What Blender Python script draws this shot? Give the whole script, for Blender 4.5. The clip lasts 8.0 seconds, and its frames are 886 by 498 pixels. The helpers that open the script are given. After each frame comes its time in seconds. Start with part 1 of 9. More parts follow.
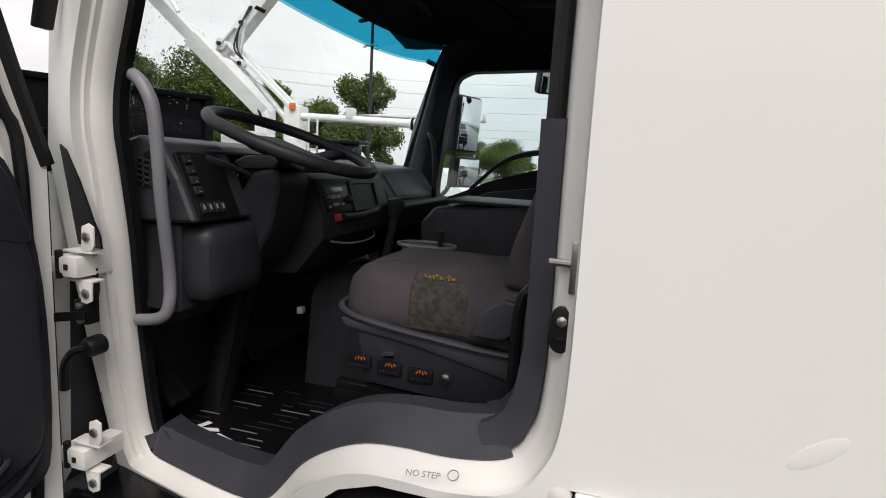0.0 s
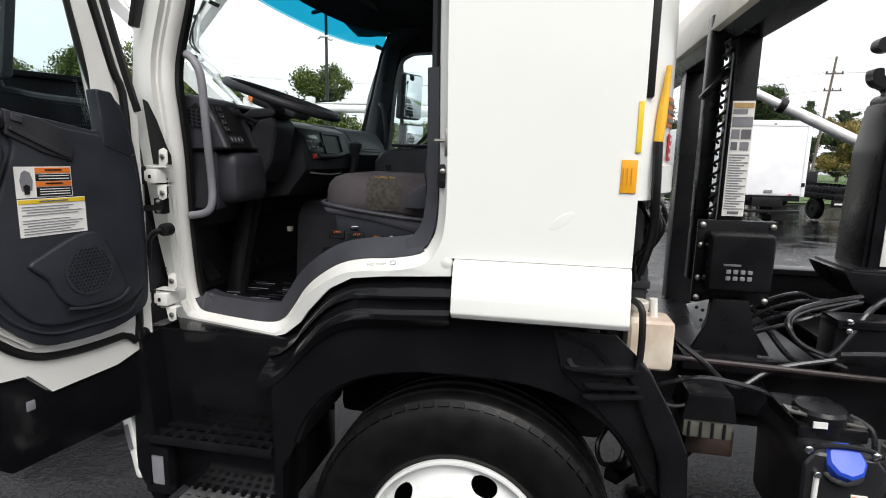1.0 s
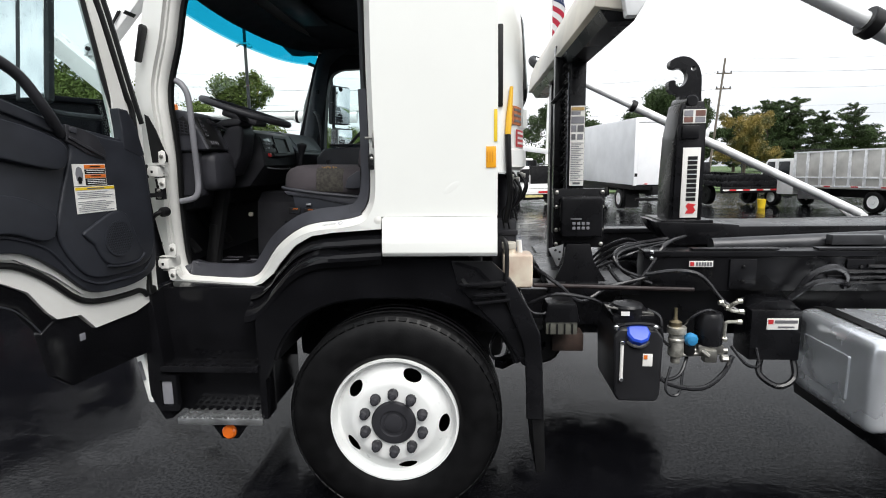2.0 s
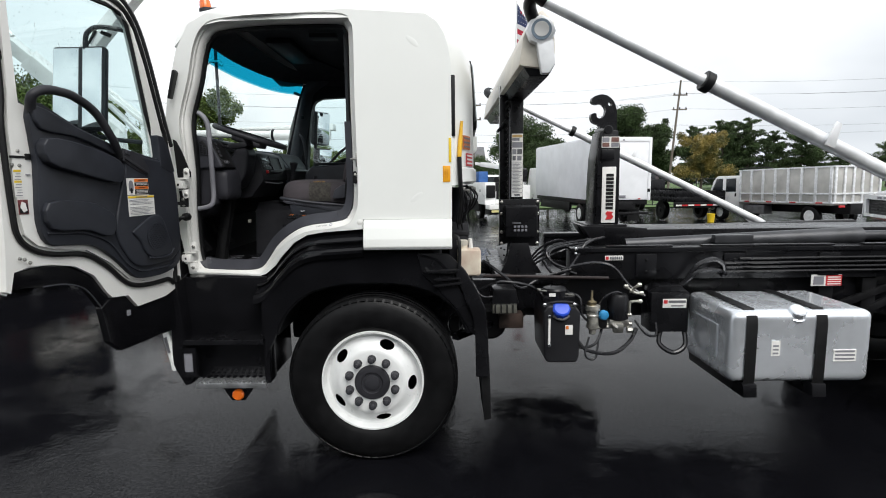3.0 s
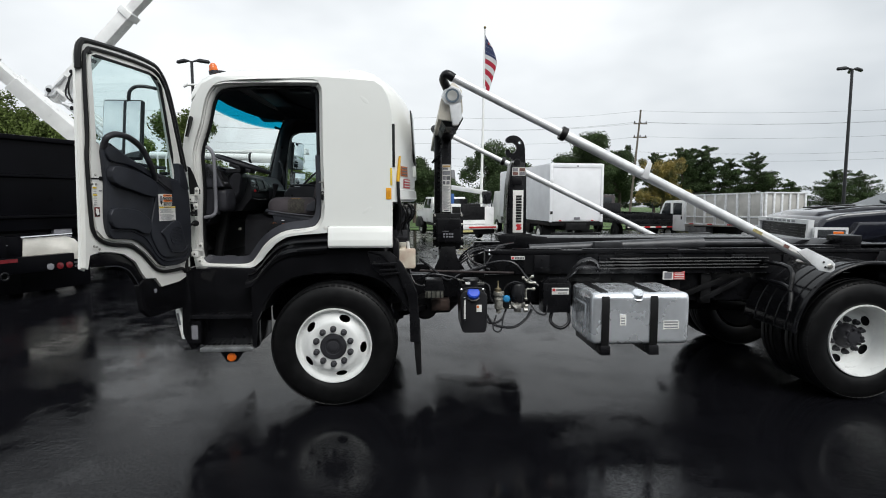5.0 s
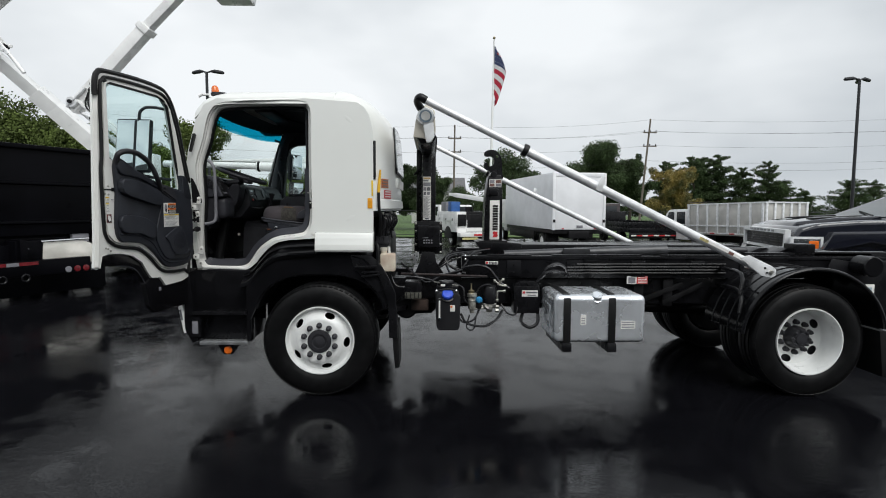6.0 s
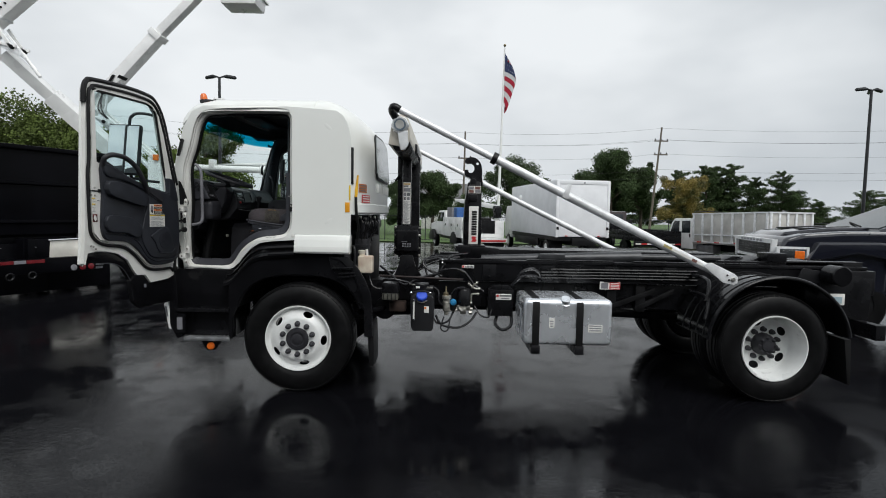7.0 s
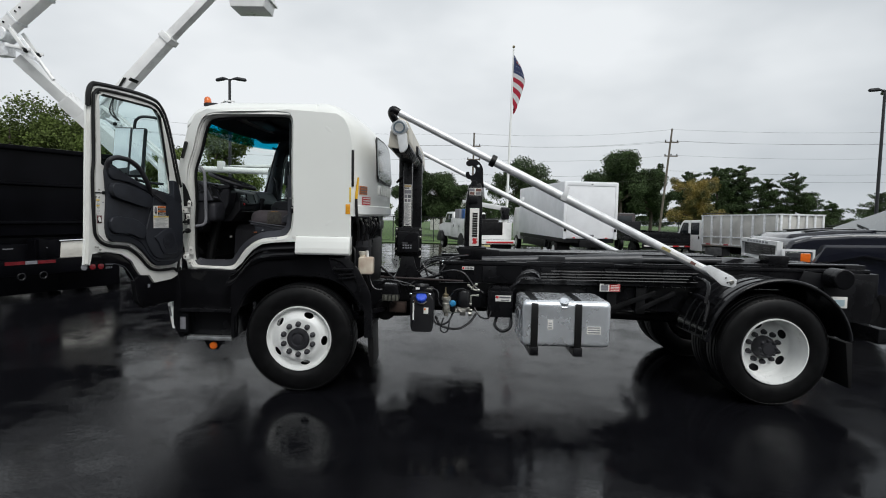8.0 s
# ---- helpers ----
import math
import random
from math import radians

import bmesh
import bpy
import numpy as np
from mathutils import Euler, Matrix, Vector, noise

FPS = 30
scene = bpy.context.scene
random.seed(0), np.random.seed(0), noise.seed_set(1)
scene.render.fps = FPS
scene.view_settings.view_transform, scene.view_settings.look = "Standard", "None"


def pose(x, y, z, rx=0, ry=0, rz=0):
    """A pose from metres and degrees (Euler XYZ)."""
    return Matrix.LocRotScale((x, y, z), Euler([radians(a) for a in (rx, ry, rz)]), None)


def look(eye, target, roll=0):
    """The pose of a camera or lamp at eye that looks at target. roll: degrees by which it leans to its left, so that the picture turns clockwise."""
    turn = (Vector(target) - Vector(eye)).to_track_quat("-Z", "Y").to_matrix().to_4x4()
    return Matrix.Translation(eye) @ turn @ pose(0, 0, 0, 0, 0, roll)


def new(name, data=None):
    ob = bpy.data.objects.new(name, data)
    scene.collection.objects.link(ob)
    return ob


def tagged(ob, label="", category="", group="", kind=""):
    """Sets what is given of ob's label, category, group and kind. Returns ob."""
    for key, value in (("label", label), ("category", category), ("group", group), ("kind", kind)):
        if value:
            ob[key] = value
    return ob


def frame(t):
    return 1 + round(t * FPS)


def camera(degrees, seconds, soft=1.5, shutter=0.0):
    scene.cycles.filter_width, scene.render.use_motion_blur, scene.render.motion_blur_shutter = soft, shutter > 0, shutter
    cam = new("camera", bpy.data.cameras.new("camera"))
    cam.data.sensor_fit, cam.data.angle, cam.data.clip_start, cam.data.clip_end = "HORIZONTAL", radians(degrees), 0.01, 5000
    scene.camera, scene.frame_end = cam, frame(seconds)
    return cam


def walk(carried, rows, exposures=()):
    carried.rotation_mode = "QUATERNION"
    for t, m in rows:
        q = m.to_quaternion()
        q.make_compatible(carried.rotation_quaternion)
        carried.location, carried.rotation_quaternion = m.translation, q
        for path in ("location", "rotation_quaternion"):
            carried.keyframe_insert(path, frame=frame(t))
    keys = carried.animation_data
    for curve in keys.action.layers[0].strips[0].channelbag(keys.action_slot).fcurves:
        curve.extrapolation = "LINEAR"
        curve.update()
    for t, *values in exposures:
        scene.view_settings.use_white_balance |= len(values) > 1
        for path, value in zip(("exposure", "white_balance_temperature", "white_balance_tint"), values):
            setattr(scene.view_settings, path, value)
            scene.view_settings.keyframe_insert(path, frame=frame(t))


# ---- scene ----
cam = camera(78.8, 8.0, 1.0)
PATH = [
    (0, (-0.047, -0.811, 1.968), (-0.546, 1.1, 1.665), 3.5),
    (0.5, (0.079, -1.18, 1.865), (-0.357, 0.745, 1.543), 3.5),
    (1, (0.244, -1.579, 1.785), (-0.129, 0.358, 1.452), 1.2),
    (1.5, (0.326, -2.0, 1.736), (0.08, -0.043, 1.407), -0.8),
    (2, (0.393, -2.383, 1.727), (0.269, -0.413, 1.408), -0.8),
    (3.5, (0.507, -3.451, 1.712), (0.5175, -1.464, 1.4865), -0.6),
    (4, (0.597, -3.77, 1.689), (0.634, -1.78, 1.492), -0.6),
    (4.5, (0.62, -4.076, 1.683), (0.69, -2.086, 1.496), -0.9),
    (5, (0.694, -4.327, 1.697), (0.783, -2.337, 1.515), -0.0),
    (6.5, (1.175, -4.919, 1.716), (1.194, -2.924, 1.575), 0.6),
    (7, (1.338, -4.967, 1.712), (1.338, -2.972, 1.578), 1.1),
    (7.5, (1.421, -4.989, 1.712), (1.4, -2.993, 1.58), 1.3),
    (8, (1.432, -5.004, 1.72), (1.397, -3.009, 1.59), 1.2),
]
EXPOSURES = [(0.0, 0.50, 6850, 16), (0.5, 0.60, 6650, 12), (1.0, 0.88, 6600, 11), (1.5, 0.99, 6550, 10.5), (2.0, 0.90, 6500, 10), (3.5, 0.55, 6450, 9), (5.0, 0.34, 6400, 8), (6.5, 0.15, 6400, 8), (8.0, 0.10, 6380, 8)]
walk(cam, [(t, look(eye, target, roll)) for t, eye, target, roll in PATH], EXPOSURES)

# ---- light ----
world = bpy.data.worlds.new("overcast_sky")
scene.world = world
world.use_nodes = True
wn, wl = world.node_tree.nodes, world.node_tree.links
wn.clear()
SUN_EL, SUN_AZ = radians(51), radians(156)      # behind the walk, over its right shoulder
sky = wn.new("ShaderNodeTexSky")
sky.sky_type, sky.sun_disc, sky.sun_elevation, sky.sun_rotation = "NISHITA", False, SUN_EL, SUN_AZ
sky.air_density, sky.dust_density, sky.ozone_density = 1.0, 6.0, 1.0
grey = wn.new("ShaderNodeHueSaturation")
grey.inputs["Saturation"].default_value = 0.10
coord = wn.new("ShaderNodeTexCoord")
stretch = wn.new("ShaderNodeMapping")
stretch.inputs["Scale"].default_value = (1.0, 1.0, 2.2)
stretch.inputs["Rotation"].default_value = (0.0, radians(24), 0.0)
cloud = wn.new("ShaderNodeTexNoise")
cloud.inputs["Scale"].default_value, cloud.inputs["Detail"].default_value, cloud.inputs["Roughness"].default_value = 1.7, 4.5, 0.50
ramp = wn.new("ShaderNodeValToRGB")
ramp.color_ramp.elements[0].position, ramp.color_ramp.elements[0].color = 0.33, (0.60, 0.63, 0.66, 1)
ramp.color_ramp.elements[1].position, ramp.color_ramp.elements[1].color = 0.66, (0.98, 0.99, 1.0, 1)
layer = wn.new("ShaderNodeMix")
layer.data_type = "RGBA"
layer.inputs["Factor"].default_value = 0.95
lift = wn.new("ShaderNodeMix")
lift.data_type, lift.blend_type = "RGBA", "MULTIPLY"
lift.inputs["Factor"].default_value = 1.0
lift.inputs[7].default_value = (7.2, 7.25, 7.35, 1)
back = wn.new("ShaderNodeBackground")
back.inputs["Strength"].default_value = 0.117
wout = wn.new("ShaderNodeOutputWorld")
wl.new(sky.outputs[0], grey.inputs["Color"])
wl.new(coord.outputs["Generated"], stretch.inputs[0])
wl.new(stretch.outputs[0], cloud.inputs["Vector"])
wl.new(cloud.outputs[0], ramp.inputs[0])
wl.new(ramp.outputs[0], lift.inputs[6])
wl.new(grey.outputs[0], layer.inputs[6])
wl.new(lift.outputs[2], layer.inputs[7])
wl.new(layer.outputs[2], back.inputs["Color"])
wl.new(back.outputs[0], wout.inputs[0])

sun_data = bpy.data.lights.new("sun", "SUN")
sun_data.energy, sun_data.angle, sun_data.color = 1.8, radians(40), (1.0, 0.98, 0.95)
sun = new("sun", sun_data)
sun.matrix_world = look((4, -9, 12), (0, 0, 0))


# ---- materials ----
def mat(name, col, rough=0.5, metal=0.0, var=0.12, scale=6.0, bump=0.05, bscale=90.0, coat=0.0, rvar=0.1, tint=None, spread=0.0, dist=0.002, spec=0.5):
    """Paint, rubber, plastic, metal: two scales of variation in colour, uneven gloss and a fine relief."""
    m = bpy.data.materials.new(name)
    m.use_nodes = True
    n, l = m.node_tree.nodes, m.node_tree.links
    p = n["Principled BSDF"]
    co = n.new("ShaderNodeTexCoord")
    big = n.new("ShaderNodeTexNoise")
    big.inputs["Scale"].default_value, big.inputs["Detail"].default_value = scale, 6.0
    fine = n.new("ShaderNodeTexNoise")
    fine.inputs["Scale"].default_value, fine.inputs["Detail"].default_value = bscale, 4.0
    l.new(co.outputs["Object"], big.inputs["Vector"])
    l.new(co.outputs["Object"], fine.inputs["Vector"])
    mix = n.new("ShaderNodeMix")
    mix.data_type = "RGBA"
    low = tint if tint else tuple(c * (1 - var) for c in col)
    mix.inputs[6].default_value = (*low, 1)
    mix.inputs[7].default_value = (*[min(1, c * (1 + var)) for c in col], 1)
    rr = n.new("ShaderNodeMapRange")
    rr.inputs["From Min"].default_value, rr.inputs["From Max"].default_value = 0.36, 0.64
    l.new(big.outputs[0], rr.inputs["Value"])
    if spread:
        info = n.new("ShaderNodeObjectInfo")
        add = n.new("ShaderNodeMath")
        add.operation = "MULTIPLY_ADD"
        add.inputs[1].default_value = spread
        l.new(info.outputs["Random"], add.inputs[0])
        l.new(rr.outputs[0], add.inputs[2])
        l.new(add.outputs[0], mix.inputs["Factor"])
    else:
        l.new(rr.outputs[0], mix.inputs["Factor"])
    l.new(mix.outputs[2], p.inputs["Base Color"])
    gl = n.new("ShaderNodeMapRange")
    gl.inputs["To Min"].default_value, gl.inputs["To Max"].default_value = max(0.02, rough - rvar), min(1, rough + rvar)
    l.new(fine.outputs[0] if rvar > 0.2 else big.outputs[0], gl.inputs["Value"])
    l.new(gl.outputs[0], p.inputs["Roughness"])
    p.inputs["Metallic"].default_value = metal
    p.inputs["Specular IOR Level"].default_value = spec
    p.inputs["Coat Weight"].default_value = coat
    p.inputs["Coat Roughness"].default_value = 0.06
    if bump:
        b = n.new("ShaderNodeBump")
        b.inputs["Strength"].default_value, b.inputs["Distance"].default_value = bump, dist
        l.new(fine.outputs[0], b.inputs["Height"])
        l.new(b.outputs[0], p.inputs["Normal"])
    return m


def wet_paint(name, col, rough=0.25, drops=0.5, coat=0.6):
    """Paint in the rain: a gloss coat with small standing drops and streaks of water."""
    m = mat(name, col, rough, 0, 0.02, 1.2, 0, 60, coat, 0.04)
    n, l = m.node_tree.nodes, m.node_tree.links
    p, co = n["Principled BSDF"], n["Texture Coordinate"]
    v = n.new("ShaderNodeTexVoronoi")
    v.inputs["Scale"].default_value, v.inputs["Randomness"].default_value = 95.0, 1.0
    l.new(co.outputs["Object"], v.inputs["Vector"])
    k = n.new("ShaderNodeMapRange")
    k.inputs["From Min"].default_value, k.inputs["From Max"].default_value = 0.0, 0.36
    k.inputs["To Min"].default_value, k.inputs["To Max"].default_value = 1.0, 0.0
    l.new(v.outputs["Distance"], k.inputs["Value"])
    b = n.new("ShaderNodeBump")
    b.inputs["Strength"].default_value, b.inputs["Distance"].default_value = drops, 0.0015
    l.new(k.outputs[0], b.inputs["Height"])
    l.new(b.outputs[0], p.inputs["Normal"])
    return m


def glass(name, col=(1, 1, 1), rough=0.0):
    m = bpy.data.materials.new(name)
    m.use_nodes = True
    n, l = m.node_tree.nodes, m.node_tree.links
    n.remove(n["Principled BSDF"])
    out = n["Material Output"]
    clear, shine = n.new("ShaderNodeBsdfTransparent"), n.new("ShaderNodeBsdfGlossy")
    clear.inputs[0].default_value = (*col, 1)
    shine.inputs["Roughness"].default_value = rough
    lw = n.new("ShaderNodeLayerWeight")
    lw.inputs["Blend"].default_value = 0.5
    pw = n.new("ShaderNodeMath")
    pw.operation = "POWER"
    pw.inputs[1].default_value = 4.0
    l.new(lw.outputs["Facing"], pw.inputs[0])
    fr = n.new("ShaderNodeMapRange")
    fr.inputs["To Min"].default_value, fr.inputs["To Max"].default_value = 0.04, 0.7
    l.new(pw.outputs[0], fr.inputs["Value"])
    mx = n.new("ShaderNodeMixShader")
    l.new(fr.outputs[0], mx.inputs[0])
    l.new(clear.outputs[0], mx.inputs[1])
    l.new(shine.outputs[0], mx.inputs[2])
    l.new(mx.outputs[0], out.inputs["Surface"])
    return m


def asphalt():
    """Wet asphalt: dark aggregate under a broken film of water."""
    m = bpy.data.materials.new("wet_asphalt")
    m.use_nodes = True
    n, l = m.node_tree.nodes, m.node_tree.links
    p = n["Principled BSDF"]
    co = n.new("ShaderNodeTexCoord")

    def noise_at(scale, detail, rough=0.5):
        t = n.new("ShaderNodeTexNoise")
        t.inputs["Scale"].default_value, t.inputs["Detail"].default_value, t.inputs["Roughness"].default_value = scale, detail, rough
        l.new(co.outputs["Object"], t.inputs["Vector"])
        return t

    def span(src, a, b, c, d):
        r = n.new("ShaderNodeMapRange")
        r.interpolation_type = "SMOOTHSTEP"
        for k, v in zip(("From Min", "From Max", "To Min", "To Max"), (a, b, c, d)):
            r.inputs[k].default_value = v
        l.new(src, r.inputs["Value"])
        return r.outputs[0]

    pools, stones, patches, ripple = noise_at(0.9, 13, 0.74), noise_at(105, 2, 0.5), noise_at(3.1, 9, 0.68), noise_at(26, 3, 0.5)
    film = span(pools.outputs[0], 0.42, 0.58, 0.0, 1.0)
    mix = n.new("ShaderNodeMix")
    mix.data_type = "RGBA"
    mix.inputs[6].default_value, mix.inputs[7].default_value = (0.0020, 0.0020, 0.0026, 1), (0.0060, 0.0061, 0.0078, 1)
    l.new(patches.outputs[0], mix.inputs["Factor"])
    l.new(mix.outputs[2], p.inputs["Base Color"])
    dry, wet = span(patches.outputs[0], 0.35, 0.65, 0.14, 0.26), span(patches.outputs[0], 0.35, 0.65, 0.04, 0.10)
    rm = n.new("ShaderNodeMix")
    l.new(film, rm.inputs["Factor"])
    l.new(dry, rm.inputs[2])
    l.new(wet, rm.inputs[3])
    l.new(rm.outputs[0], p.inputs["Roughness"])
    b = n.new("ShaderNodeBump")
    b.inputs["Distance"].default_value = 0.0012
    l.new(span(film, 0, 1, 0.8, 0.15), b.inputs["Strength"])
    l.new(stones.outputs[0], b.inputs["Height"])
    wave = n.new("ShaderNodeBump")
    wave.inputs["Distance"].default_value = 0.0022
    l.new(span(film, 0, 1, 0.75, 0.22), wave.inputs["Strength"])
    l.new(ripple.outputs[0], wave.inputs["Height"])
    l.new(b.outputs[0], wave.inputs["Normal"])
    l.new(wave.outputs[0], p.inputs["Normal"])
    grit = noise_at(60, 4, 0.7)
    l.new(span(grit.outputs[0], 0.36, 0.64, 0.03, 0.16), p.inputs["Specular IOR Level"])
    return m


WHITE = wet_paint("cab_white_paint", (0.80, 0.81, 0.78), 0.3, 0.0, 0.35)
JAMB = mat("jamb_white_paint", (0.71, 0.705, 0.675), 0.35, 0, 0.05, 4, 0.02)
BLACK = mat("black_gloss_plastic", (0.0055, 0.0055, 0.0065), 0.14, 0, 0.25, 5, 0.12, 45, 0.0, 0.10, spec=0.26, dist=0.003)
STEEL_BLACK = mat("black_painted_steel", (0.007, 0.007, 0.0082), 0.28, 0, 0.3, 5, 0.18, 110, 0.0, 0.16, spec=0.26)
DARK = mat("dark_chassis", (0.007, 0.007, 0.0078), 0.45, 0, 0.4, 9, 0.3, 70, spec=0.2)
RUBBER = mat("tyre_rubber", (0.005, 0.005, 0.0054), 0.38, 0, 0.3, 14, 0.2, 120, spec=0.2)
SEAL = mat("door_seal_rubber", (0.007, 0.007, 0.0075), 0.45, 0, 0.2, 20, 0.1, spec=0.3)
GREY_TRIM = mat("dark_grey_trim", (0.021, 0.0228, 0.029), 0.42, 0, 0.16, 9, 0.12, 420, spec=0.28)
GREY_PLASTIC = mat("grey_dash_plastic", (0.038, 0.039, 0.047), 0.46, 0, 0.15, 7, 0.15, 380, spec=0.35)
KICK_PLASTIC = mat("dark_kick_plastic", (0.023, 0.023, 0.028), 0.45, 0, 0.2, 7, 0.15, 380, spec=0.3)
SOFT_BLACK = mat("black_interior_plastic", (0.024, 0.024, 0.028), 0.5, 0, 0.2, 9, 0.12, 240, spec=0.3)
LINING = mat("black_roof_lining", (0.055, 0.055, 0.060), 0.8, 0, 0.2, 12, 0.3, 300)
# lighter copy of the dash grey: daylight through the screens put into the colour
LIT_TRIM = mat("grey_trim_lit", (0.10, 0.108, 0.12), 0.5, 0, 0.12, 9, 0.12, 420, spec=0.35)
HANDLE_GREY = mat("grey_grab_rail", (0.20, 0.20, 0.22), 0.45, 0, 0.08, 10, 0.08, 300)
CLOTH = mat("grey_seat_cloth", (0.052, 0.044, 0.049), 0.9, 0, 0.22, 7, 0.5, 420, dist=0.003)
CLOTH_CHECK = mat("worn_check_cloth", (0.042, 0.038, 0.032), 0.9, 0, 0.45, 70, 0.6, 300, dist=0.003)
RIM = mat("white_wheel_paint", (0.73, 0.74, 0.73), 0.3, 0, 0.05, 8, 0.04, 60, 0.3)
ALU = mat("brushed_aluminium", (0.82, 0.85, 0.89), 0.27, 0.72, 0.08, 5, 0.06, 220, rvar=0.08)
ALU_TUBE = mat("dull_aluminium_tube", (0.76, 0.77, 0.78), 0.36, 0.25, 0.12, 9, 0.1, 160)
CHROME = mat("chrome", (0.78, 0.79, 0.80), 0.09, 1.0, 0.03, 5, 0, 60, rvar=0.04)
ZINC = mat("zinc_plated_steel", (0.42, 0.41, 0.38), 0.38, 1.0, 0.25, 25, 0.1)
BRASS = mat("brass_fitting", (0.30, 0.25, 0.16), 0.4, 1.0, 0.2, 25, 0.1)
PAPER = mat("white_label", (0.74, 0.73, 0.70), 0.5, 0, 0.04, 12, 0)
PRINT = mat("label_print", (0.12, 0.12, 0.13), 0.5, 0, 0.1, 12, 0)
RED = mat("red_print", (0.50, 0.02, 0.025), 0.45, 0, 0.1, 12, 0)
ORANGE = mat("orange_print", (0.70, 0.17, 0.02), 0.45, 0, 0.1, 12, 0)
YELLOW = mat("yellow_print", (0.72, 0.50, 0.02), 0.45, 0, 0.1, 12, 0)
AMBER = mat("amber_lens", (0.75, 0.15, 0.015), 0.15, 0, 0.1, 30, 0.2, 200, 0.5)
WATER = bpy.data.materials.new("water_drop")
WATER.use_nodes = True
_p = WATER.node_tree.nodes["Principled BSDF"]
_p.inputs["Transmission Weight"].default_value, _p.inputs["IOR"].default_value, _p.inputs["Roughness"].default_value = 1.0, 1.33, 0.0
BLUE = mat("blue_plastic_cap", (0.02, 0.07, 0.52), 0.35, 0, 0.1, 12, 0.05)
BOTTLE = mat("milky_bottle_plastic", (0.60, 0.54, 0.44), 0.45, 0, 0.12, 9, 0.05, tint=(0.50, 0.38, 0.30))
BEIGE = mat("beige_tarp_housing", (0.62, 0.58, 0.50), 0.4, 0, 0.08, 6, 0.05)
LENS = glass("clear_lens", (0.95, 0.96, 0.97), 0.05)
GLASS = glass("side_glass", (0.84, 0.92, 0.92))
SCREEN = glass("windscreen_glass", (0.86, 0.93, 0.92))
TINT = glass("blue_sun_band", (0.006, 0.27, 0.42))
TINT_EDGE = glass("pale_blue_band_edge", (0.12, 0.46, 0.58))
MIRROR = mat("mirror_silver", (0.85, 0.87, 0.88), 0.03, 1.0, 0.02, 3, 0, rvar=0.01)
ASPHALT = asphalt()


# ---- mesh helpers ----
WORLD_OF = {}


def thing(name, label, category, at=(0, 0, 0), group="", kind=""):
    ob = new(name)
    ob.empty_display_size = 0.2
    ob.matrix_basis = Matrix.Translation(at)
    WORLD_OF[ob.name] = Matrix.Translation(at)
    return tagged(ob, label, category, group, kind)


def mesh_of(name, bm, material, sharp=32):
    bmesh.ops.recalc_face_normals(bm, faces=bm.faces[:])
    me = bpy.data.meshes.new(name)
    bm.to_mesh(me)
    bm.free()
    me.materials.append(material)
    me.shade_smooth()
    me.set_sharp_from_angle(angle=radians(sharp))
    return me


def part(name, bm, material, parent=None, label="", sharp=32):
    """Links a bmesh in world coordinates as one mesh object under a thing or under a part."""
    ob = new(name, mesh_of(name, bm, material, sharp))
    WORLD_OF[ob.name] = Matrix.Identity(4)
    if parent:
        ob.parent = parent
        ob.matrix_parent_inverse = WORLD_OF[parent.name].inverted()
    return tagged(ob, label)


def piece(name, me, m, parent, label=""):
    """One more object on a shared mesh, at the pose m."""
    ob = new(name, me)
    ob.parent = parent
    ob.matrix_parent_inverse = WORLD_OF[parent.name].inverted()
    ob.matrix_basis = m
    WORLD_OF[ob.name] = m.copy()
    return tagged(ob, label)


def join(*bms):
    out = bmesh.new()
    for b in bms:
        me = bpy.data.meshes.new("tmp")
        b.to_mesh(me)
        b.free()
        out.from_mesh(me)
        bpy.data.meshes.remove(me)
    return out


def moved(bm, m):
    bm.transform(m)
    return bm


def bevelled(bm, w, seg=2):
    if w:
        bmesh.ops.bevel(bm, geom=bm.edges[:], offset=w, segments=seg, affect="EDGES", clamp_overlap=True, profile=0.6)
    return bm


def box(x0, x1, y0, y1, z0, z1, bev=0.0, seg=2):
    bm = bmesh.new()
    bmesh.ops.create_cube(bm, size=1, matrix=Matrix.Translation(((x0 + x1) / 2, (y0 + y1) / 2, (z0 + z1) / 2)) @ Matrix.Diagonal((x1 - x0, y1 - y0, z1 - z0, 1)))
    return bevelled(bm, bev, seg)


def on_axis(axis, u, v, w):
    return {"x": (w, u, v), "y": (u, w, v), "z": (u, v, w)}[axis]


def prism(pts, axis, a, b, bev=0.0, seg=2):
    """A polygon (in the plane across the axis) drawn out from a to b."""
    bm = bmesh.new()
    lo = [bm.verts.new(on_axis(axis, u, v, a)) for u, v in pts]
    hi = [bm.verts.new(on_axis(axis, u, v, b)) for u, v in pts]
    bm.faces.new(lo)
    bm.faces.new(hi[::-1])
    for i in range(len(pts)):
        j = (i + 1) % len(pts)
        bm.faces.new((lo[i], hi[i], hi[j], lo[j]))
    bmesh.ops.recalc_face_normals(bm, faces=bm.faces[:])
    return bevelled(bm, bev, seg)


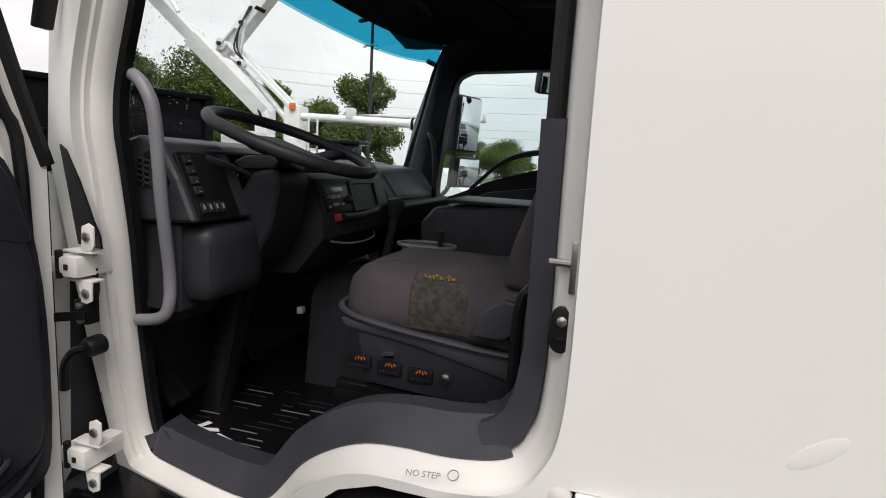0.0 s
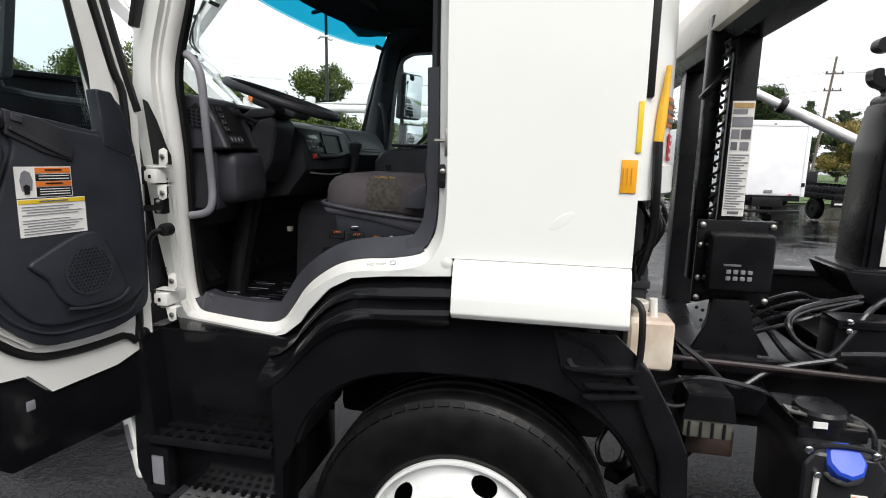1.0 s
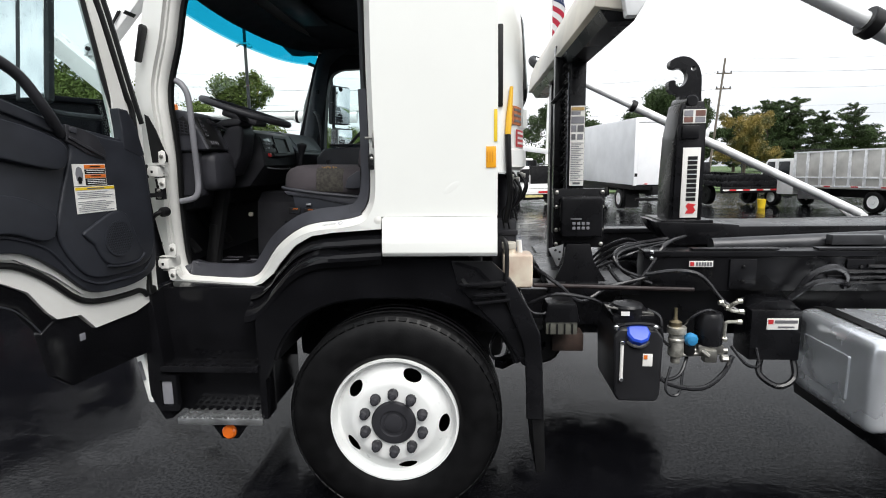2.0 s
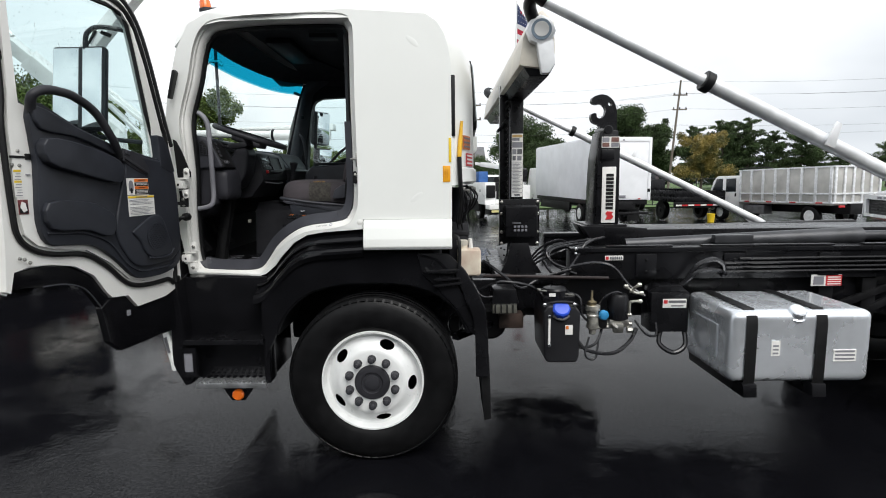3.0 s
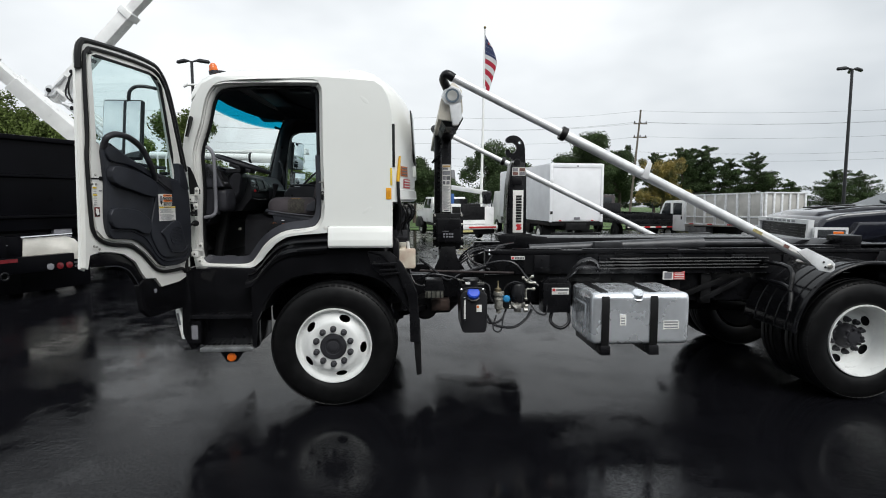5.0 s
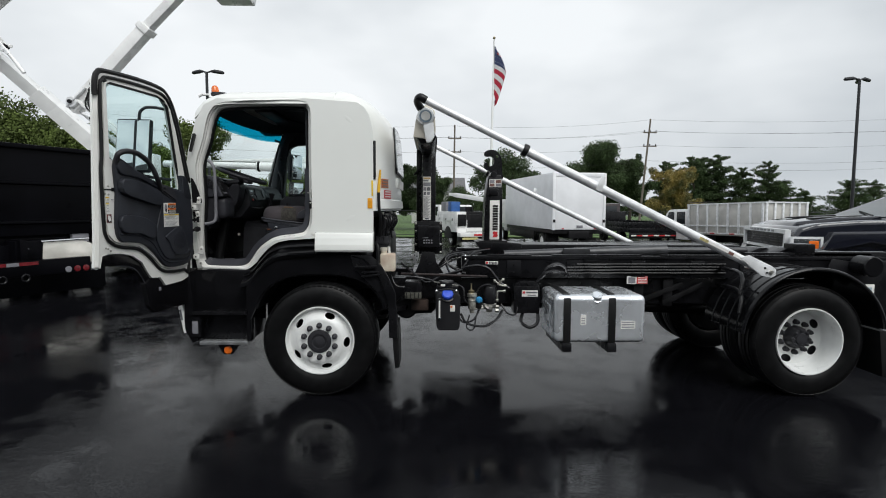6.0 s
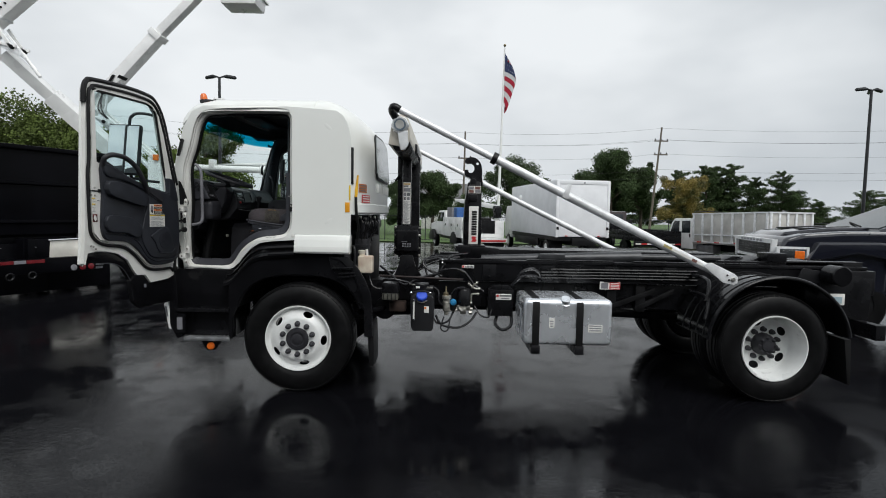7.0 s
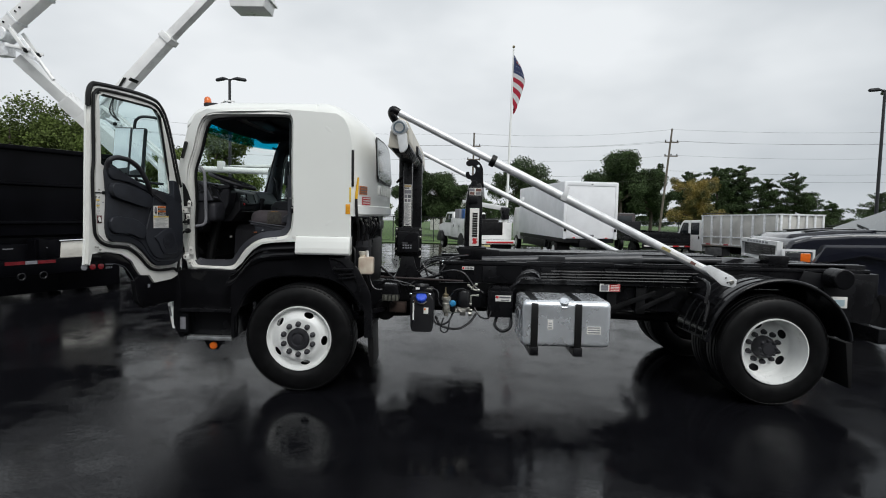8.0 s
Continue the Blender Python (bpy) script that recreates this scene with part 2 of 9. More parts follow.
def plate(outer, holes, axis, a, b):
    """A plate with holes."""
    bm = bmesh.new()
    for w in (a, b):
        edges = []
        for loop in (outer, *holes):
            vs = [bm.verts.new(on_axis(axis, u, v, w)) for u, v in loop]
            edges += [bm.edges.new((vs[i], vs[(i + 1) % len(vs)])) for i in range(len(vs))]
        bmesh.ops.triangle_fill(bm, use_beauty=True, use_dissolve=False, edges=edges)
    bm.verts.ensure_lookup_table()
    k = sum(len(loop) for loop in (outer, *holes))
    start = 0
    for loop in (outer, *holes):
        c = len(loop)
        for i in range(c):
            p, q = start + i, start + (i + 1) % c
            bm.faces.new((bm.verts[p], bm.verts[q], bm.verts[k + q], bm.verts[k + p]))
        start += c
    return bm


def loft(loops, closed=True, caps=False):
    bm = bmesh.new()
    rows = [[bm.verts.new(p) for p in loop] for loop in loops]
    for r, s in zip(rows, rows[1:]):
        c = len(r)
        for i in range(c if closed else c - 1):
            j = (i + 1) % c
            bm.faces.new((r[i], r[j], s[j], s[i]))
    if caps:
        bm.faces.new(rows[0][::-1])
        bm.faces.new(rows[-1])
    return bm


def thick(bm, d):
    """Gives a sheet its thickness."""
    bmesh.ops.recalc_face_normals(bm, faces=bm.faces[:])
    bmesh.ops.solidify(bm, geom=bm.faces[:], thickness=d)
    return bm


def smooth_path(pts, per=6, closed=False):
    """A smooth curve through the points."""
    p = [Vector(q) for q in pts]
    n, out = len(p), []
    for i in range(n if closed else n - 1):
        a = p[(i - 1) % n] if closed or i else p[0]
        b, c = p[i], p[(i + 1) % n]
        d = p[(i + 2) % n] if closed or i + 2 < n else p[-1]
        for k in range(per):
            t = k / per
            out.append(0.5 * (2 * b + (c - a) * t + (2 * a - 5 * b + 4 * c - d) * t * t + (3 * b - a - 3 * c + d) * t ** 3))
    if not closed:
        out.append(p[-1])
    return out


def tube(pts, r, n=10, closed=False):
    p = [Vector(q) for q in pts]
    c, rings, side = len(p), [], None
    for i in range(c):
        t = (p[(i + 1) % c] - p[i - 1]) if closed else (p[min(i + 1, c - 1)] - p[max(i - 1, 0)])
        t.normalize()
        if side is None:
            side = t.orthogonal().normalized()
        side = (side - t * side.dot(t)).normalized()
        up = t.cross(side)
        rad = r[i] if isinstance(r, (list, tuple)) else r
        rings.append([p[i] + rad * (math.cos(a) * side + math.sin(a) * up) for a in (2 * math.pi * k / n for k in range(n))])
    if closed:
        rings.append(rings[0])
        bm = loft(rings)
        bmesh.ops.remove_doubles(bm, verts=bm.verts[:], dist=1e-5)
        return bm
    return loft(rings, True, True)


def lathe(profile, centre, way, n=32, caps=True):
    """Turns (radius, height) pairs about an axis."""
    way = Vector(way).normalized()
    s = way.orthogonal().normalized()
    u = way.cross(s)
    c = Vector(centre)
    return loft([[c + way * h + r * (math.cos(a) * s + math.sin(a) * u) for a in (2 * math.pi * k / n for k in range(n))] for r, h in profile], True, caps)


def rod(p0, p1, r, n=14, bev=0.0):
    p0, p1 = Vector(p0), Vector(p1)
    d = (p1 - p0).length
    prof = [(r, 0), (r, d)] if not bev else [(r - bev, 0), (r, bev), (r, d - bev), (r - bev, d)]
    return lathe(prof, p0, p1 - p0, n)


def beam(p0, p1, w, h, bev=0.0, up=(0, 0, 1)):
    """A square bar from p0 to p1, w wide and h high."""
    p0, p1 = Vector(p0), Vector(p1)
    t = (p1 - p0).normalized()
    s = t.cross(Vector(up)).normalized()
    u = s.cross(t)
    bm = bmesh.new()
    d = (p1 - p0).length
    bmesh.ops.create_cube(bm, size=1, matrix=Matrix.Diagonal((w, d, h, 1)))
    bevelled(bm, bev)
    m = Matrix((s, t, u)).transposed().to_4x4()
    m.translation = (p0 + p1) / 2
    return moved(bm, m)


def offset_loop(pts, d):
    """A closed outline moved outward by d (clockwise or not)."""
    n, area = len(pts), 0
    for i in range(n):
        a, b = pts[i], pts[(i + 1) % n]
        area += a[0] * b[1] - b[0] * a[1]
    sgn, out = (1 if area > 0 else -1), []
    for i in range(n):
        a, b, c = (Vector(pts[(i + k) % n][:2]) for k in (-1, 0, 1))
        e, f = (b - a).normalized(), (c - b).normalized()
        nrm = Vector((e.y + f.y, -e.x - f.x)) * sgn
        nrm = nrm.normalized() / max(0.5, math.sqrt((1 + e.dot(f)) / 2))
        out.append((b.x + nrm.x * d, b.y + nrm.y * d))
    return out


def ngon(cx, cy, r, n=24, ry=None):
    return [(cx + r * math.cos(2 * math.pi * k / n), cy + (ry or r) * math.sin(2 * math.pi * k / n)) for k in range(n)]


def rain(name, place, count, parent, seed, big=0.0030):
    """Standing drops: place(a, b) gives a spot and the outward normal there, a and b from 0 to 1."""
    rng = random.Random(seed)
    verts, faces = [], []
    for _ in range(count):
        spot, out = place(rng.random(), rng.random())
        spot, out = Vector(spot), Vector(out).normalized()
        s = out.orthogonal().normalized()
        u = out.cross(s)
        r = big * (0.25 + 0.75 * rng.random() ** 2.5)
        k = len(verts)
        for q, h in ((1.0, 0.0), (0.75, 0.42)):
            verts += [spot + out * (h * r) + q * r * (math.cos(a) * s + math.sin(a) * u) for a in (math.pi / 3 * i for i in range(6))]
        verts.append(spot + out * (0.6 * r))
        faces += [(k + i, k + (i + 1) % 6, k + 6 + (i + 1) % 6, k + 6 + i) for i in range(6)] + [(k + 6 + i, k + 6 + (i + 1) % 6, k + 12) for i in range(6)]
    me = bpy.data.meshes.new(name)
    me.from_pydata([tuple(q) for q in verts], [], faces)
    me.materials.append(WATER)
    me.shade_smooth()
    ob = new(name, me)
    ob.parent = parent
    ob.matrix_parent_inverse = WORLD_OF[parent.name].inverted()
    WORLD_OF[ob.name] = Matrix.Identity(4)
    return tagged(ob, "small standing rain drops", kind="stuff")


# ---- ground ----
def ground_z(y):
    return -0.02 * min(max(y - 9, 0), 20)


gb = bmesh.new()
ys = [-900, -60, -20, 0, 9, 13, 17, 21, 25, 29, 60, 200, 900]
rows_ = [[gb.verts.new((x, y, ground_z(y))) for x in (-900, -60, -20, 0, 20, 60, 900)] for y in ys]
for r_, s_ in zip(rows_, rows_[1:]):
    for i in range(6):
        gb.faces.new((r_[i], r_[i + 1], s_[i + 1], s_[i]))
tagged(part("ground", gb, ASPHALT), "wet black asphalt of a truck yard with puddles", "asphalt", kind="structure")

# ---- hooklift truck: x runs back along it from the front axle, y across it from its left side ----
truck = thing("hooklift_truck", "white cab-over hooklift truck on a black chassis, driver's door open", "truck", (0, 0, 0))
MID = 1.12                                     # centre line


def inset(x, z):
    """How far the cab's flank draws in: towards the front, and under the belt line."""
    h = min(1, max(0, (-0.15 - x) / 0.5))
    g = min(1, max(0, (2.0 - z) / 0.8))
    return 0.25 * max(0, -0.55 - x) ** 1.3 + 0.14 * g * h * h * (3 - 2 * h)


def taper(bm):
    """The cab narrows towards its front and its foot."""
    for v in bm.verts:
        v.co.y += inset(v.co.x, v.co.z) * (1 if v.co.y < MID else -1)
    return bm


OPENING = [(q.x, q.y) for q in smooth_path([(-1.128, 1.25, 0), (-1.120, 1.41, 0), (-1.103, 1.575, 0), (-1.078, 1.752, 0), (-1.068, 1.909, 0), (-1.064, 2.054, 0), (-1.045, 2.14, 0), (-0.99, 2.29, 0), (-0.94, 2.47, 0), (-0.88, 2.555, 0), (-0.78, 2.58, 0),
    (-0.45, 2.59, 0), (-0.15, 2.59, 0), (-0.10, 2.565, 0), (-0.087, 2.50, 0), (-0.089, 2.2, 0), (-0.087, 1.94, 0), (-0.084, 1.70, 0), (-0.090, 1.58, 0), (-0.108, 1.528, 0), (-0.14, 1.494, 0), (-0.234, 1.474, 0),
    (-0.325, 1.464, 0), (-0.414, 1.441, 0), (-0.50, 1.394, 0), (-0.58, 1.329, 0), (-0.648, 1.243, 0), (-0.695, 1.192, 0), (-0.76, 1.172, 0), (-0.90, 1.166, 0), (-1.06, 1.168, 0), (-1.108, 1.188, 0)], 4, True)]
SKIN = [(-1.18, 1.137), (-0.70, 1.137), (-0.655, 1.152), (-0.585, 1.207), (-0.545, 1.258), (-0.45, 1.352), (-0.36, 1.40), (-0.25, 1.419), (-0.03, 1.435), (-0.03, 1.49), (0.485, 1.49), (0.487, 2.0), (0.485, 2.36), (0.468, 2.45), (0.45, 2.51),
        (0.41, 2.575), (0.35, 2.615), (0.14, 2.63), (-0.1, 2.645), (-0.88, 2.65), (-1.00, 2.60), (-1.09, 2.46), (-1.17, 2.20), (-1.215, 1.95), (-1.22, 1.5)]


def ring(d, y):
    return [(u, y, max(v, 1.1635 - 0.4 * d)) for u, v in offset_loop(OPENING, d)]


side = part("cab_side", taper(plate(SKIN, [[(u, v) for u, y, v in ring(0.036, 0)]], "y", -0.020, 0.0)), WHITE, truck, "white painted cab side panel")
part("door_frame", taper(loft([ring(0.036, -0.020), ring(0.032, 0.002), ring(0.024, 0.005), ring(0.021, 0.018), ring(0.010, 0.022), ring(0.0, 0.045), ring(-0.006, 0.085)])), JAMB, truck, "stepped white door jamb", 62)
part("door_seal", taper(loft([ring(-0.004, 0.060), ring(-0.012, 0.052), ring(-0.022, 0.062), ring(-0.024, 0.085), ring(-0.004, 0.085)])), SEAL, truck, "black rubber door seal")


def sill_band():
    """The grey scuff strip that follows the bottom of the doorway."""
    loop = offset_loop(OPENING, 0.005)
    inner = offset_loop(OPENING, -0.050)
    pick = [i for i, q in enumerate(loop) if q[1] < 1.503 and not (q[0] < -0.93 and q[1] > 1.21)]
    k = next(i for i in pick if (i - 1) % len(loop) not in pick)
    order = []
    while k in pick:
        order.append(k)
        k = (k + 1) % len(loop)
    a = [(loop[i][0], 0.034, max(loop[i][1], 1.163)) for i in order]
    b = [(inner[i][0], 0.085, inner[i][1]) for i in order]
    c = [(inner[i][0], 0.15, inner[i][1] - 0.010) for i in order]
    return thick(loft([a, b, c], False), 0.006)


part("sill_trim", taper(sill_band()), GREY_PLASTIC, truck, "dark grey plastic scuff strip")
part("pillar_trim", taper(thick(loft([[(u - 0.002, 0.040, v) for u, v in ((-0.089, 2.05), (-0.087, 1.9), (-0.086, 1.66), (-0.094, 1.575), (-0.112, 1.524), (-0.142, 1.494), (-0.175, 1.484))], [(u - 0.040, 0.058, v) for u, v in ((-0.089, 2.05), (-0.087, 1.9), (-0.086, 1.68), (-0.096, 1.60), (-0.11, 1.565), (-0.13, 1.542), (-0.15, 1.532))],
    [(u - 0.055, 0.16, v) for u, v in ((-0.075, 2.05), (-0.072, 1.9), (-0.072, 1.68), (-0.08, 1.60), (-0.095, 1.56), (-0.115, 1.538), (-0.14, 1.528))]], False), 0.008)), GREY_PLASTIC, truck, "dark grey pillar trim", 60)
part("pillar_lining", taper(thick(loft([[(-0.10, 0.085, 2.54), (-0.10, 0.085, 2.045)], [(-0.125, 0.10, 2.54), (-0.125, 0.10, 2.045)], [(-0.10, 0.20, 2.54), (-0.10, 0.20, 2.045)]], False), 0.008)), SOFT_BLACK, truck)

# right side: plain, with its door shut and a window
R_WIN = [(q.x, q.y) for q in smooth_path([(-0.869, 1.806, 0), (-0.848, 2.192, 0), (-0.806, 2.413, 0), (-0.744, 2.476, 0), (-0.638, 2.495, 0), (-0.194, 2.509, 0), (-0.098, 2.442, 0), (-0.088, 2.037, 0), (-0.262, 1.984, 0), (-0.541, 1.9, 0), (-0.647, 1.854, 0), (-0.792, 1.792, 0)], 4, True)]
SKIN_R = [(u + (0.14 if u < -0.95 and v > 1.9 else 0), v) for u, v in SKIN]
part("cab_side", taper(plate(SKIN_R, [R_WIN], "y", 2 * MID, 2 * MID + 0.02)), WHITE, truck)
rdoor = part("cab_door", taper(plate([(-1.16, 1.2), (-0.1, 1.2), (-0.06, 2.60), (-0.87, 2.60), (-0.925, 2.46), (-0.98, 2.2), (-1.06, 1.9)], [offset_loop(R_WIN, -0.012)], "y", 2 * MID - 0.09, 2 * MID - 0.004)), SOFT_BLACK, truck, "closed black-trimmed passenger door")
rg = part("window_pane", taper(plate(offset_loop(R_WIN, 0.008), [], "y", 2 * MID + 0.004, 2 * MID + 0.009)), GLASS, rdoor)
rg.visible_shadow = False
part("pull_handle", thick(loft([smooth_path([(-0.70, y, 1.80 + d), (-0.651, y, 1.861 + d), (-0.593, y, 1.919 + d), (-0.521, y, 1.985 + d), (-0.42, y, 2.040 + d), (-0.274, y, 2.065 + d), (-0.15, y, 2.05 + d)], 4) for y, d in ((2.03, -0.012), (2.03, 0.014), (2.055, 0.02), (2.08, 0.0))], False), 0.006), SOFT_BLACK, rdoor, "curved black pull handle")
part("door_pocket", prism([(-0.86, 1.70), (-0.80, 1.745), (-0.66, 1.80), (-0.56, 1.845), (-0.2, 1.90), (-0.2, 1.80), (-0.6, 1.72)], "y", 2.03, 2.07, 0.01), GREY_TRIM, rdoor)


# roof and back: lofted sheets
def roof_row(x, drop, w=0.0):
    half = [(-0.018 + w, 2.60), (0.0 + w, 2.655), (0.05 + w, 2.70), (0.16 + w, 2.735), (0.35, 2.758), (0.7, 2.775), (MID, 2.782)]
    full = [(a, b - drop) for a, b in half] + [(2 * MID - a, max(b - drop, 2.615 if x < -0.9 else 0)) for a, b in half[-2::-1]]
    return [(x, a, b) for a, b in full]


roof = part("roof", taper(thick(loft([roof_row(-1.10, 0.115, 0.01), roof_row(-1.03, 0.055), roof_row(-0.95, 0.02), roof_row(-0.8, 0), roof_row(-0.3, 0), roof_row(0.15, 0.0)], False), 0.02)), WHITE, truck, "white cab roof", 70)


BACK_LINE = [(0.484, -0.012), (0.50, -0.006), (0.535, 0.03), (0.57, 0.10), (0.605, 0.25), (0.63, 0.45), (0.645, 0.75), (0.65, MID)]


def back_x(y):
    """How far back the cab reaches at y."""
    y = min(y, 2 * MID - y)
    return next(a + (c - a) * (y - b) / (d - b) for (a, b), (c, d) in zip(BACK_LINE, BACK_LINE[1:]) if y <= d)


def back_row(z, dx, w=0.0):
    half = [(0.484 + (a - 0.484) * (1 - w) + dx, b) for a, b in BACK_LINE]
    full = half + [(a, 2 * MID - b) for a, b in half[-2::-1]]
    return [(a, b, z) for a, b in full]


back = part("cab_back", thick(loft([back_row(1.68, 0), back_row(1.76, 0), back_row(1.80, 0.004), back_row(2.20, 0), back_row(2.34, -0.006)], False), 0.02), WHITE, truck, "rounded white cab back panel", 70)


def crown_row(xs, ys, zs, xc, zc):
    """One row of the domed rear of the roof: from the side at (xs, ys, zs) round to the middle at (xc, zc)."""
    lip = (Vector((xs, -0.018, min(zs, 2.60))), Vector((xs, ys, zs)))
    half = [lip[0].lerp(lip[1], k) + Vector((0, -0.35 * max(0, ys) * math.sin(math.pi * k), 0)) for k in (0, 0.35, 0.7)]
    for a, b in BACK_LINE:
        f = (a - 0.484) / 0.166
        half.append(Vector((xs + (xc - xs) * f, ys + (b + 0.012) * (MID - ys) / (MID + 0.012), zs + (zc - zs) * f)))
    return half + [Vector((q.x, 2 * MID - q.y, q.z)) for q in half[-2::-1]]


CROWN = ((0.478, -0.012, 2.335, 0.644, 2.34), (0.468, -0.012, 2.43, 0.635, 2.44), (0.45, -0.014, 2.50, 0.606, 2.52), (0.41, -0.012, 2.57, 0.555, 2.585), (0.35, 0.0, 2.635, 0.475, 2.655), (0.28, 0.03, 2.685, 0.385, 2.715), (0.20, 0.09, 2.715, 0.28, 2.762), (0.145, 0.16, 2.736, 0.155, 2.783))
part("roof_crown", thick(loft([crown_row(*q) for q in CROWN], False), 0.016), WHITE, roof, "rounded rear of the cab roof", 70)
rw = [(0.55, 2.10), (0.59, 2.06), (1.12, 2.045), (1.65, 2.06), (1.69, 2.10), (1.66, 2.43), (1.60, 2.475), (1.12, 2.485), (0.64, 2.475), (0.58, 2.43)]


def on_back(pts, off, n=1):
    """Bends an outline in (y, z) onto the cab's back."""
    bm = bmesh.new()
    vs = []
    for y, z in pts:
        x = back_x(y) - 0.16 * max(0, z - 2.28)
        vs.append(bm.verts.new((x + off, y, z)))
    bm.faces.new(vs)
    return thick(bm, 0.012)


part("rear_window", on_back(offset_loop(rw, 0.022), 0.010), SEAL, back, "black-framed rear window")
part("rear_pane", on_back(rw, 0.016), mat("sky_lit_rear_glass", (0.20, 0.225, 0.225), 0.05, 0, 0.25, 3, 0), back)
for k in range(7):
    part("vent_slot", box(0.636, 0.668, 0.62 + 0.15 * k, 0.67 + 0.15 * k, 1.90, 2.0, 0.010), WHITE, back)
part("back_ledge", loft([[(back_x(y) + d, y, z) for y in (0.02, 0.1, 0.25, 0.5, 0.8, 1.12, 1.44, 1.74, 1.99, 2.14, 2.22)] for d, z in ((0.0, 1.785), (0.018, 1.775), (0.022, 1.70), (0.0, 1.685))], False), WHITE, back)
part("corner_vent", box(0.482, 0.508, -0.020, 0.006, 1.955, 2.29, 0.006), SEAL, back, "black vertical vent strip")

# skirt under the side panel, with its rolled edge
SKIRT = [(-0.028, 1.488), (-0.040, 1.478), (-0.052, 1.44), (-0.066, 1.38), (-0.070, 1.335), (-0.058, 1.318), (-0.02, 1.314), (0.06, 1.33), (0.06, 1.488)]
part("side_skirt", prism(SKIRT, "x", -0.022, 0.484, 0.005), WHITE, truck, "white rolled cab skirt")
for (ax, az), (bx, bz) in (((0.245, 1.585), (0.325, 1.645)), ((0.24, 2.50), (0.31, 2.44))):
    dent = bmesh.new()
    bmesh.ops.create_uvsphere(dent, u_segments=24, v_segments=12, radius=1, matrix=Matrix.Translation(((ax + bx) / 2, -0.0195, (az + bz) / 2)) @ Matrix.Rotation(-math.atan2(bz - az, bx - ax), 4, "Y") @ Matrix.Diagonal((0.046, 0.0016, 0.016, 1)))
    part("stamped_crease", dent, WHITE, side)


# ---- wheels ----
def tyre(y0, y1, out):
    """A tyre about the origin from y0 to y1."""
    w = y1 - y0
    prof = [(0.300, 0.02), (0.335, -0.004), (0.40, -0.010), (0.455, -0.002), (0.488, 0.012), (0.503, 0.022), (0.513, 0.034)]
    g = [(0.513, 0.075), (0.500, 0.078), (0.500, 0.090), (0.515, 0.093), (0.515, 0.128), (0.501, 0.131), (0.501, 0.148)]
    half = prof + g
    full = half + [(r, w - h) for r, h in half[::-1]]
    return lathe(full, (0, y0, 0), (0, 1, 0), 72, False)


def shoulder(y0, n, r=0.4972, flip=1):
    bms = []
    base = bmesh.new()
    for k in range(n):
        a = 2 * math.pi * k / n
        m = Matrix.Rotation(a, 4, "Y") @ Matrix.Translation((0, y0, r)) @ Matrix.Rotation(radians(42 * flip), 4, "X") @ Matrix.Diagonal((0.036, 0.018, 0.005, 1))
        bmesh.ops.create_cube(base, size=1, matrix=m)
    return base


def dished(prof, holes, n=150, hub_r=0.0):
    """A wheel disc from (radius, y) pairs, with oval hand holes (angle, radius, half width, half height) cut through."""
    bm = bmesh.new()
    dense = []
    for (r0, y0), (r1, y1) in zip(prof, prof[1:]):
        k = max(1, int(abs(r1 - r0) / 0.006))
        dense += [(r0 + (r1 - r0) * i / k, y0 + (y1 - y0) * i / k) for i in range(k)]
    dense.append(prof[-1])
    val, rows = {}, []
    for r, y in dense:
        row = []
        for i in range(n):
            a = 2 * math.pi * i / n
            px, pz, best = r * math.cos(a), r * math.sin(a), 9
            for ha, hr, hw, hh in holes:
                c, s = math.cos(ha), math.sin(ha)
                dx, dz = px - hr * c, pz - hr * s
                e, f = (-s * dx + c * dz) / hw, (c * dx + s * dz) / hh
                q = math.hypot(e, f)
                if 0.72 < q < 1.22:
                    e, f, q2 = e / q, f / q, 1.0
                    px, pz = hr * c + (-s * e * hw + c * f * hh), hr * s + (c * e * hw + s * f * hh)
                    q = q2
                best = min(best, q)
            v = bm.verts.new((px, y, pz))
            val[v] = best
            row.append(v)
        rows.append(row)
    for p, q in zip(rows, rows[1:]):
        for i in range(n):
            j = (i + 1) % n
            f = (p[i], p[j], q[j], q[i])
            if all(val[v] <= 1.0 for v in f):
                continue
            bm.faces.new(f)
    bmesh.ops.remove_doubles(bm, verts=bm.verts[:], dist=1e-5)
    return bm


FRONT_HOLES = [(radians(90 - 22 + 72 * k), 0.238, 0.045, 0.025) for k in range(5)]
REAR_HOLES = [(radians(90 - 55 + 72 * k), 0.215, 0.048, 0.034) for k in range(5)]
nut_mesh = mesh_of("lug_nut", join(lathe([(0.026, 0), (0.026, -0.007), (0.022, -0.011), (0.021, -0.036), (0.012, -0.041), (0.012, -0.054), (0.003, -0.057)], (0, 0, 0), (0, 1, 0), 10)), SOFT_BLACK)


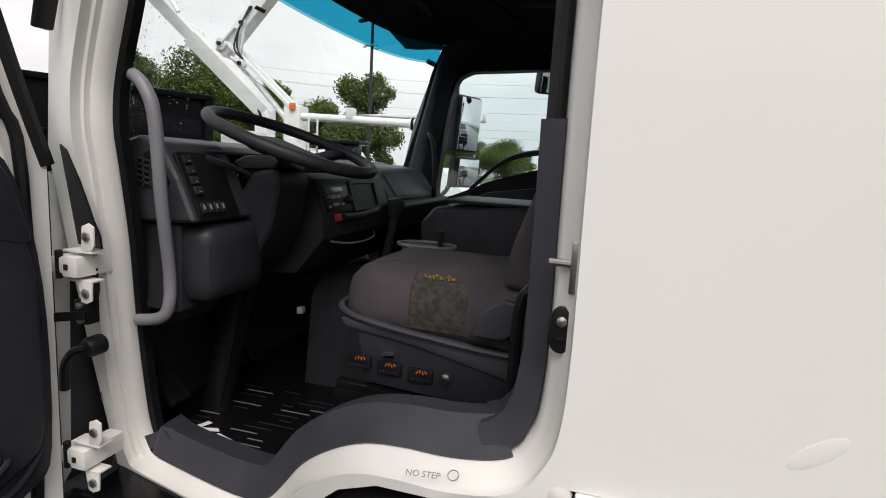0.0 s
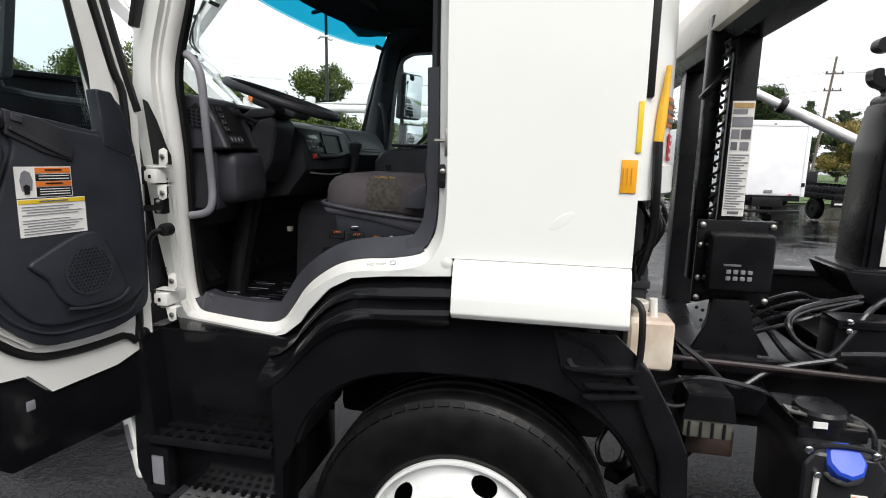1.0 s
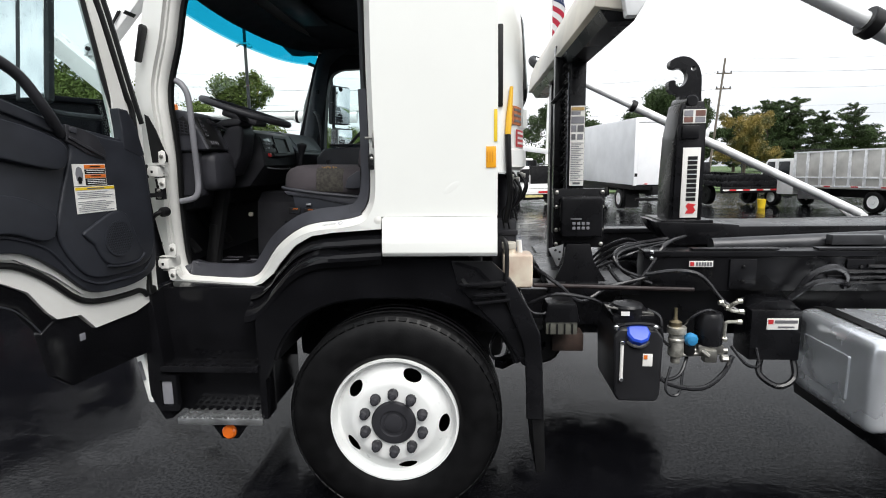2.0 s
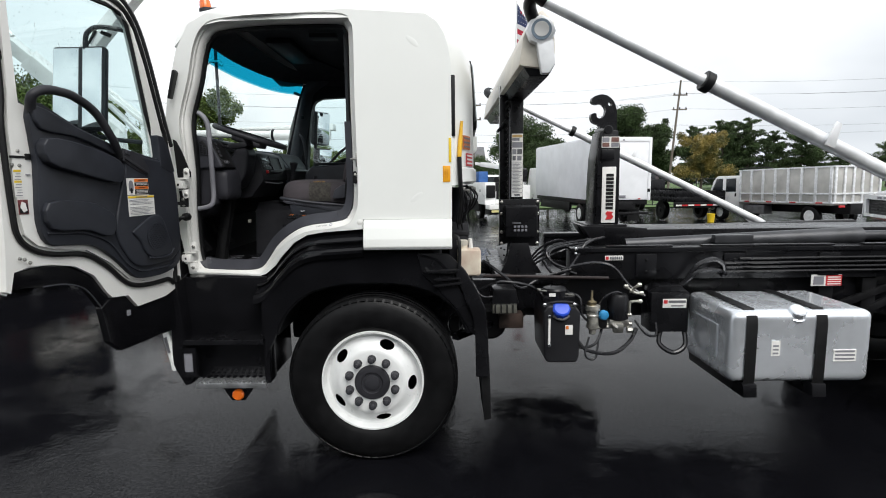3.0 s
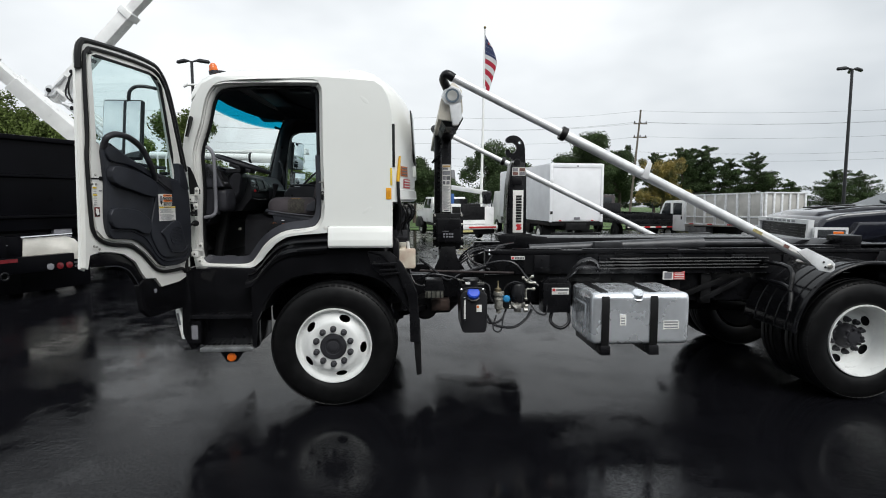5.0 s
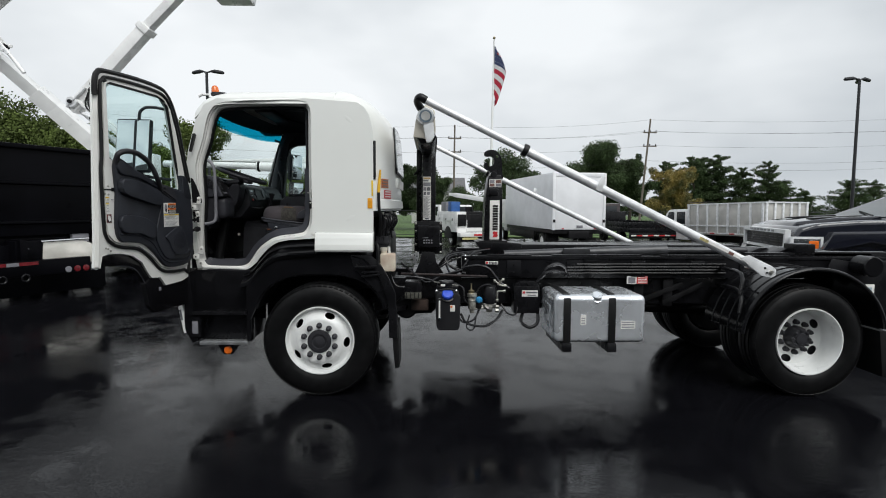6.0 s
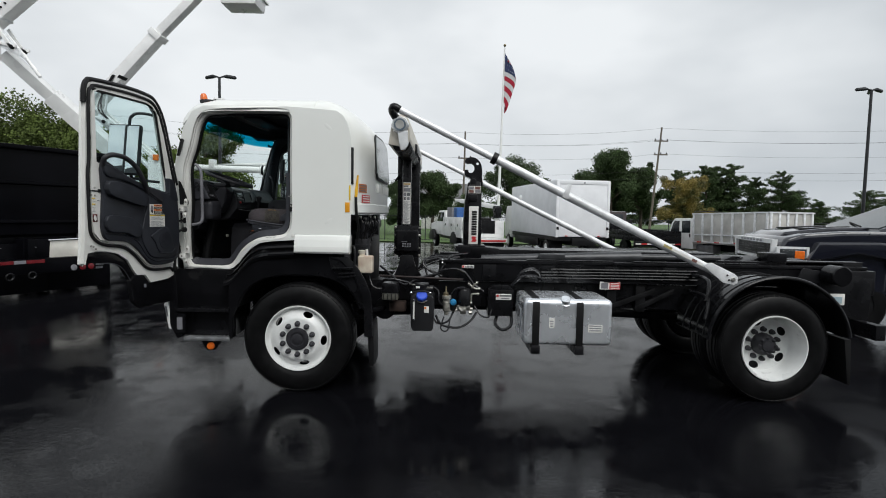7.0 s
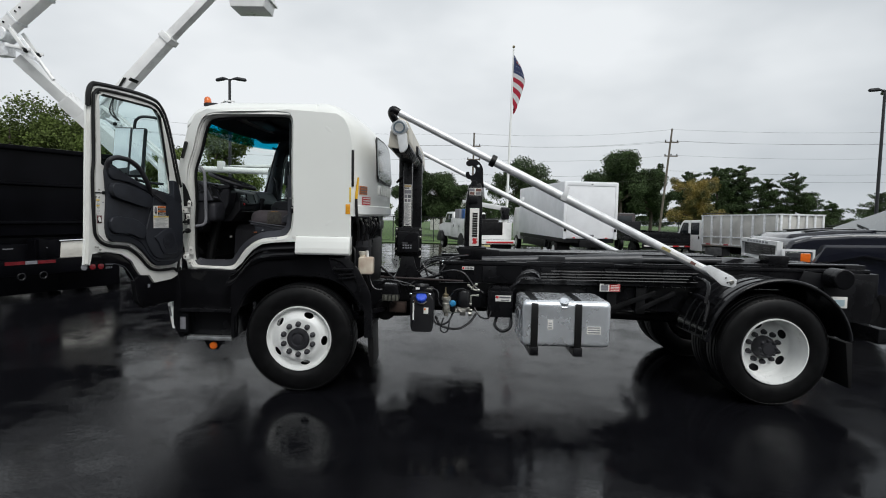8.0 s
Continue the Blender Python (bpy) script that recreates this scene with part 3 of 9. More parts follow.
def wheel(name, x, y, front, flip=1):
    """y: the outer sidewall. flip -1 faces the other side."""
    m = Matrix.Translation((x, y, 0.515)) @ (Matrix.Identity(4) if flip > 0 else Matrix.Rotation(math.pi, 4, "Z"))
    w = part(name, moved(join(tyre(0.0, 0.285, True), shoulder(0.012, 62), shoulder(0.273, 62, flip=-1)), m), RUBBER, truck, "black truck tyre, wet", 40)
    if front:
        prof = [(0.300, 0.03), (0.309, 0.008), (0.306, -0.006), (0.297, -0.006), (0.290, 0.012), (0.282, 0.034), (0.270, 0.040), (0.255, 0.032), (0.225, 0.006), (0.20, -0.010), (0.185, -0.014), (0.10, -0.014)]
        holes, nuts, ny, nr = FRONT_HOLES, 10, -0.014, 0.143
    else:
        prof = [(0.300, 0.03), (0.309, 0.008), (0.306, -0.006), (0.297, -0.006), (0.290, 0.012), (0.282, 0.04), (0.278, 0.13), (0.270, 0.18), (0.255, 0.205), (0.20, 0.21), (0.10, 0.21)]
        holes, nuts, ny, nr = REAR_HOLES, 10, 0.21, 0.143
    part("rim", moved(dished(prof, holes), m), RIM, w, "white painted steel rim", 40)
    part("brake_drum", moved(lathe([(0.10, 0.235), (0.275, 0.235), (0.275, 0.27)], (0, 0, 0), (0, 1, 0), 40, True), m), DARK, w)
    if front:
        hub = [(0.106, 0.0), (0.106, -0.022), (0.100, -0.030), (0.080, -0.034), (0.066, -0.034), (0.062, -0.026), (0.046, -0.026), (0.044, -0.032), (0.036, -0.034), (0.012, -0.035)]
    else:
        hub = [(0.108, 0.21), (0.106, 0.17), (0.096, 0.155), (0.090, 0.13), (0.080, 0.118), (0.055, 0.115), (0.05, 0.105), (0.01, 0.103)]
    part("hub", moved(lathe(hub, (0, 0, 0), (0, 1, 0), 32), m), SOFT_BLACK, w, "black hub cap")
    for k in range(nuts):
        a = 2 * math.pi * k / nuts + radians(18)
        piece("lug_nut", nut_mesh, m @ Matrix.Translation((nr * math.cos(a), ny, nr * math.sin(a))), w)
    if not front:
        for k in range(8):
            a = 2 * math.pi * k / 8
            piece("axle_bolt", nut_mesh, m @ Matrix.Translation((0.076 * math.cos(a), 0.118, 0.076 * math.sin(a))) @ Matrix.Diagonal((0.6, 0.5, 0.6, 1)), w)
    return w


WB = 4.425
wheel("front_wheel", 0, 0.0, True)
wheel("front_wheel", 0, 2 * MID, True, -1)
for y, f in ((-0.05, 1), (2 * MID + 0.05, -1)):
    wheel("rear_wheel", WB, y, False, f)
    wheel("inner_rear_wheel", WB, y + f * 0.33, False, f)
part("front_axle", join(box(-0.05, 0.05, 0.3, 1.94, 0.40, 0.52, 0.02), box(0.02, 0.12, 0.42, 0.52, 0.35, 0.62, 0.02)), DARK, truck)
part("rear_axle", join(rod((WB, 0.3, 0.515), (WB, 1.94, 0.515), 0.09), lathe([(0.05, -0.25), (0.17, -0.18), (0.23, 0), (0.17, 0.18), (0.05, 0.25)], (WB, MID, 0.515), (1, 0, 0), 20)), DARK, truck)

# ---- front wing, steps and mud flap ----
arch_in = [(0.60 * math.copysign(abs(math.cos(radians(a))) ** 0.72, math.cos(radians(a))), 0.53 + 0.585 * math.sin(radians(a)) ** 0.72) for a in range(20, 166, 7)]
WING = [(-0.64, 0.66), (-0.645, 1.02), (-0.58, 1.06), (-0.54, 1.12), (-0.45, 1.215), (-0.36, 1.27), (-0.25, 1.29), (-0.035, 1.30), (-0.03, 1.295), (0.37, 1.29), (0.50, 1.16), (0.60, 1.0), (0.66, 0.84)] + arch_in
wing = part("front_wing", prism(WING, "y", 0.01, 0.05), BLACK, truck, "glossy black plastic wheel arch")
part("wing_liner", thick(loft([[(u * 1.0, 0.03, v) for u, v in arch_in], [(u, 0.42, v) for u, v in arch_in]], False), 0.012), DARK, wing)
LEDGE = smooth_path([(-0.70, 0, 1.142), (-0.655, 0, 1.153), (-0.60, 0, 1.195), (-0.55, 0, 1.25), (-0.45, 0, 1.348), (-0.34, 0, 1.398), (-0.18, 0, 1.413), (-0.032, 0, 1.422)], 4)
part("upper_step_ledge", thick(loft([[(q.x, y + inset(q.x, q.z) * (1 - d / 0.17), q.z - d) for q in LEDGE] for y, d in ((0.03, -0.004), (-0.006, 0.030), (-0.022, 0.050), (-0.022, 0.058), (-0.002, 0.064), (-0.002, 0.084), (-0.024, 0.092), (-0.034, 0.106), (-0.034, 0.122), (-0.012, 0.150), (0.012, 0.158))], False), 0.004), BLACK, wing, "folded black ledge over the wheel arch")
# rear half of the guard: a broad ribbed mudguard that sweeps back and down
guard = [[(0.30, y, 1.285), (0.40, y, 1.255), (0.50, y, 1.15), (0.585, y, 1.0), (0.645, y, 0.86), (0.68, y, 0.70), (0.69, y, 0.56)] for y in (-0.005, 0.02, 0.15, 0.28)]
BAND = [(0.500, 1.165), (0.515, 1.138), (0.552, 1.034), (0.601, 0.914), (0.616, 0.793), (0.620, 0.545), (0.698, 0.545), (0.692, 0.793), (0.679, 0.955), (0.627, 1.073), (0.560, 1.19), (0.525, 1.225)]
part("guard_face", prism(BAND, "y", -0.032, -0.002, 0.010, 3), STEEL_BLACK, truck, "broad black mudguard band")
WEB = [(0.28, 1.285), (0.46, 1.285), (0.55, 1.20), (0.62, 1.07), (0.66, 0.92), (0.64, 0.78), (0.600, 0.80), (0.568, 0.855), (0.511, 0.954), (0.435, 1.038), (0.379, 1.099), (0.31, 1.165)]
mg = part("mudguard", thick(loft(guard, False), 0.014), BLACK, truck, "black ribbed plastic mudguard")
part("guard_web", prism(WEB, "y", 0.0, 0.014, 0.004), STEEL_BLACK, mg)
for a, b in (((0.315, 1.186), (0.525, 1.197)), ((0.376, 1.137), (0.53, 1.149)), ((0.372, 1.102), (0.542, 1.122))):
    part("guard_rib", prism([(a[0], a[1]), (b[0], b[1]), (b[0], b[1] - 0.013), (a[0] + 0.02, a[1] - 0.011)], "y", -0.036, 0.004, 0.004), STEEL_BLACK, mg)
part("mud_flap", prism([(0.645, 0.66), (0.70, 0.66), (0.708, 0.45), (0.712, 0.27), (0.672, 0.26), (0.655, 0.45)], "y", 0.0, 0.34, 0.003), SEAL, truck, "hanging black rubber mud flap")

step = part("step_well", prism([(-1.16, 1.14), (-0.64, 1.14), (-0.64, 0.50), (-0.68, 0.47), (-1.02, 0.47), (-1.13, 0.52), (-1.19, 0.60)], "y", 0.12, 0.55, 0.01), BLACK, truck, "black cab step well")
part("step_side", prism([(-0.655, 1.03), (-0.62, 1.07), (-0.62, 0.50), (-0.655, 0.50)], "y", 0.02, 0.14, 0.006), BLACK, step)
part("step_side", prism([(-1.19, 1.14), (-1.15, 1.14), (-1.10, 0.50), (-1.14, 0.49), (-1.21, 0.62)], "y", 0.02, 0.14, 0.006), BLACK, step)


def tread(x0, x1, y0, y1, z, rows, cols):
    holes = []
    for i in range(cols):
        for j in range(rows):
            cx, cy = x0 + (i + 0.5) * (x1 - x0) / cols, y0 + (j + 0.5) * (y1 - y0) / rows
            a, b = 0.32 * (x1 - x0) / cols, 0.3 * (y1 - y0) / rows
            holes.append([(cx - a, cy - b), (cx + a, cy - b), (cx + a, cy + b), (cx - a, cy + b)])
    return plate([(x0, y0), (x1, y0), (x1, y1), (x0, y1)], holes, "z", z - 0.012, z)


GALV = mat("galvanised_step", (0.42, 0.43, 0.44), 0.45, 0.9, 0.2, 12, 0.2, 90)
low = part("lower_step", join(tread(-1.06, -0.655, 0.02, 0.17, 0.505, 4, 10), box(-1.07, -0.645, 0.004, 0.022, 0.475, 0.508, 0.003)), GALV, step, "pierced galvanised step tread")
up = part("upper_step", join(tread(-1.13, -0.655, -0.005, 0.15, 0.775, 3, 10), box(-1.14, -0.645, -0.012, -0.004, 0.75, 0.78, 0.003)), STEEL_BLACK, step, "black pierced step tread")
for k in range(16):
    part("tread_tooth", lathe([(0.006, 0), (0.005, 0.006), (0.002, 0.007)], (-1.05 + 0.0255 * k, 0.012, 0.508), (0, 0, 1), 6), GALV, low)
part("marker_bracket", prism([(-0.94, 0.47), (-0.73, 0.47), (-0.80, 0.375), (-0.88, 0.375)], "y", 0.06, 0.075, 0.003), STEEL_BLACK, step)
part("marker_lamp", lathe([(0.036, 0.0), (0.036, -0.012), (0.028, -0.022), (0.006, -0.026)], (-0.838, 0.06, 0.415), (0, 1, 0), 20), AMBER, step, "amber side marker lamp")
part("corner_lamp", box(-1.135, -1.075, 0.002, 0.03, 0.575, 0.70, 0.018, 3), HANDLE_GREY, step, "clear corner lamp")
part("lamp_bezel", plate([(-1.15, 0.55), (-1.055, 0.55), (-1.055, 0.73), (-1.16, 0.73)], [[(-1.135, 0.575), (-1.075, 0.575), (-1.075, 0.70), (-1.135, 0.70)]], "y", -0.004, 0.03), BLACK, step)
part("bumper_tip", prism([(-1.262, 0.82), (-1.222, 0.835), (-1.183, 0.60), (-1.192, 0.575), (-1.218, 0.58)], "y", 0.02, 0.10, 0.012), WHITE, truck, "white bumper corner")
part("bumper_print", prism([(-1.247, 0.79), (-1.232, 0.795), (-1.215, 0.70), (-1.230, 0.695)], "y", 0.013, 0.018), PRINT, truck)
part("front_bumper", box(-1.30, -1.25, 0.22, 2 * MID - 0.22, 0.58, 0.82, 0.02, 3), WHITE, truck)
part("front_panel", taper(prism([(-1.15, 1.155), (-1.28, 1.10), (-1.30, 0.82), (-1.2, 0.82)], "y", 0.02, 2 * MID - 0.02, 0.02)), BLACK, truck)
part("front_face", loft([[(-1.21, 0.13, 1.15), (-1.27, 0.22, 1.15), (-1.31, 0.45, 1.12), (-1.33, MID, 1.12), (-1.31, 1.79, 1.12), (-1.27, 2.02, 1.15), (-1.21, 2.11, 1.15)],
                         [(-1.21, 0.13, 1.90), (-1.25, 0.22, 1.88), (-1.29, 0.45, 1.86), (-1.31, MID, 1.85), (-1.29, 1.79, 1.86), (-1.25, 2.02, 1.88), (-1.21, 2.11, 1.90)]], False), WHITE, truck)

# ---- chassis ----
for y in (0.66, 1.50):
    part("chassis_rail", prism([(y, 0.74), (y + 0.08, 0.74), (y + 0.08, 1.0), (y, 1.0)], "x", -1.0, 5.75, 0.006), STEEL_BLACK, truck, "black steel chassis rail")
for x in (0.55, 1.35, 2.2, 3.2, 5.3):
    part("cross_member", box(x - 0.06, x + 0.06, 0.72, 1.52, 0.78, 0.96, 0.01), DARK, truck)
part("battery_box", join(box(0.88, 1.88, 1.74, 2.20, 0.50, 1.0, 0.03), box(0.86, 1.90, 1.72, 2.22, 0.98, 1.02, 0.01)), STEEL_BLACK, truck, "black battery box on the far side")
for x in (1.5, 2.6, 3.5):
    part("frame_web", box(x, x + 0.75, 0.74, 1.50, 0.985, 1.005, 0.004), DARK, truck)
part("engine", join(box(-0.7, 0.55, 0.75, 1.5, 0.55, 1.25, 0.05), box(0.05, 0.60, 0.55, 1.3, 0.9, 1.45, 0.04), rod((0.34, 0.7, 1.15), (0.34, 1.5, 1.15), 0.2)), DARK, truck, "dark engine under the cab")
part("gearbox", join(lathe([(0.12, 0), (0.22, 0.05), (0.2, 0.5), (0.1, 0.6)], (0.5, MID, 0.75), (1, 0, 0), 18), rod((1.0, MID, 0.7), (WB - 0.2, MID, 0.58), 0.05)), DARK, truck)
for y in (0.56, 1.56):
    part("hooklift_subframe", prism([(y, 1.015), (y + 0.12, 1.015), (y + 0.12, 1.19), (y + 0.12, 1.235), (y - 0.012, 1.235), (y - 0.012, 1.205), (y, 1.20)], "x", 1.30, 5.70, 0.004), STEEL_BLACK, truck, "long black hooklift subframe beam")
part("main_arm", join(box(1.60, 4.3, 0.90, 1.34, 1.235, 1.325, 0.006), prism([(1.464, 1.355), (1.80, 1.347), (1.95, 1.335), (1.95, 1.225), (1.60, 1.212), (1.51, 1.28)], "y", 0.894, 1.225, 0.008), box(3.0, 5.0, 0.96, 1.28, 1.20, 1.285, 0.006)), STEEL_BLACK, truck, "black telescopic main arm")
part("lift_cylinder", join(tube([(1.75, 0.80, 1.225), (2.6, 0.80, 1.25), (3.45, 0.80, 1.275)], [0.045, 0.055, 0.065], 24), rod((3.45, 0.80, 1.275), (4.3, 0.80, 1.28), 0.035, 20), box(2.35, 2.62, 0.68, 0.74, 1.245, 1.30, 0.006)), mat("grey_cylinder", (0.045, 0.046, 0.05), 0.35, 0.3, 0.2, 9, 0.1), truck, "dark grey hydraulic cylinder")
part("lift_cylinder", rod((1.95, 1.46, 1.24), (3.9, 1.46, 1.28), 0.06, 24, 0.01), STEEL_BLACK, truck)

# hook post
JIB = [(1.56, 1.34), (1.56, 1.60), (1.57, 1.85), (1.60, 2.05), (1.73, 2.06), (1.75, 1.95), (1.755, 1.34)]
jib = part("hook_post", prism(JIB, "y", 0.96, 1.19, 0.012), STEEL_BLACK, truck, "upright black hook post")
part("post_face", join(prism([(1.575, 1.35), (1.74, 1.35), (1.735, 2.02), (1.62, 2.03), (1.58, 1.9)], "y", 0.945, 0.962, 0.004), box(1.50, 1.80, 0.90, 1.24, 1.335, 1.365, 0.008)), STEEL_BLACK, jib)
HOOK = [(1.605, 2.02), (1.60, 2.10), (1.555, 2.125), (1.535, 2.15), (1.535, 2.19), (1.57, 2.195), (1.578, 2.165), (1.61, 2.16), (1.638, 2.19), (1.64, 2.235), (1.61, 2.265), (1.575, 2.262), (1.548, 2.268), (1.535, 2.285), (1.545, 2.315),
        (1.60, 2.335), (1.655, 2.325), (1.70, 2.285), (1.725, 2.22), (1.73, 2.10), (1.732, 2.02)]
HOOK = [(q.x + 0.03, q.y) for q in smooth_path([(u, v, 0) for u, v in HOOK], 4, True)]
part("hook", plate(HOOK, [ngon(1.705, 2.265, 0.016, 12)], "y", 1.09, 1.15), STEEL_BLACK, jib, "black steel container hook")
part("hook_pin", rod((1.655, 0.94, 2.06), (1.655, 1.21, 2.06), 0.034, 20, 0.006), STEEL_BLACK, jib)
part("hook_lock", join(box(1.60, 1.70, 0.925, 0.95, 1.84, 1.92, 0.01), beam((1.655, 0.93, 1.88), (1.655, 0.93, 1.72), 0.02, 0.03, 0.004)), STEEL_BLACK, jib)
BRICK = mat("faded_brown_print", (0.16, 0.075, 0.06), 0.5, 0, 0.2, 30, 0)
part("post_label", box(1.605, 1.735, 0.938, 0.944, 1.93, 2.01), PAPER, jib, "small printed safety label")
for a, b, c, d, mt in ((1.61, 1.66, 1.972, 2.004, HANDLE_GREY), (1.675, 1.73, 1.972, 2.004, BRICK), (1.61, 1.66, 1.936, 1.966, BRICK), (1.675, 1.73, 1.936, 1.966, HANDLE_GREY)):
    part("label_block", box(a, b, 0.935, 0.9375, c, d), mt, jib)
part("name_plate", box(1.615, 1.718, 0.937, 0.944, 1.375, 1.79, 0.002), PAPER, jib, "white name plate with dark letters as bars")
for k in range(10):
    z = 1.475 + 0.027 * k
    part("letter_bar", box(1.645, 1.70, 0.934, 0.9368, z, z + 0.021), SEAL, jib)
part("badge_mark", prism([(1.645, 1.40), (1.69, 1.40), (1.705, 1.42), (1.69, 1.44), (1.705, 1.455), (1.66, 1.462), (1.645, 1.445), (1.66, 1.425)], "y", 0.934, 0.9368), RED, jib, "red badge shape")

# ---- tarp gantry behind the cab ----
TAN_PRINT = mat("tan_header_print", (0.50, 0.33, 0.12), 0.5, 0, 0.15, 30, 0)
mast = part("tarp_mast", join(box(0.908, 0.993, 0.70, 0.80, 0.78, 2.42, 0.006), box(0.842, 0.898, 0.81, 0.88, 1.3, 2.36, 0.005), box(0.89, 1.04, 0.693, 0.699, 2.30, 2.42, 0.002)), STEEL_BLACK, truck, "black tarp gantry mast")
part("second_mast", box(0.915, 1.045, 1.52, 1.64, 0.78, 2.42, 0.006), STEEL_BLACK, truck)
part("mast_brace", beam((0.82, 0.79, 2.04), (0.91, 0.79, 2.15), 0.02, 0.045, 0.003, (0, 1, 0)), STEEL_BLACK, mast)
part("mast_edge", box(0.898, 0.904, 0.715, 0.722, 1.55, 2.20, 0.002), HANDLE_GREY, mast, "thin pale grey edge strip")
part("gantry_beam", box(0.88, 1.05, 0.7, 1.6, 2.34, 2.42, 0.006), STEEL_BLACK, truck)
for k in range(16):
    z = 1.55 + 0.045 * k
    part("spring_coil", tube([(0.890, 0.755, z), (0.875, 0.74, z + 0.011), (0.890, 0.725, z + 0.022), (0.904, 0.74, z + 0.034)], 0.006, 6), SEAL, mast)
part("mast_label", box(0.912, 0.989, 0.692, 0.6985, 1.585, 2.02), PAPER, mast, "long white printed instruction label")
for k in range(22):
    part("text_line", box(0.917, 0.984 - 0.012 * ((k * 5) % 3), 0.6895, 0.6918, 1.612 + 0.0098 * k, 1.6155 + 0.0098 * k), HANDLE_GREY, mast)
part("maker_bar", box(0.930, 0.970, 0.6895, 0.6918, 1.593, 1.604), PRINT, mast)
for z0, z1, x0, x1, mt in ((1.995, 2.012, 0.915, 0.985, TAN_PRINT), (1.972, 1.990, 0.915, 0.965, HANDLE_GREY), (1.925, 1.962, 0.915, 0.986, HANDLE_GREY), (1.880, 1.915, 0.950, 0.984, PRINT), (1.880, 1.915, 0.916, 0.944, HANDLE_GREY), (1.838, 1.868, 0.918, 0.940, PRINT), (1.838, 1.868, 0.950, 0.980, HANDLE_GREY)):
    part("text_block", box(x0, x1, 0.6895, 0.6918, z0, z1), mt, mast)
ctrl = part("control_box", box(0.852, 1.082, 0.58, 0.67, 1.305, 1.53, 0.022, 3), STEEL_BLACK, truck, "black valve and control box")
part("box_flange", join(box(0.825, 1.105, 0.665, 0.685, 1.24, 1.57, 0.003)), STEEL_BLACK, ctrl)
for x in (0.84, 1.09):
    for z in (1.26, 1.34, 1.47, 1.55):
        part("flange_bolt", lathe([(0.012, 0), (0.012, -0.008), (0.004, -0.012)], (x, 0.665, z), (0, 1, 0), 8), ZINC, ctrl)
for k in range(4):
    for j in range(2):
        part("control_key", box(0.915 + 0.025 * k, 0.932 + 0.025 * k, 0.574, 0.581, 1.352 + 0.025 * j, 1.368 + 0.025 * j, 0.003), HANDLE_GREY, ctrl)
part("gantry_foot", join(prism([(0.86, 0.80), (1.16, 0.80), (1.06, 1.10), (0.90, 1.10)], "y", 0.63, 0.65, 0.003), box(0.80, 1.3, 0.6, 1.65, 0.98, 1.04, 0.006)), STEEL_BLACK, truck)
HOUSE = [(0.84, 2.30), (0.86, 2.44), (0.90, 2.54), (0.96, 2.58), (1.02, 2.52), (1.03, 2.36), (1.0, 2.28)]
house = part("tarp_housing", prism(HOUSE, "y", -0.19, 2.43, 0.01), BEIGE, truck, "long beige tarp roller housing")
part("housing_tray", prism([(0.86, 2.31), (1.01, 2.37), (1.035, 2.31), (1.0, 2.25), (0.90, 2.25)], "y", -0.16, 2.40, 0.006), STEEL_BLACK, house)
part("gear_case", join(lathe([(0.075, 0.0), (0.08, -0.02), (0.072, -0.045), (0.05, -0.05)], (0.945, -0.20, 2.465), (0, 1, 0), 8), prism([(0.92, 2.42), (1.01, 2.42), (1.02, 2.30), (0.99, 2.25), (0.95, 2.25)], "y", -0.245, -0.19, 0.01)), ALU_TUBE, house, "bright metal gear cover")
part("cover_badge", lathe([(0.052, -0.05), (0.052, -0.056), (0.04, -0.057)], (0.945, -0.20, 2.465), (0, 1, 0), 24), mat("badge_blue", (0.20, 0.26, 0.32), 0.4, 0, 0.1, 12, 0), house, "round grey-blue and white badge")
part("cover_badge", lathe([(0.038, -0.058), (0.036, -0.060)], (0.945, -0.20, 2.465), (0, 1, 0), 24), PAPER, house)
TAN = mat("faded_yellow_print", (0.42, 0.36, 0.16), 0.5, 0, 0.3, 40, 0)
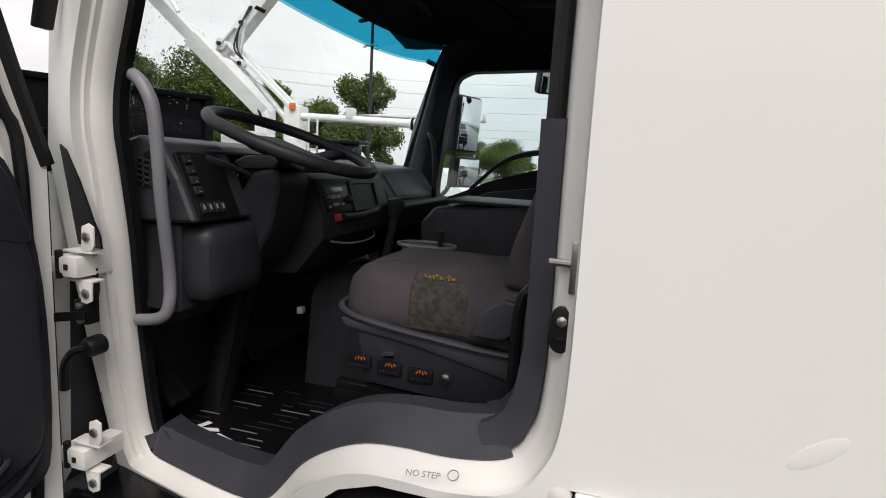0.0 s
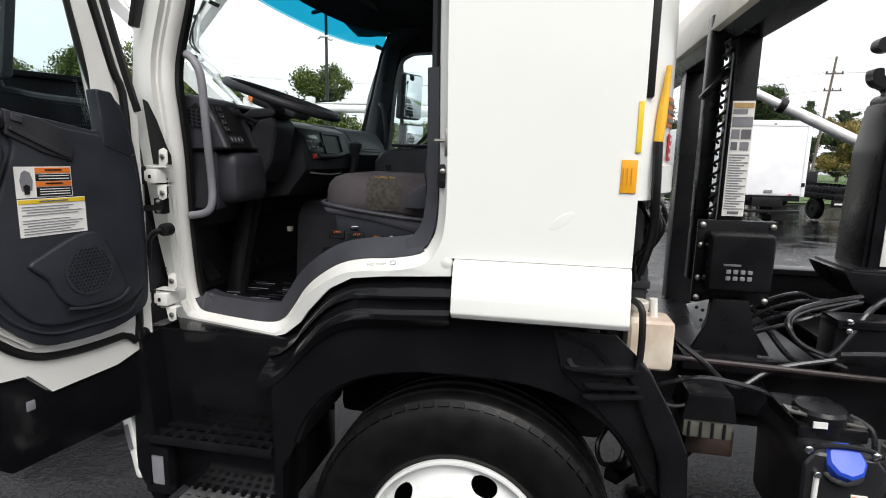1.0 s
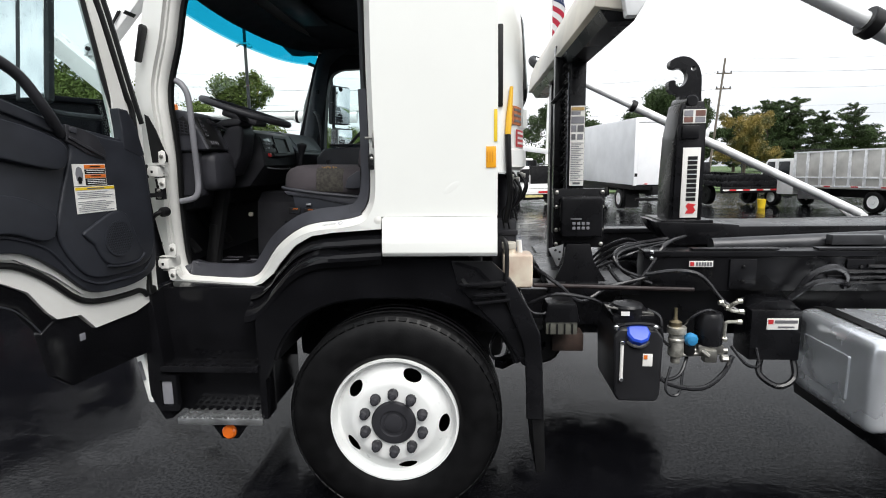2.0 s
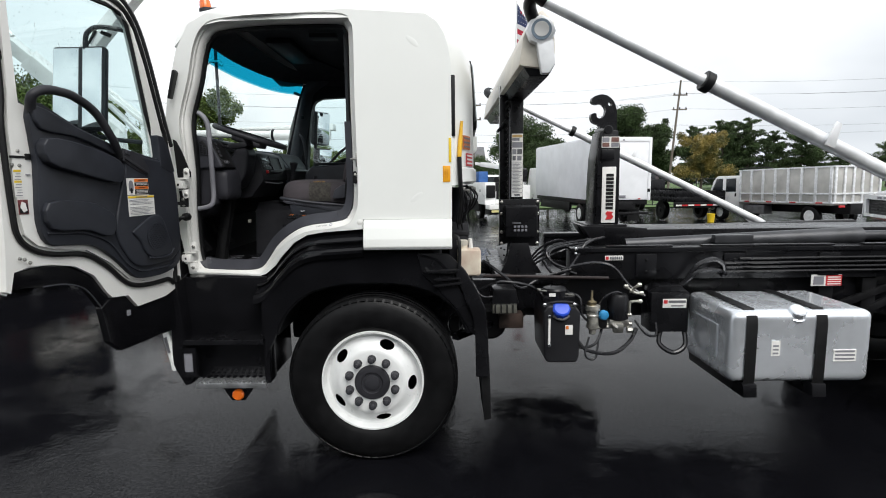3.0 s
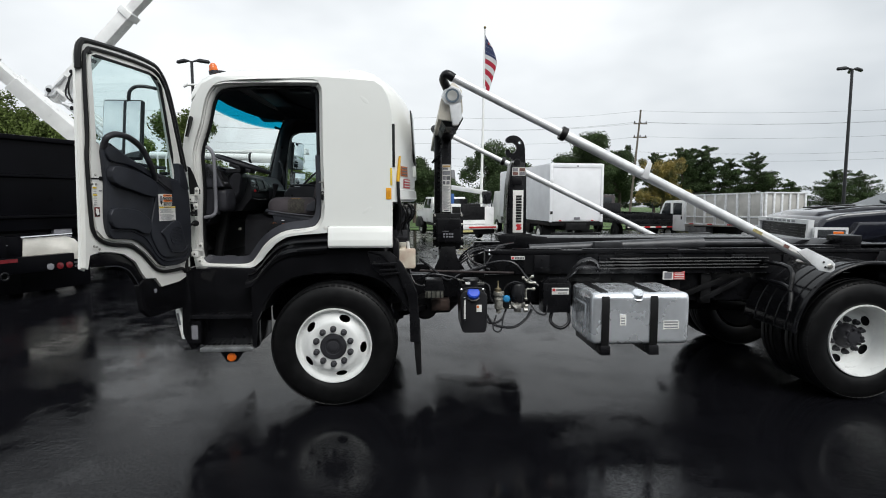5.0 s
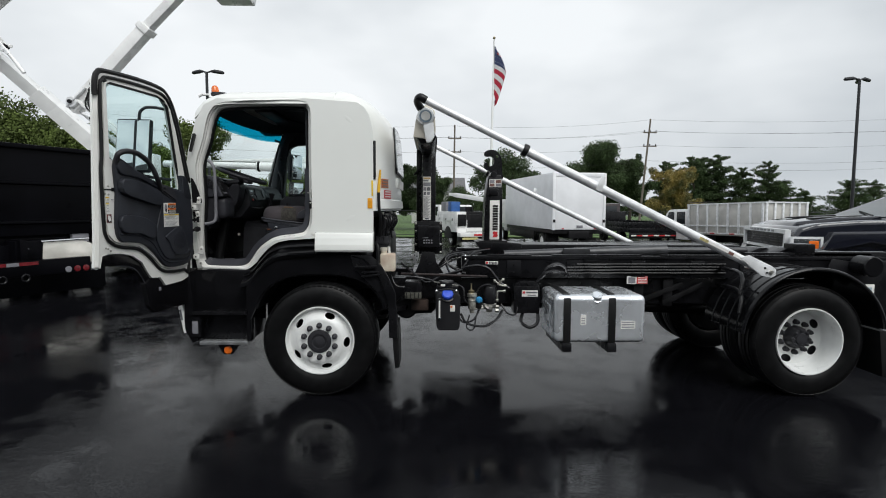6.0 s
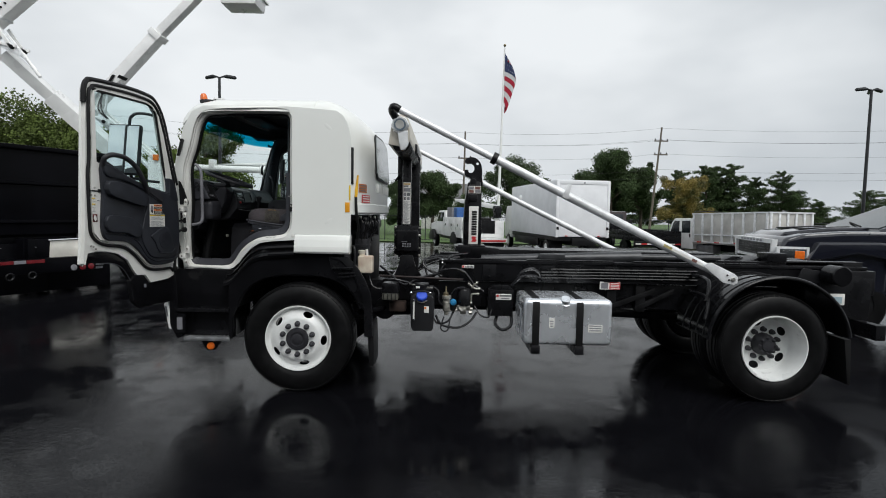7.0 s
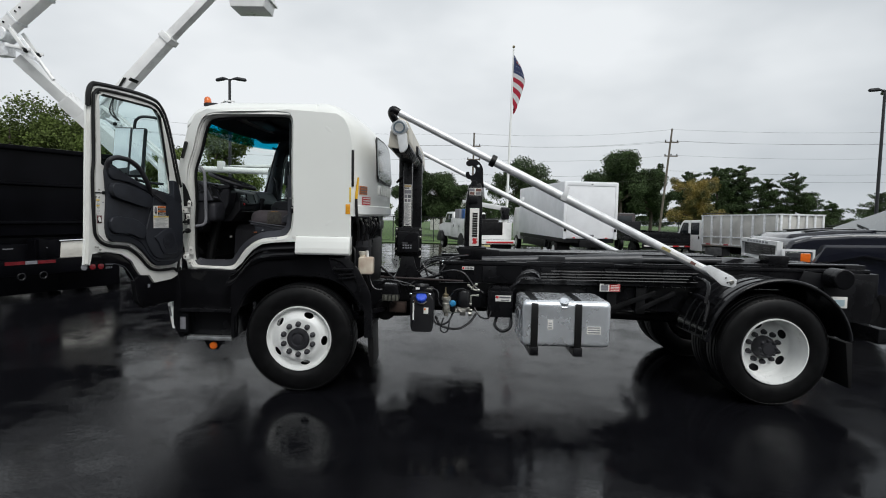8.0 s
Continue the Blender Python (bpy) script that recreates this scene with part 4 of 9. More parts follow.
for y, s in ((-0.33, 1), (2.57, -1)):
    p0, p1 = Vector((0.90, y, 2.60)), Vector((3.82, y + 0.04 * s, 1.19))
    arm = part("tarp_arm", join(rod(p0, p0 + (p1 - p0) * 0.32, 0.030, 18), rod(p0 + (p1 - p0) * 0.30, p1 - (p1 - p0) * 0.03, 0.037, 18)), ALU_TUBE, truck, "long aluminium tarp arm")
    part("arm_elbow", tube(smooth_path([p0 + Vector((0.05, 0, -0.025)), p0, p0 + Vector((-0.02, 0.06 * s, -0.03)), (0.93, y + 0.16 * s, 2.50)], 5), 0.033, 12), STEEL_BLACK, arm)
    c = p0 + (p1 - p0) * 0.295
    d = (p1 - p0).normalized()
    part("arm_collar", rod(c - d * 0.02, c + d * 0.025, 0.052, 20, 0.004), SEAL, arm, "black rubber collar")
    t = p0 + (p1 - p0) * 0.50
    part("arm_tab", prism([(t.x - 0.02, t.z - 0.03), (t.x + 0.03, t.z - 0.05), (t.x + 0.06, t.z + 0.07), (t.x + 0.03, t.z + 0.085)], "y", y - 0.045, y - 0.036, 0.002), ALU_TUBE, arm)
    e = p0 + (p1 - p0) * 0.93
    part("arm_foot", prism([(e.x - 0.06, e.z + 0.020), (e.x + 0.02, e.z + 0.042), (p1.x + 0.01, p1.z + 0.050), (p1.x + 0.045, p1.z + 0.02), (p1.x + 0.042, p1.z - 0.03), (p1.x + 0.01, p1.z - 0.048), (p1.x - 0.08, p1.z - 0.030)], "y", y - 0.052 * s, y - 0.040 * s, 0.004), ALU_TUBE, arm, "grey arm end plate")
    for dx, dz in ((-0.05, 0.035), (-0.035, -0.005)):
        part("foot_bolt", rod((p1.x + dx, y - 0.040 * s, p1.z + dz), (p1.x + dx, y - 0.058 * s, p1.z + dz), 0.008, 8), SEAL, arm)
    for k, (f0, f1, mt) in enumerate(((0.80, 0.825, TAN), (0.826, 0.85, PAPER), (0.851, 0.885, PAPER), (0.886, 0.90, BRICK), (0.901, 0.935, PAPER))):
        a0, a1 = p0 + (p1 - p0) * f0, p0 + (p1 - p0) * f1
        up_ = Vector((0.43, 0, 0.90)) * 0.012
        part("arm_sticker", thick(loft([[a0 + up_ + Vector((0, -0.0372 * s, 0)), a1 + up_ + Vector((0, -0.0372 * s, 0))], [a0 - up_ + Vector((0, -0.0372 * s, 0)), a1 - up_ + Vector((0, -0.0372 * s, 0))]], False), 0.0015), mt, arm)
    part("arm_pivot", rod((3.82, y - 0.066 * s, 1.19), (3.82, y + 0.3 * s, 1.19), 0.019, 16, 0.004), ZINC, arm)

# ---- fuel tank ----
tank = part("fuel_tank", box(2.085, 2.905, -0.09, 0.50, 0.515, 0.945, 0.06, 5), ALU, truck, "brushed aluminium fuel tank")
part("tank_embossing", box(2.076, 2.095, 0.06, 0.40, 0.62, 0.83, 0.009, 3), ALU, tank)
for x in (2.20, 2.60):
    part("tank_strap", loft([[(xx, *q) for q in ((-0.085, 0.49), (-0.098, 0.55), (-0.098, 0.87), (-0.085, 0.92), (-0.04, 0.952), (0.45, 0.954), (0.5, 0.946))] for xx in (x - 0.032, x + 0.032)], False), SEAL, tank, "black steel tank strap")
    part("strap_bracket", prism([(-0.12, 0.44), (-0.11, 0.515), (0.55, 0.515), (0.66, 0.80), (0.66, 0.70), (0.58, 0.43)], "x", x - 0.04, x + 0.04, 0.004), STEEL_BLACK, tank)
part("filler_cap", lathe([(0.055, 0), (0.055, 0.01), (0.046, 0.014), (0.046, 0.05), (0.04, 0.056)], (2.47, -0.05, 0.905), (0, -0.6, 1), 24), ALU, tank, "round screw fuel cap")
for x0, x1, z0, z1 in ((2.32, 2.37, 0.68, 0.77), (2.68, 2.81, 0.645, 0.715)):
    part("tank_label", box(x0, x1, -0.0945, -0.0905, z0, z1), PAPER, tank, "faded maker's label")
    for k in range(3):
        part("label_bar", box(x0 + 0.008, x1 - 0.01, -0.0965, -0.095, z0 + 0.012 + 0.022 * k, z0 + 0.022 + 0.022 * k), HANDLE_GREY, tank)

# ---- rear guard and tail ----
RG = [(0.645 * math.cos(radians(a)), 0.615 * math.sin(radians(a))) for a in range(8, 180, 6)]
for y0, y1 in ((-0.10, 0.60), (1.64, 2.34)):
    g = part("rear_guard", thick(loft([[(WB + u, y, 0.56 + v) for u, v in RG] for y in (y0, y0 + 0.02, y0 + 0.03, (y0 + y1) / 2, y1)], False), 0.012), BLACK, truck, "wet black plastic rear mudguard")
    part("guard_lip", tube([(WB + u * 1.01, y0 if y0 < 1 else y1, 0.56 + v * 1.01) for u, v in RG], 0.018, 8), BLACK, g)
    for k in range(4):
        part("guard_ridge", tube([(WB + u * 1.004, y0 + 0.12 + 0.14 * k, 0.56 + v * 1.004) for u, v in RG], 0.005, 6), BLACK, g)
    part("rear_flap", prism([(5.04, 0.62), (5.10, 0.62), (5.12, 0.20), (5.09, 0.20)], "y", y0 + 0.02, y1, 0.003), SEAL, truck, "black rubber mud flap")
for z in (0.95, 1.12):
    part("guard_stay", tube(smooth_path([(3.78, -0.02, z - 0.18), (3.85, 0.1, z), (3.9, 0.6, z)], 4), 0.018, 8), STEEL_BLACK, truck)
part("tail_frame", join(box(5.4, 5.75, 0.5, 1.74, 0.95, 1.2, 0.01), box(4.9, 5.7, 0.62, 0.74, 1.0, 1.28, 0.008), rod((5.55, 0.64, 1.14), (5.55, 1.6, 1.14), 0.10, 24, 0.01), box(5.55, 5.65, 0.2, 2.0, 0.55, 0.7, 0.01)), STEEL_BLACK, truck, "black tail frame with rear rollers")
part("tail_roller", join(rod((5.27, 0.30, 1.16), (5.27, 0.50, 1.16), 0.10, 24, 0.01)), STEEL_BLACK, truck)

for k, z in enumerate((1.065, 1.095, 1.125, 1.155)):
    part("frame_conduit", rod((2.15 + 0.1 * k, 0.540, z), (3.95, 0.540, z + 0.004), 0.011, 8), STEEL_BLACK, truck, "thin black conduit")
for x in (1.75, 2.35, 3.0, 3.6, 4.1):
    part("frame_plate", box(x, x + 0.14, 0.544, 0.558, 1.03, 1.19, 0.004), STEEL_BLACK, truck)
    for dz in (0.04, 0.12):
        part("frame_bolt", lathe([(0.010, 0), (0.010, -0.008), (0.004, -0.011)], (x + 0.07, 0.544, 1.03 + dz), (0, 1, 0), 6), DARK, truck)
for x0, x1, z in ((1.55, 2.0, 1.238), (2.2, 3.1, 1.238), (3.3, 4.6, 1.238)):
    part("wear_strip", box(x0, x1, 0.545, 0.60, z, z + 0.012, 0.003), STEEL_BLACK, truck)
for x in (4.25, 4.55):
    part("deck_plate", prism([(x, 1.24), (x + 0.10, 1.24), (x + 0.26, 1.31), (x + 0.16, 1.31)], "y", 0.74, 1.0, 0.004), STEEL_BLACK, truck, "sloping black deck plate")
part("deck_guide", join(box(4.2, 5.5, 0.62, 0.68, 1.235, 1.27, 0.005), box(4.7, 4.9, 0.60, 0.80, 1.27, 1.36, 0.01)), STEEL_BLACK, truck)
tlb = part("tail_label", box(5.28, 5.44, 0.485, 0.495, 0.85, 0.965, 0.002), PAPER, truck, "pale blue and white tail label")
part("label_block", box(5.30, 5.41, 0.481, 0.4845, 0.87, 0.935), mat("pale_blue_print", (0.35, 0.45, 0.5), 0.5, 0, 0.1, 12, 0), tlb)
part("tail_side_plate", prism([(4.95, 0.70), (5.70, 0.70), (5.72, 1.12), (5.0, 1.22), (4.9, 1.0)], "y", 0.498, 0.512, 0.004), STEEL_BLACK, truck)

# ---- cab inside ----
inside = part("cab_floor", prism([(-1.27, 0.385), (-1.10, 0.372), (-0.95, 0.335), (-0.80, 0.285), (-0.60, 0.262), (-0.02, 0.262), (-0.02, 1.90), (-1.27, 1.86)], "z", 1.13, 1.185), BLACK, truck, "wet black rubber cab floor")
rng = random.Random(31)
# mat ribs in broken lengths; about a quarter are pale grey as painted wet glints
for k in range(15):
    x = -1.13 + 0.05 * rng.random() + 0.28 * max(0, 3 - k) / 3
    while x < -0.62:
        n = 0.03 + 0.09 * rng.random()
        part("floor_rib_glint", box(x, min(x + n, -0.60), 0.292 + 0.031 * k, 0.2938 + 0.031 * k, 1.184, 1.187), KICK_PLASTIC if rng.random() < 0.75 else HANDLE_GREY, inside)
        x += n + 0.03 + 0.16 * rng.random()
for x, y, a, n in ((-1.035, 0.405, 14, 0.05), (-0.955, 0.385, -22, 0.04), (-1.05, 0.43, 60, 0.022)):
    part("paper_scrap", moved(prism([(-n, -0.010), (n, -0.004), (n * 0.8, 0.012), (-n * 0.7, 0.008)], "z", 0, 0.002), pose(x, y, 1.190, 0, 0, a)), PAPER, inside, "crumpled pale paper scrap")
part("tunnel", prism([(0.82, 1.16), (1.42, 1.16), (1.38, 1.50), (1.30, 1.56), (0.94, 1.56), (0.86, 1.50)], "x", -0.955, -0.05, 0.02), SOFT_BLACK, truck, "black engine tunnel cover")
part("bulkhead", join(box(0.36, 0.42, 0.06, 2.18, 1.15, 2.62, 0.02)), LINING, truck)
part("seat_riser", box(-0.62, 0.38, 0.20, 0.86, 1.14, 1.32, 0.03), DARK, truck)
part("inner_side", taper(plate(offset_loop(SKIN, -0.035), [offset_loop(OPENING, -0.004)], "y", 0.086, 0.094)), LINING, truck)
part("firewall", join(box(-1.29, -1.24, 0.16, 2.08, 1.12, 1.90, 0.02)), SOFT_BLACK, truck)


def lining_row(x, drop):
    half = [(0.09, 2.575), (0.12, 2.63), (0.2, 2.67), (0.35, 2.69), (MID, 2.70)]
    return [(x, a, b - drop) for a, b in half + [(2 * MID - a, b) for a, b in half[-2::-1]]]


lin = part("roof_lining", taper(thick(loft([lining_row(-0.90, -0.050), lining_row(-0.8, -0.022), lining_row(0.2, 0.0), lining_row(0.40, 0.12)], False), 0.01)), LINING, truck, "black moulded roof lining")
part("overhead_console", box(-0.80, -0.62, 0.80, 1.50, 2.665, 2.71, 0.02), SOFT_BLACK, lin)
for x, y in ((-0.35, 0.62), (-0.30, 1.55)):
    part("roof_lamp", box(x - 0.09, x + 0.09, y - 0.05, y + 0.05, 2.645, 2.675, 0.012), SOFT_BLACK, lin)
part("lining_seam", beam((-0.62, 1.30, 2.682), (-0.42, 1.95, 2.672), 0.012, 0.016, 0.004), SOFT_BLACK, lin)


def screen_row(z, xe, xc, ye):
    def half(e):
        return [(e, ye), (e - (e - xc) * 0.55, ye + 0.16), (e - (e - xc) * 0.85, ye + 0.45), (xc, MID)]
    far = half(xe + 0.025 + 0.05 * (z - 1.9) / 0.6)
    return [(x, y, z) for x, y in half(xe)] + [(x, 2 * MID - y, z) for x, y in far[-2::-1]]


def smooth_row(row):
    return smooth_path(row, 5)


ws = part("windscreen", loft([smooth_row(screen_row(1.90, -1.09, -1.30, 0.15)), smooth_row(screen_row(2.505, -0.978, -1.161, 0.15))], False), SCREEN, truck, "curved windscreen")
we = part("band_edge", loft([smooth_row(screen_row(2.505, -0.978, -1.161, 0.15)), smooth_row(screen_row(2.515, -0.976, -1.159, 0.15))], False), TINT_EDGE, ws)
wt = part("sun_band", loft([smooth_row(screen_row(2.515, -0.976, -1.159, 0.15)), smooth_row(screen_row(2.61, -0.955, -1.135, 0.15))], False), TINT, ws, "blue tinted band along the top of the glass")
ws.visible_shadow = wt.visible_shadow = we.visible_shadow = False
part("screen_pillar", thick(loft([smooth_path([(a, 2.085, z), (a + 0.008, 2.045, z), (a + 0.25 * (b - a), 2.028, z), (b - 0.02, 2.030, z), (b, 2.05, z), (b + 0.035, 2.10, z)], 3)
    for z, a, b in ((1.80, -1.06, -0.905), (1.937, -1.028, -0.925), (2.10, -0.990, -0.897), (2.23, -0.958, -0.872), (2.40, -0.914, -0.846), (2.50, -0.886, -0.820), (2.56, -0.862, -0.76), (2.62, -0.83, -0.66))], False), 0.010), LIT_TRIM, truck, "grey windscreen pillar trim", 60)
part("pillar_slot", box(-0.888, -0.862, 2.022, 2.032, 2.28, 2.31, 0.004), SEAL, truck)
part("pillar_handle", join(tube(smooth_path([(-0.905, 2.025, 2.134), (-0.890, 1.985, 2.128), (-0.868, 1.965, 2.10), (-0.850, 1.96, 2.02), (-0.842, 1.96, 1.90), (-0.845, 1.97, 1.78), (-0.86, 2.0, 1.66)], 5), 0.0125, 8), box(-0.922, -0.888, 2.008, 2.03, 2.115, 2.155, 0.006)), GREY_PLASTIC, truck, "grey grab handle on the far pillar")
part("header_trim", loft([smooth_row(screen_row(2.605, -0.955, -1.135, 0.16)), smooth_row(screen_row(2.66, -0.93, -1.06, 0.17)), smooth_row(screen_row(2.685, -0.86, -0.93, 0.18))], False), LINING, truck)



def on_screen(a, b):
    t = 0.05 + 0.5 * a
    lo, hi = Vector((-1.09 - 0.21 * min(1, 3.2 * t), 0.15 + 0.95 * t, 1.92)), Vector((-0.985 - 0.185 * min(1, 3.2 * t), 0.15 + 0.95 * t, 2.46))
    return lo.lerp(hi, b) + Vector((-0.012, 0, 0)), (-1, -0.2, 0.25)


rain("rain_drops", on_screen, 420, ws, 5)

# dashboard
DASH = [(-1.28, 1.90), (-1.25, 1.955), (-1.18, 1.97), (-1.08, 1.945), (-1.03, 1.90), (-1.00, 1.76), (-1.04, 1.62), (-1.10, 1.50), (-1.27, 1.45)]
dash = part("dashboard", prism(DASH, "y", 0.38, 2.06, 0.012), SOFT_BLACK, truck, "black and grey dashboard")
DE = Matrix.Translation((-0.035, 0.078, 0))      # dash end, clear of the grab rail
part("dash_end", moved(prism([(-1.10, 1.79), (-1.12, 1.92), (-1.12, 1.975), (-1.04, 2.0), (-0.98, 1.985), (-0.93, 1.90), (-0.885, 1.80)], "y", 0.165, 0.40, 0.018, 3), DE), GREY_PLASTIC, dash, "grey dash end with air vent")
part("dash_hood", prism([(-1.14, 2.0), (-1.03, 1.985), (-1.0, 1.97), (-1.0, 1.962), (-1.05, 1.955), (-1.15, 1.965)], "y", 0.38, 0.80, 0.006), GREY_TRIM, dash)
part("kick_panel", box(-1.13, -0.905, 0.275, 0.52, 1.595, 1.795, 0.055, 4), KICK_PLASTIC, dash, "rounded grey lower dash panel")
part("kick_fuse_lid", box(-1.16, -0.98, 0.262, 0.34, 1.57, 1.80, 0.02, 3), KICK_PLASTIC, dash)
vent = part("air_vent", moved(prism([(-1.04, 1.89), (-1.04, 1.945), (-1.0, 1.967), (-0.95, 1.895), (-0.96, 1.87)], "y", 0.160, 0.168, 0.004), DE), SEAL, dash, "black louvred air vent")
for k in range(5):
    part("vent_slat", moved(beam((-1.036, 0.158, 1.893 + 0.013 * k), (-0.965 - 0.007 * k, 0.158, 1.878 + 0.015 * k), 0.006, 0.004), DE), GREY_PLASTIC, vent)
for k in range(3):
    part("vent_post", moved(beam((-1.02 + 0.02 * k, 0.157, 1.952 - 0.014 * k), (-1.018 + 0.02 * k, 0.157, 1.88), 0.004, 0.004, 0, (1, 0, 0)), DE), GREY_PLASTIC, vent)
part("switch_panel", moved(box(-0.006, 0.006, -0.045, 0.11, -0.10, 0.075, 0.006), pose(-0.962, 0.305, 1.895, 0, -24, 0)), SEAL, dash)
for k in range(4):
    part("rocker_switch", moved(box(0.004, 0.012, -0.032, -0.006, 0.042 - 0.026 * k, 0.064 - 0.026 * k, 0.003), pose(-0.962, 0.305, 1.895, 0, -24, 0)), SOFT_BLACK, dash)
    part("switch_mark", moved(box(0.012, 0.0135, -0.022, -0.014, 0.047 - 0.026 * k, 0.049 - 0.026 * k), pose(-0.962, 0.305, 1.895, 0, -24, 0)), HANDLE_GREY, dash)
blk = part("switch_block", moved(box(-0.006, 0.010, -0.012, 0.088, -0.022, 0.020, 0.006), pose(-0.935, 0.275, 1.832, 0, -24, 0)), SEAL, dash)
for k in range(4):
    part("switch_key", moved(box(0.010, 0.014, -0.004 + 0.023 * k, 0.012 + 0.023 * k, -0.014, 0.012, 0.003), pose(-0.935, 0.275, 1.832, 0, -24, 0)), SOFT_BLACK, blk)
    part("key_mark", moved(box(0.014, 0.015, 0.001 + 0.023 * k, 0.007 + 0.023 * k, -0.006, 0.006), pose(-0.935, 0.275, 1.832, 0, -24, 0)), HANDLE_GREY, blk)
for y, z, r in ((0.405, 1.875, 0.036), (0.522, 1.880, 0.046), (0.635, 1.880, 0.042)):
    g = part("gauge", lathe([(r, 0), (r, 0.016), (r - 0.004, 0.018), (r - 0.006, 0.006), (0.002, 0.006)], (-1.005, y, z), (1, -0.1, 0.3), 28), ZINC, dash, "round dial gauge in a bright ring")
    face = part("gauge_face", lathe([(r - 0.006, 0.007), (0.001, 0.008)], (-1.005, y, z), (1, -0.1, 0.3), 20), SEAL, g)
    for k in range(9):
        a = radians(-40 + 32 * k)
        part("dial_mark", moved(box(-0.001, 0.001, -0.0012, 0.0012, -0.004, 0.004), pose(-0.994, y + (r - 0.013) * math.cos(a), z + (r - 0.013) * math.sin(a), 90 - math.degrees(a), -17, 0)), PAPER, face)
part("warning_mark", box(-1.004, -0.998, 0.372, 0.398, 1.900, 1.912, 0.001), ORANGE, dash)
part("gauge_bezel", plate([(0.36, 1.82), (0.72, 1.82), (0.72, 1.945), (0.36, 1.945)], [ngon(0.405, 1.875, 0.037), ngon(0.522, 1.880, 0.047), ngon(0.635, 1.880, 0.043)], "x", -1.006, -0.999), SEAL, dash)
part("column_shroud", prism([(-1.00, 1.70), (-0.97, 1.86), (-0.93, 1.925), (-0.86, 1.94), (-0.84, 1.90), (-0.87, 1.76), (-0.93, 1.66)], "y", 0.47, 0.64, 0.03, 3), KICK_PLASTIC, dash, "dark grey steering column shroud")
part("shroud_lid", prism([(-0.99, 1.945), (-0.95, 1.965), (-0.87, 1.97), (-0.84, 1.95), (-0.86, 1.932), (-0.96, 1.925)], "y", 0.47, 0.63, 0.012, 3), SOFT_BLACK, dash)
part("column_post", join(beam((-0.98, 0.55, 1.76), (-1.10, 0.55, 1.18), 0.07, 0.07, 0.02), rod((-1.06, 0.55, 1.4), (-1.1, 0.55, 1.15), 0.04)), SEAL, dash)
for y0, y1, z in ((0.47, 0.375, 1.945), (0.64, 0.735, 1.93)):
    part("column_stalk", tube([(-0.935, y0, z - 0.03), (-0.965, (y0 + y1) / 2, z - 0.01), (-0.985, y1, z), (-0.99, y1 - 0.012 if y1 < y0 else y1 + 0.012, z + 0.002)], [0.007, 0.008, 0.014, 0.015], 10), SOFT_BLACK, dash, "black control stalk")
SW = pose(-0.848, 0.55, 2.008, 0, 18.5, 0)
wheel_ring = [SW @ Vector((0.226 * math.cos(a), 0.226 * math.sin(a), 0)) for a in (2 * math.pi * k / 48 for k in range(48))]
sw = part("steering_wheel", tube(wheel_ring, 0.0165, 12, True), SOFT_BLACK, truck, "black two-spoke steering wheel")
part("wheel_pad", moved(box(-0.10, 0.10, -0.075, 0.075, -0.055, -0.015, 0.02, 3), SW), SOFT_BLACK, sw)
for s in (1, -1):
    part("wheel_spoke", moved(beam((0.03, 0.06 * s, -0.04), (0.05, 0.220 * s, -0.002), 0.045, 0.016, 0.006), SW), SOFT_BLACK, sw)
# centre stack
SK = pose(-0.853, 0.95, 1.84, 0, -17, 0)
part("dash_centre", prism([(-1.08, 1.95), (-0.91, 1.925), (-0.868, 1.905), (-0.835, 1.80), (-0.825, 1.72), (-0.92, 1.60), (-1.1, 1.58)], "y", 0.70, 1.28, 0.014), SOFT_BLACK, dash, "black centre stack with radio")
radio = part("radio", moved(box(-0.004, 0.008, -0.215, -0.03, -0.045, 0.045, 0.004), SK), SEAL, dash, "black radio with pale keys")
part("radio_display", moved(box(0.008, 0.011, -0.20, -0.075, 0.018, 0.036, 0.001), SK), mat("display_glass", (0.10, 0.12, 0.13), 0.1, 0, 0.1, 9, 0), radio)
for y, z, w, h in ((-0.205, 0.002, 0.022, 0.008), (-0.175, -0.002, 0.03, 0.012), (-0.135, 0.0, 0.024, 0.008), (-0.165, -0.026, 0.036, 0.010), (-0.11, -0.026, 0.02, 0.010), (-0.20, -0.030, 0.014, 0.008)):
    part("radio_key", moved(box(0.008, 0.013, y, y + w, z, z + h, 0.001), SK), HANDLE_GREY, radio)
part("radio_knob", moved(lathe([(0.013, 0), (0.012, 0.012), (0.003, 0.014)], (0.008, -0.05, -0.008), (1, 0, 0), 16), SK), SOFT_BLACK, radio)
part("pocket_frame", moved(plate([(-0.015, -0.05), (0.225, -0.05), (0.225, 0.055), (-0.015, 0.055)], [[(0.0, -0.04), (0.205, -0.04), (0.205, 0.046), (0.0, 0.046)]], "x", -0.02, 0.012), SK), KICK_PLASTIC, dash, "open dash pocket")
part("pocket_floor", moved(box(-0.06, -0.018, -0.01, 0.22, -0.05, 0.055), SK), SEAL, dash)
part("pocket_card", moved(box(-0.018, -0.012, 0.004, 0.10, 0.010, 0.046), SK), HANDLE_GREY, dash)
part("hazard_button", moved(box(-0.004, 0.014, -0.165, -0.135, -0.076, -0.052, 0.006), SK), RED, dash, "red hazard button")
part("stack_bar", moved(tube([(0.012, -0.12, -0.066), (0.02, 0.0, -0.070), (0.02, 0.15, -0.060), (0.0, 0.22, -0.05)], 0.012, 10), SK), SOFT_BLACK, dash)
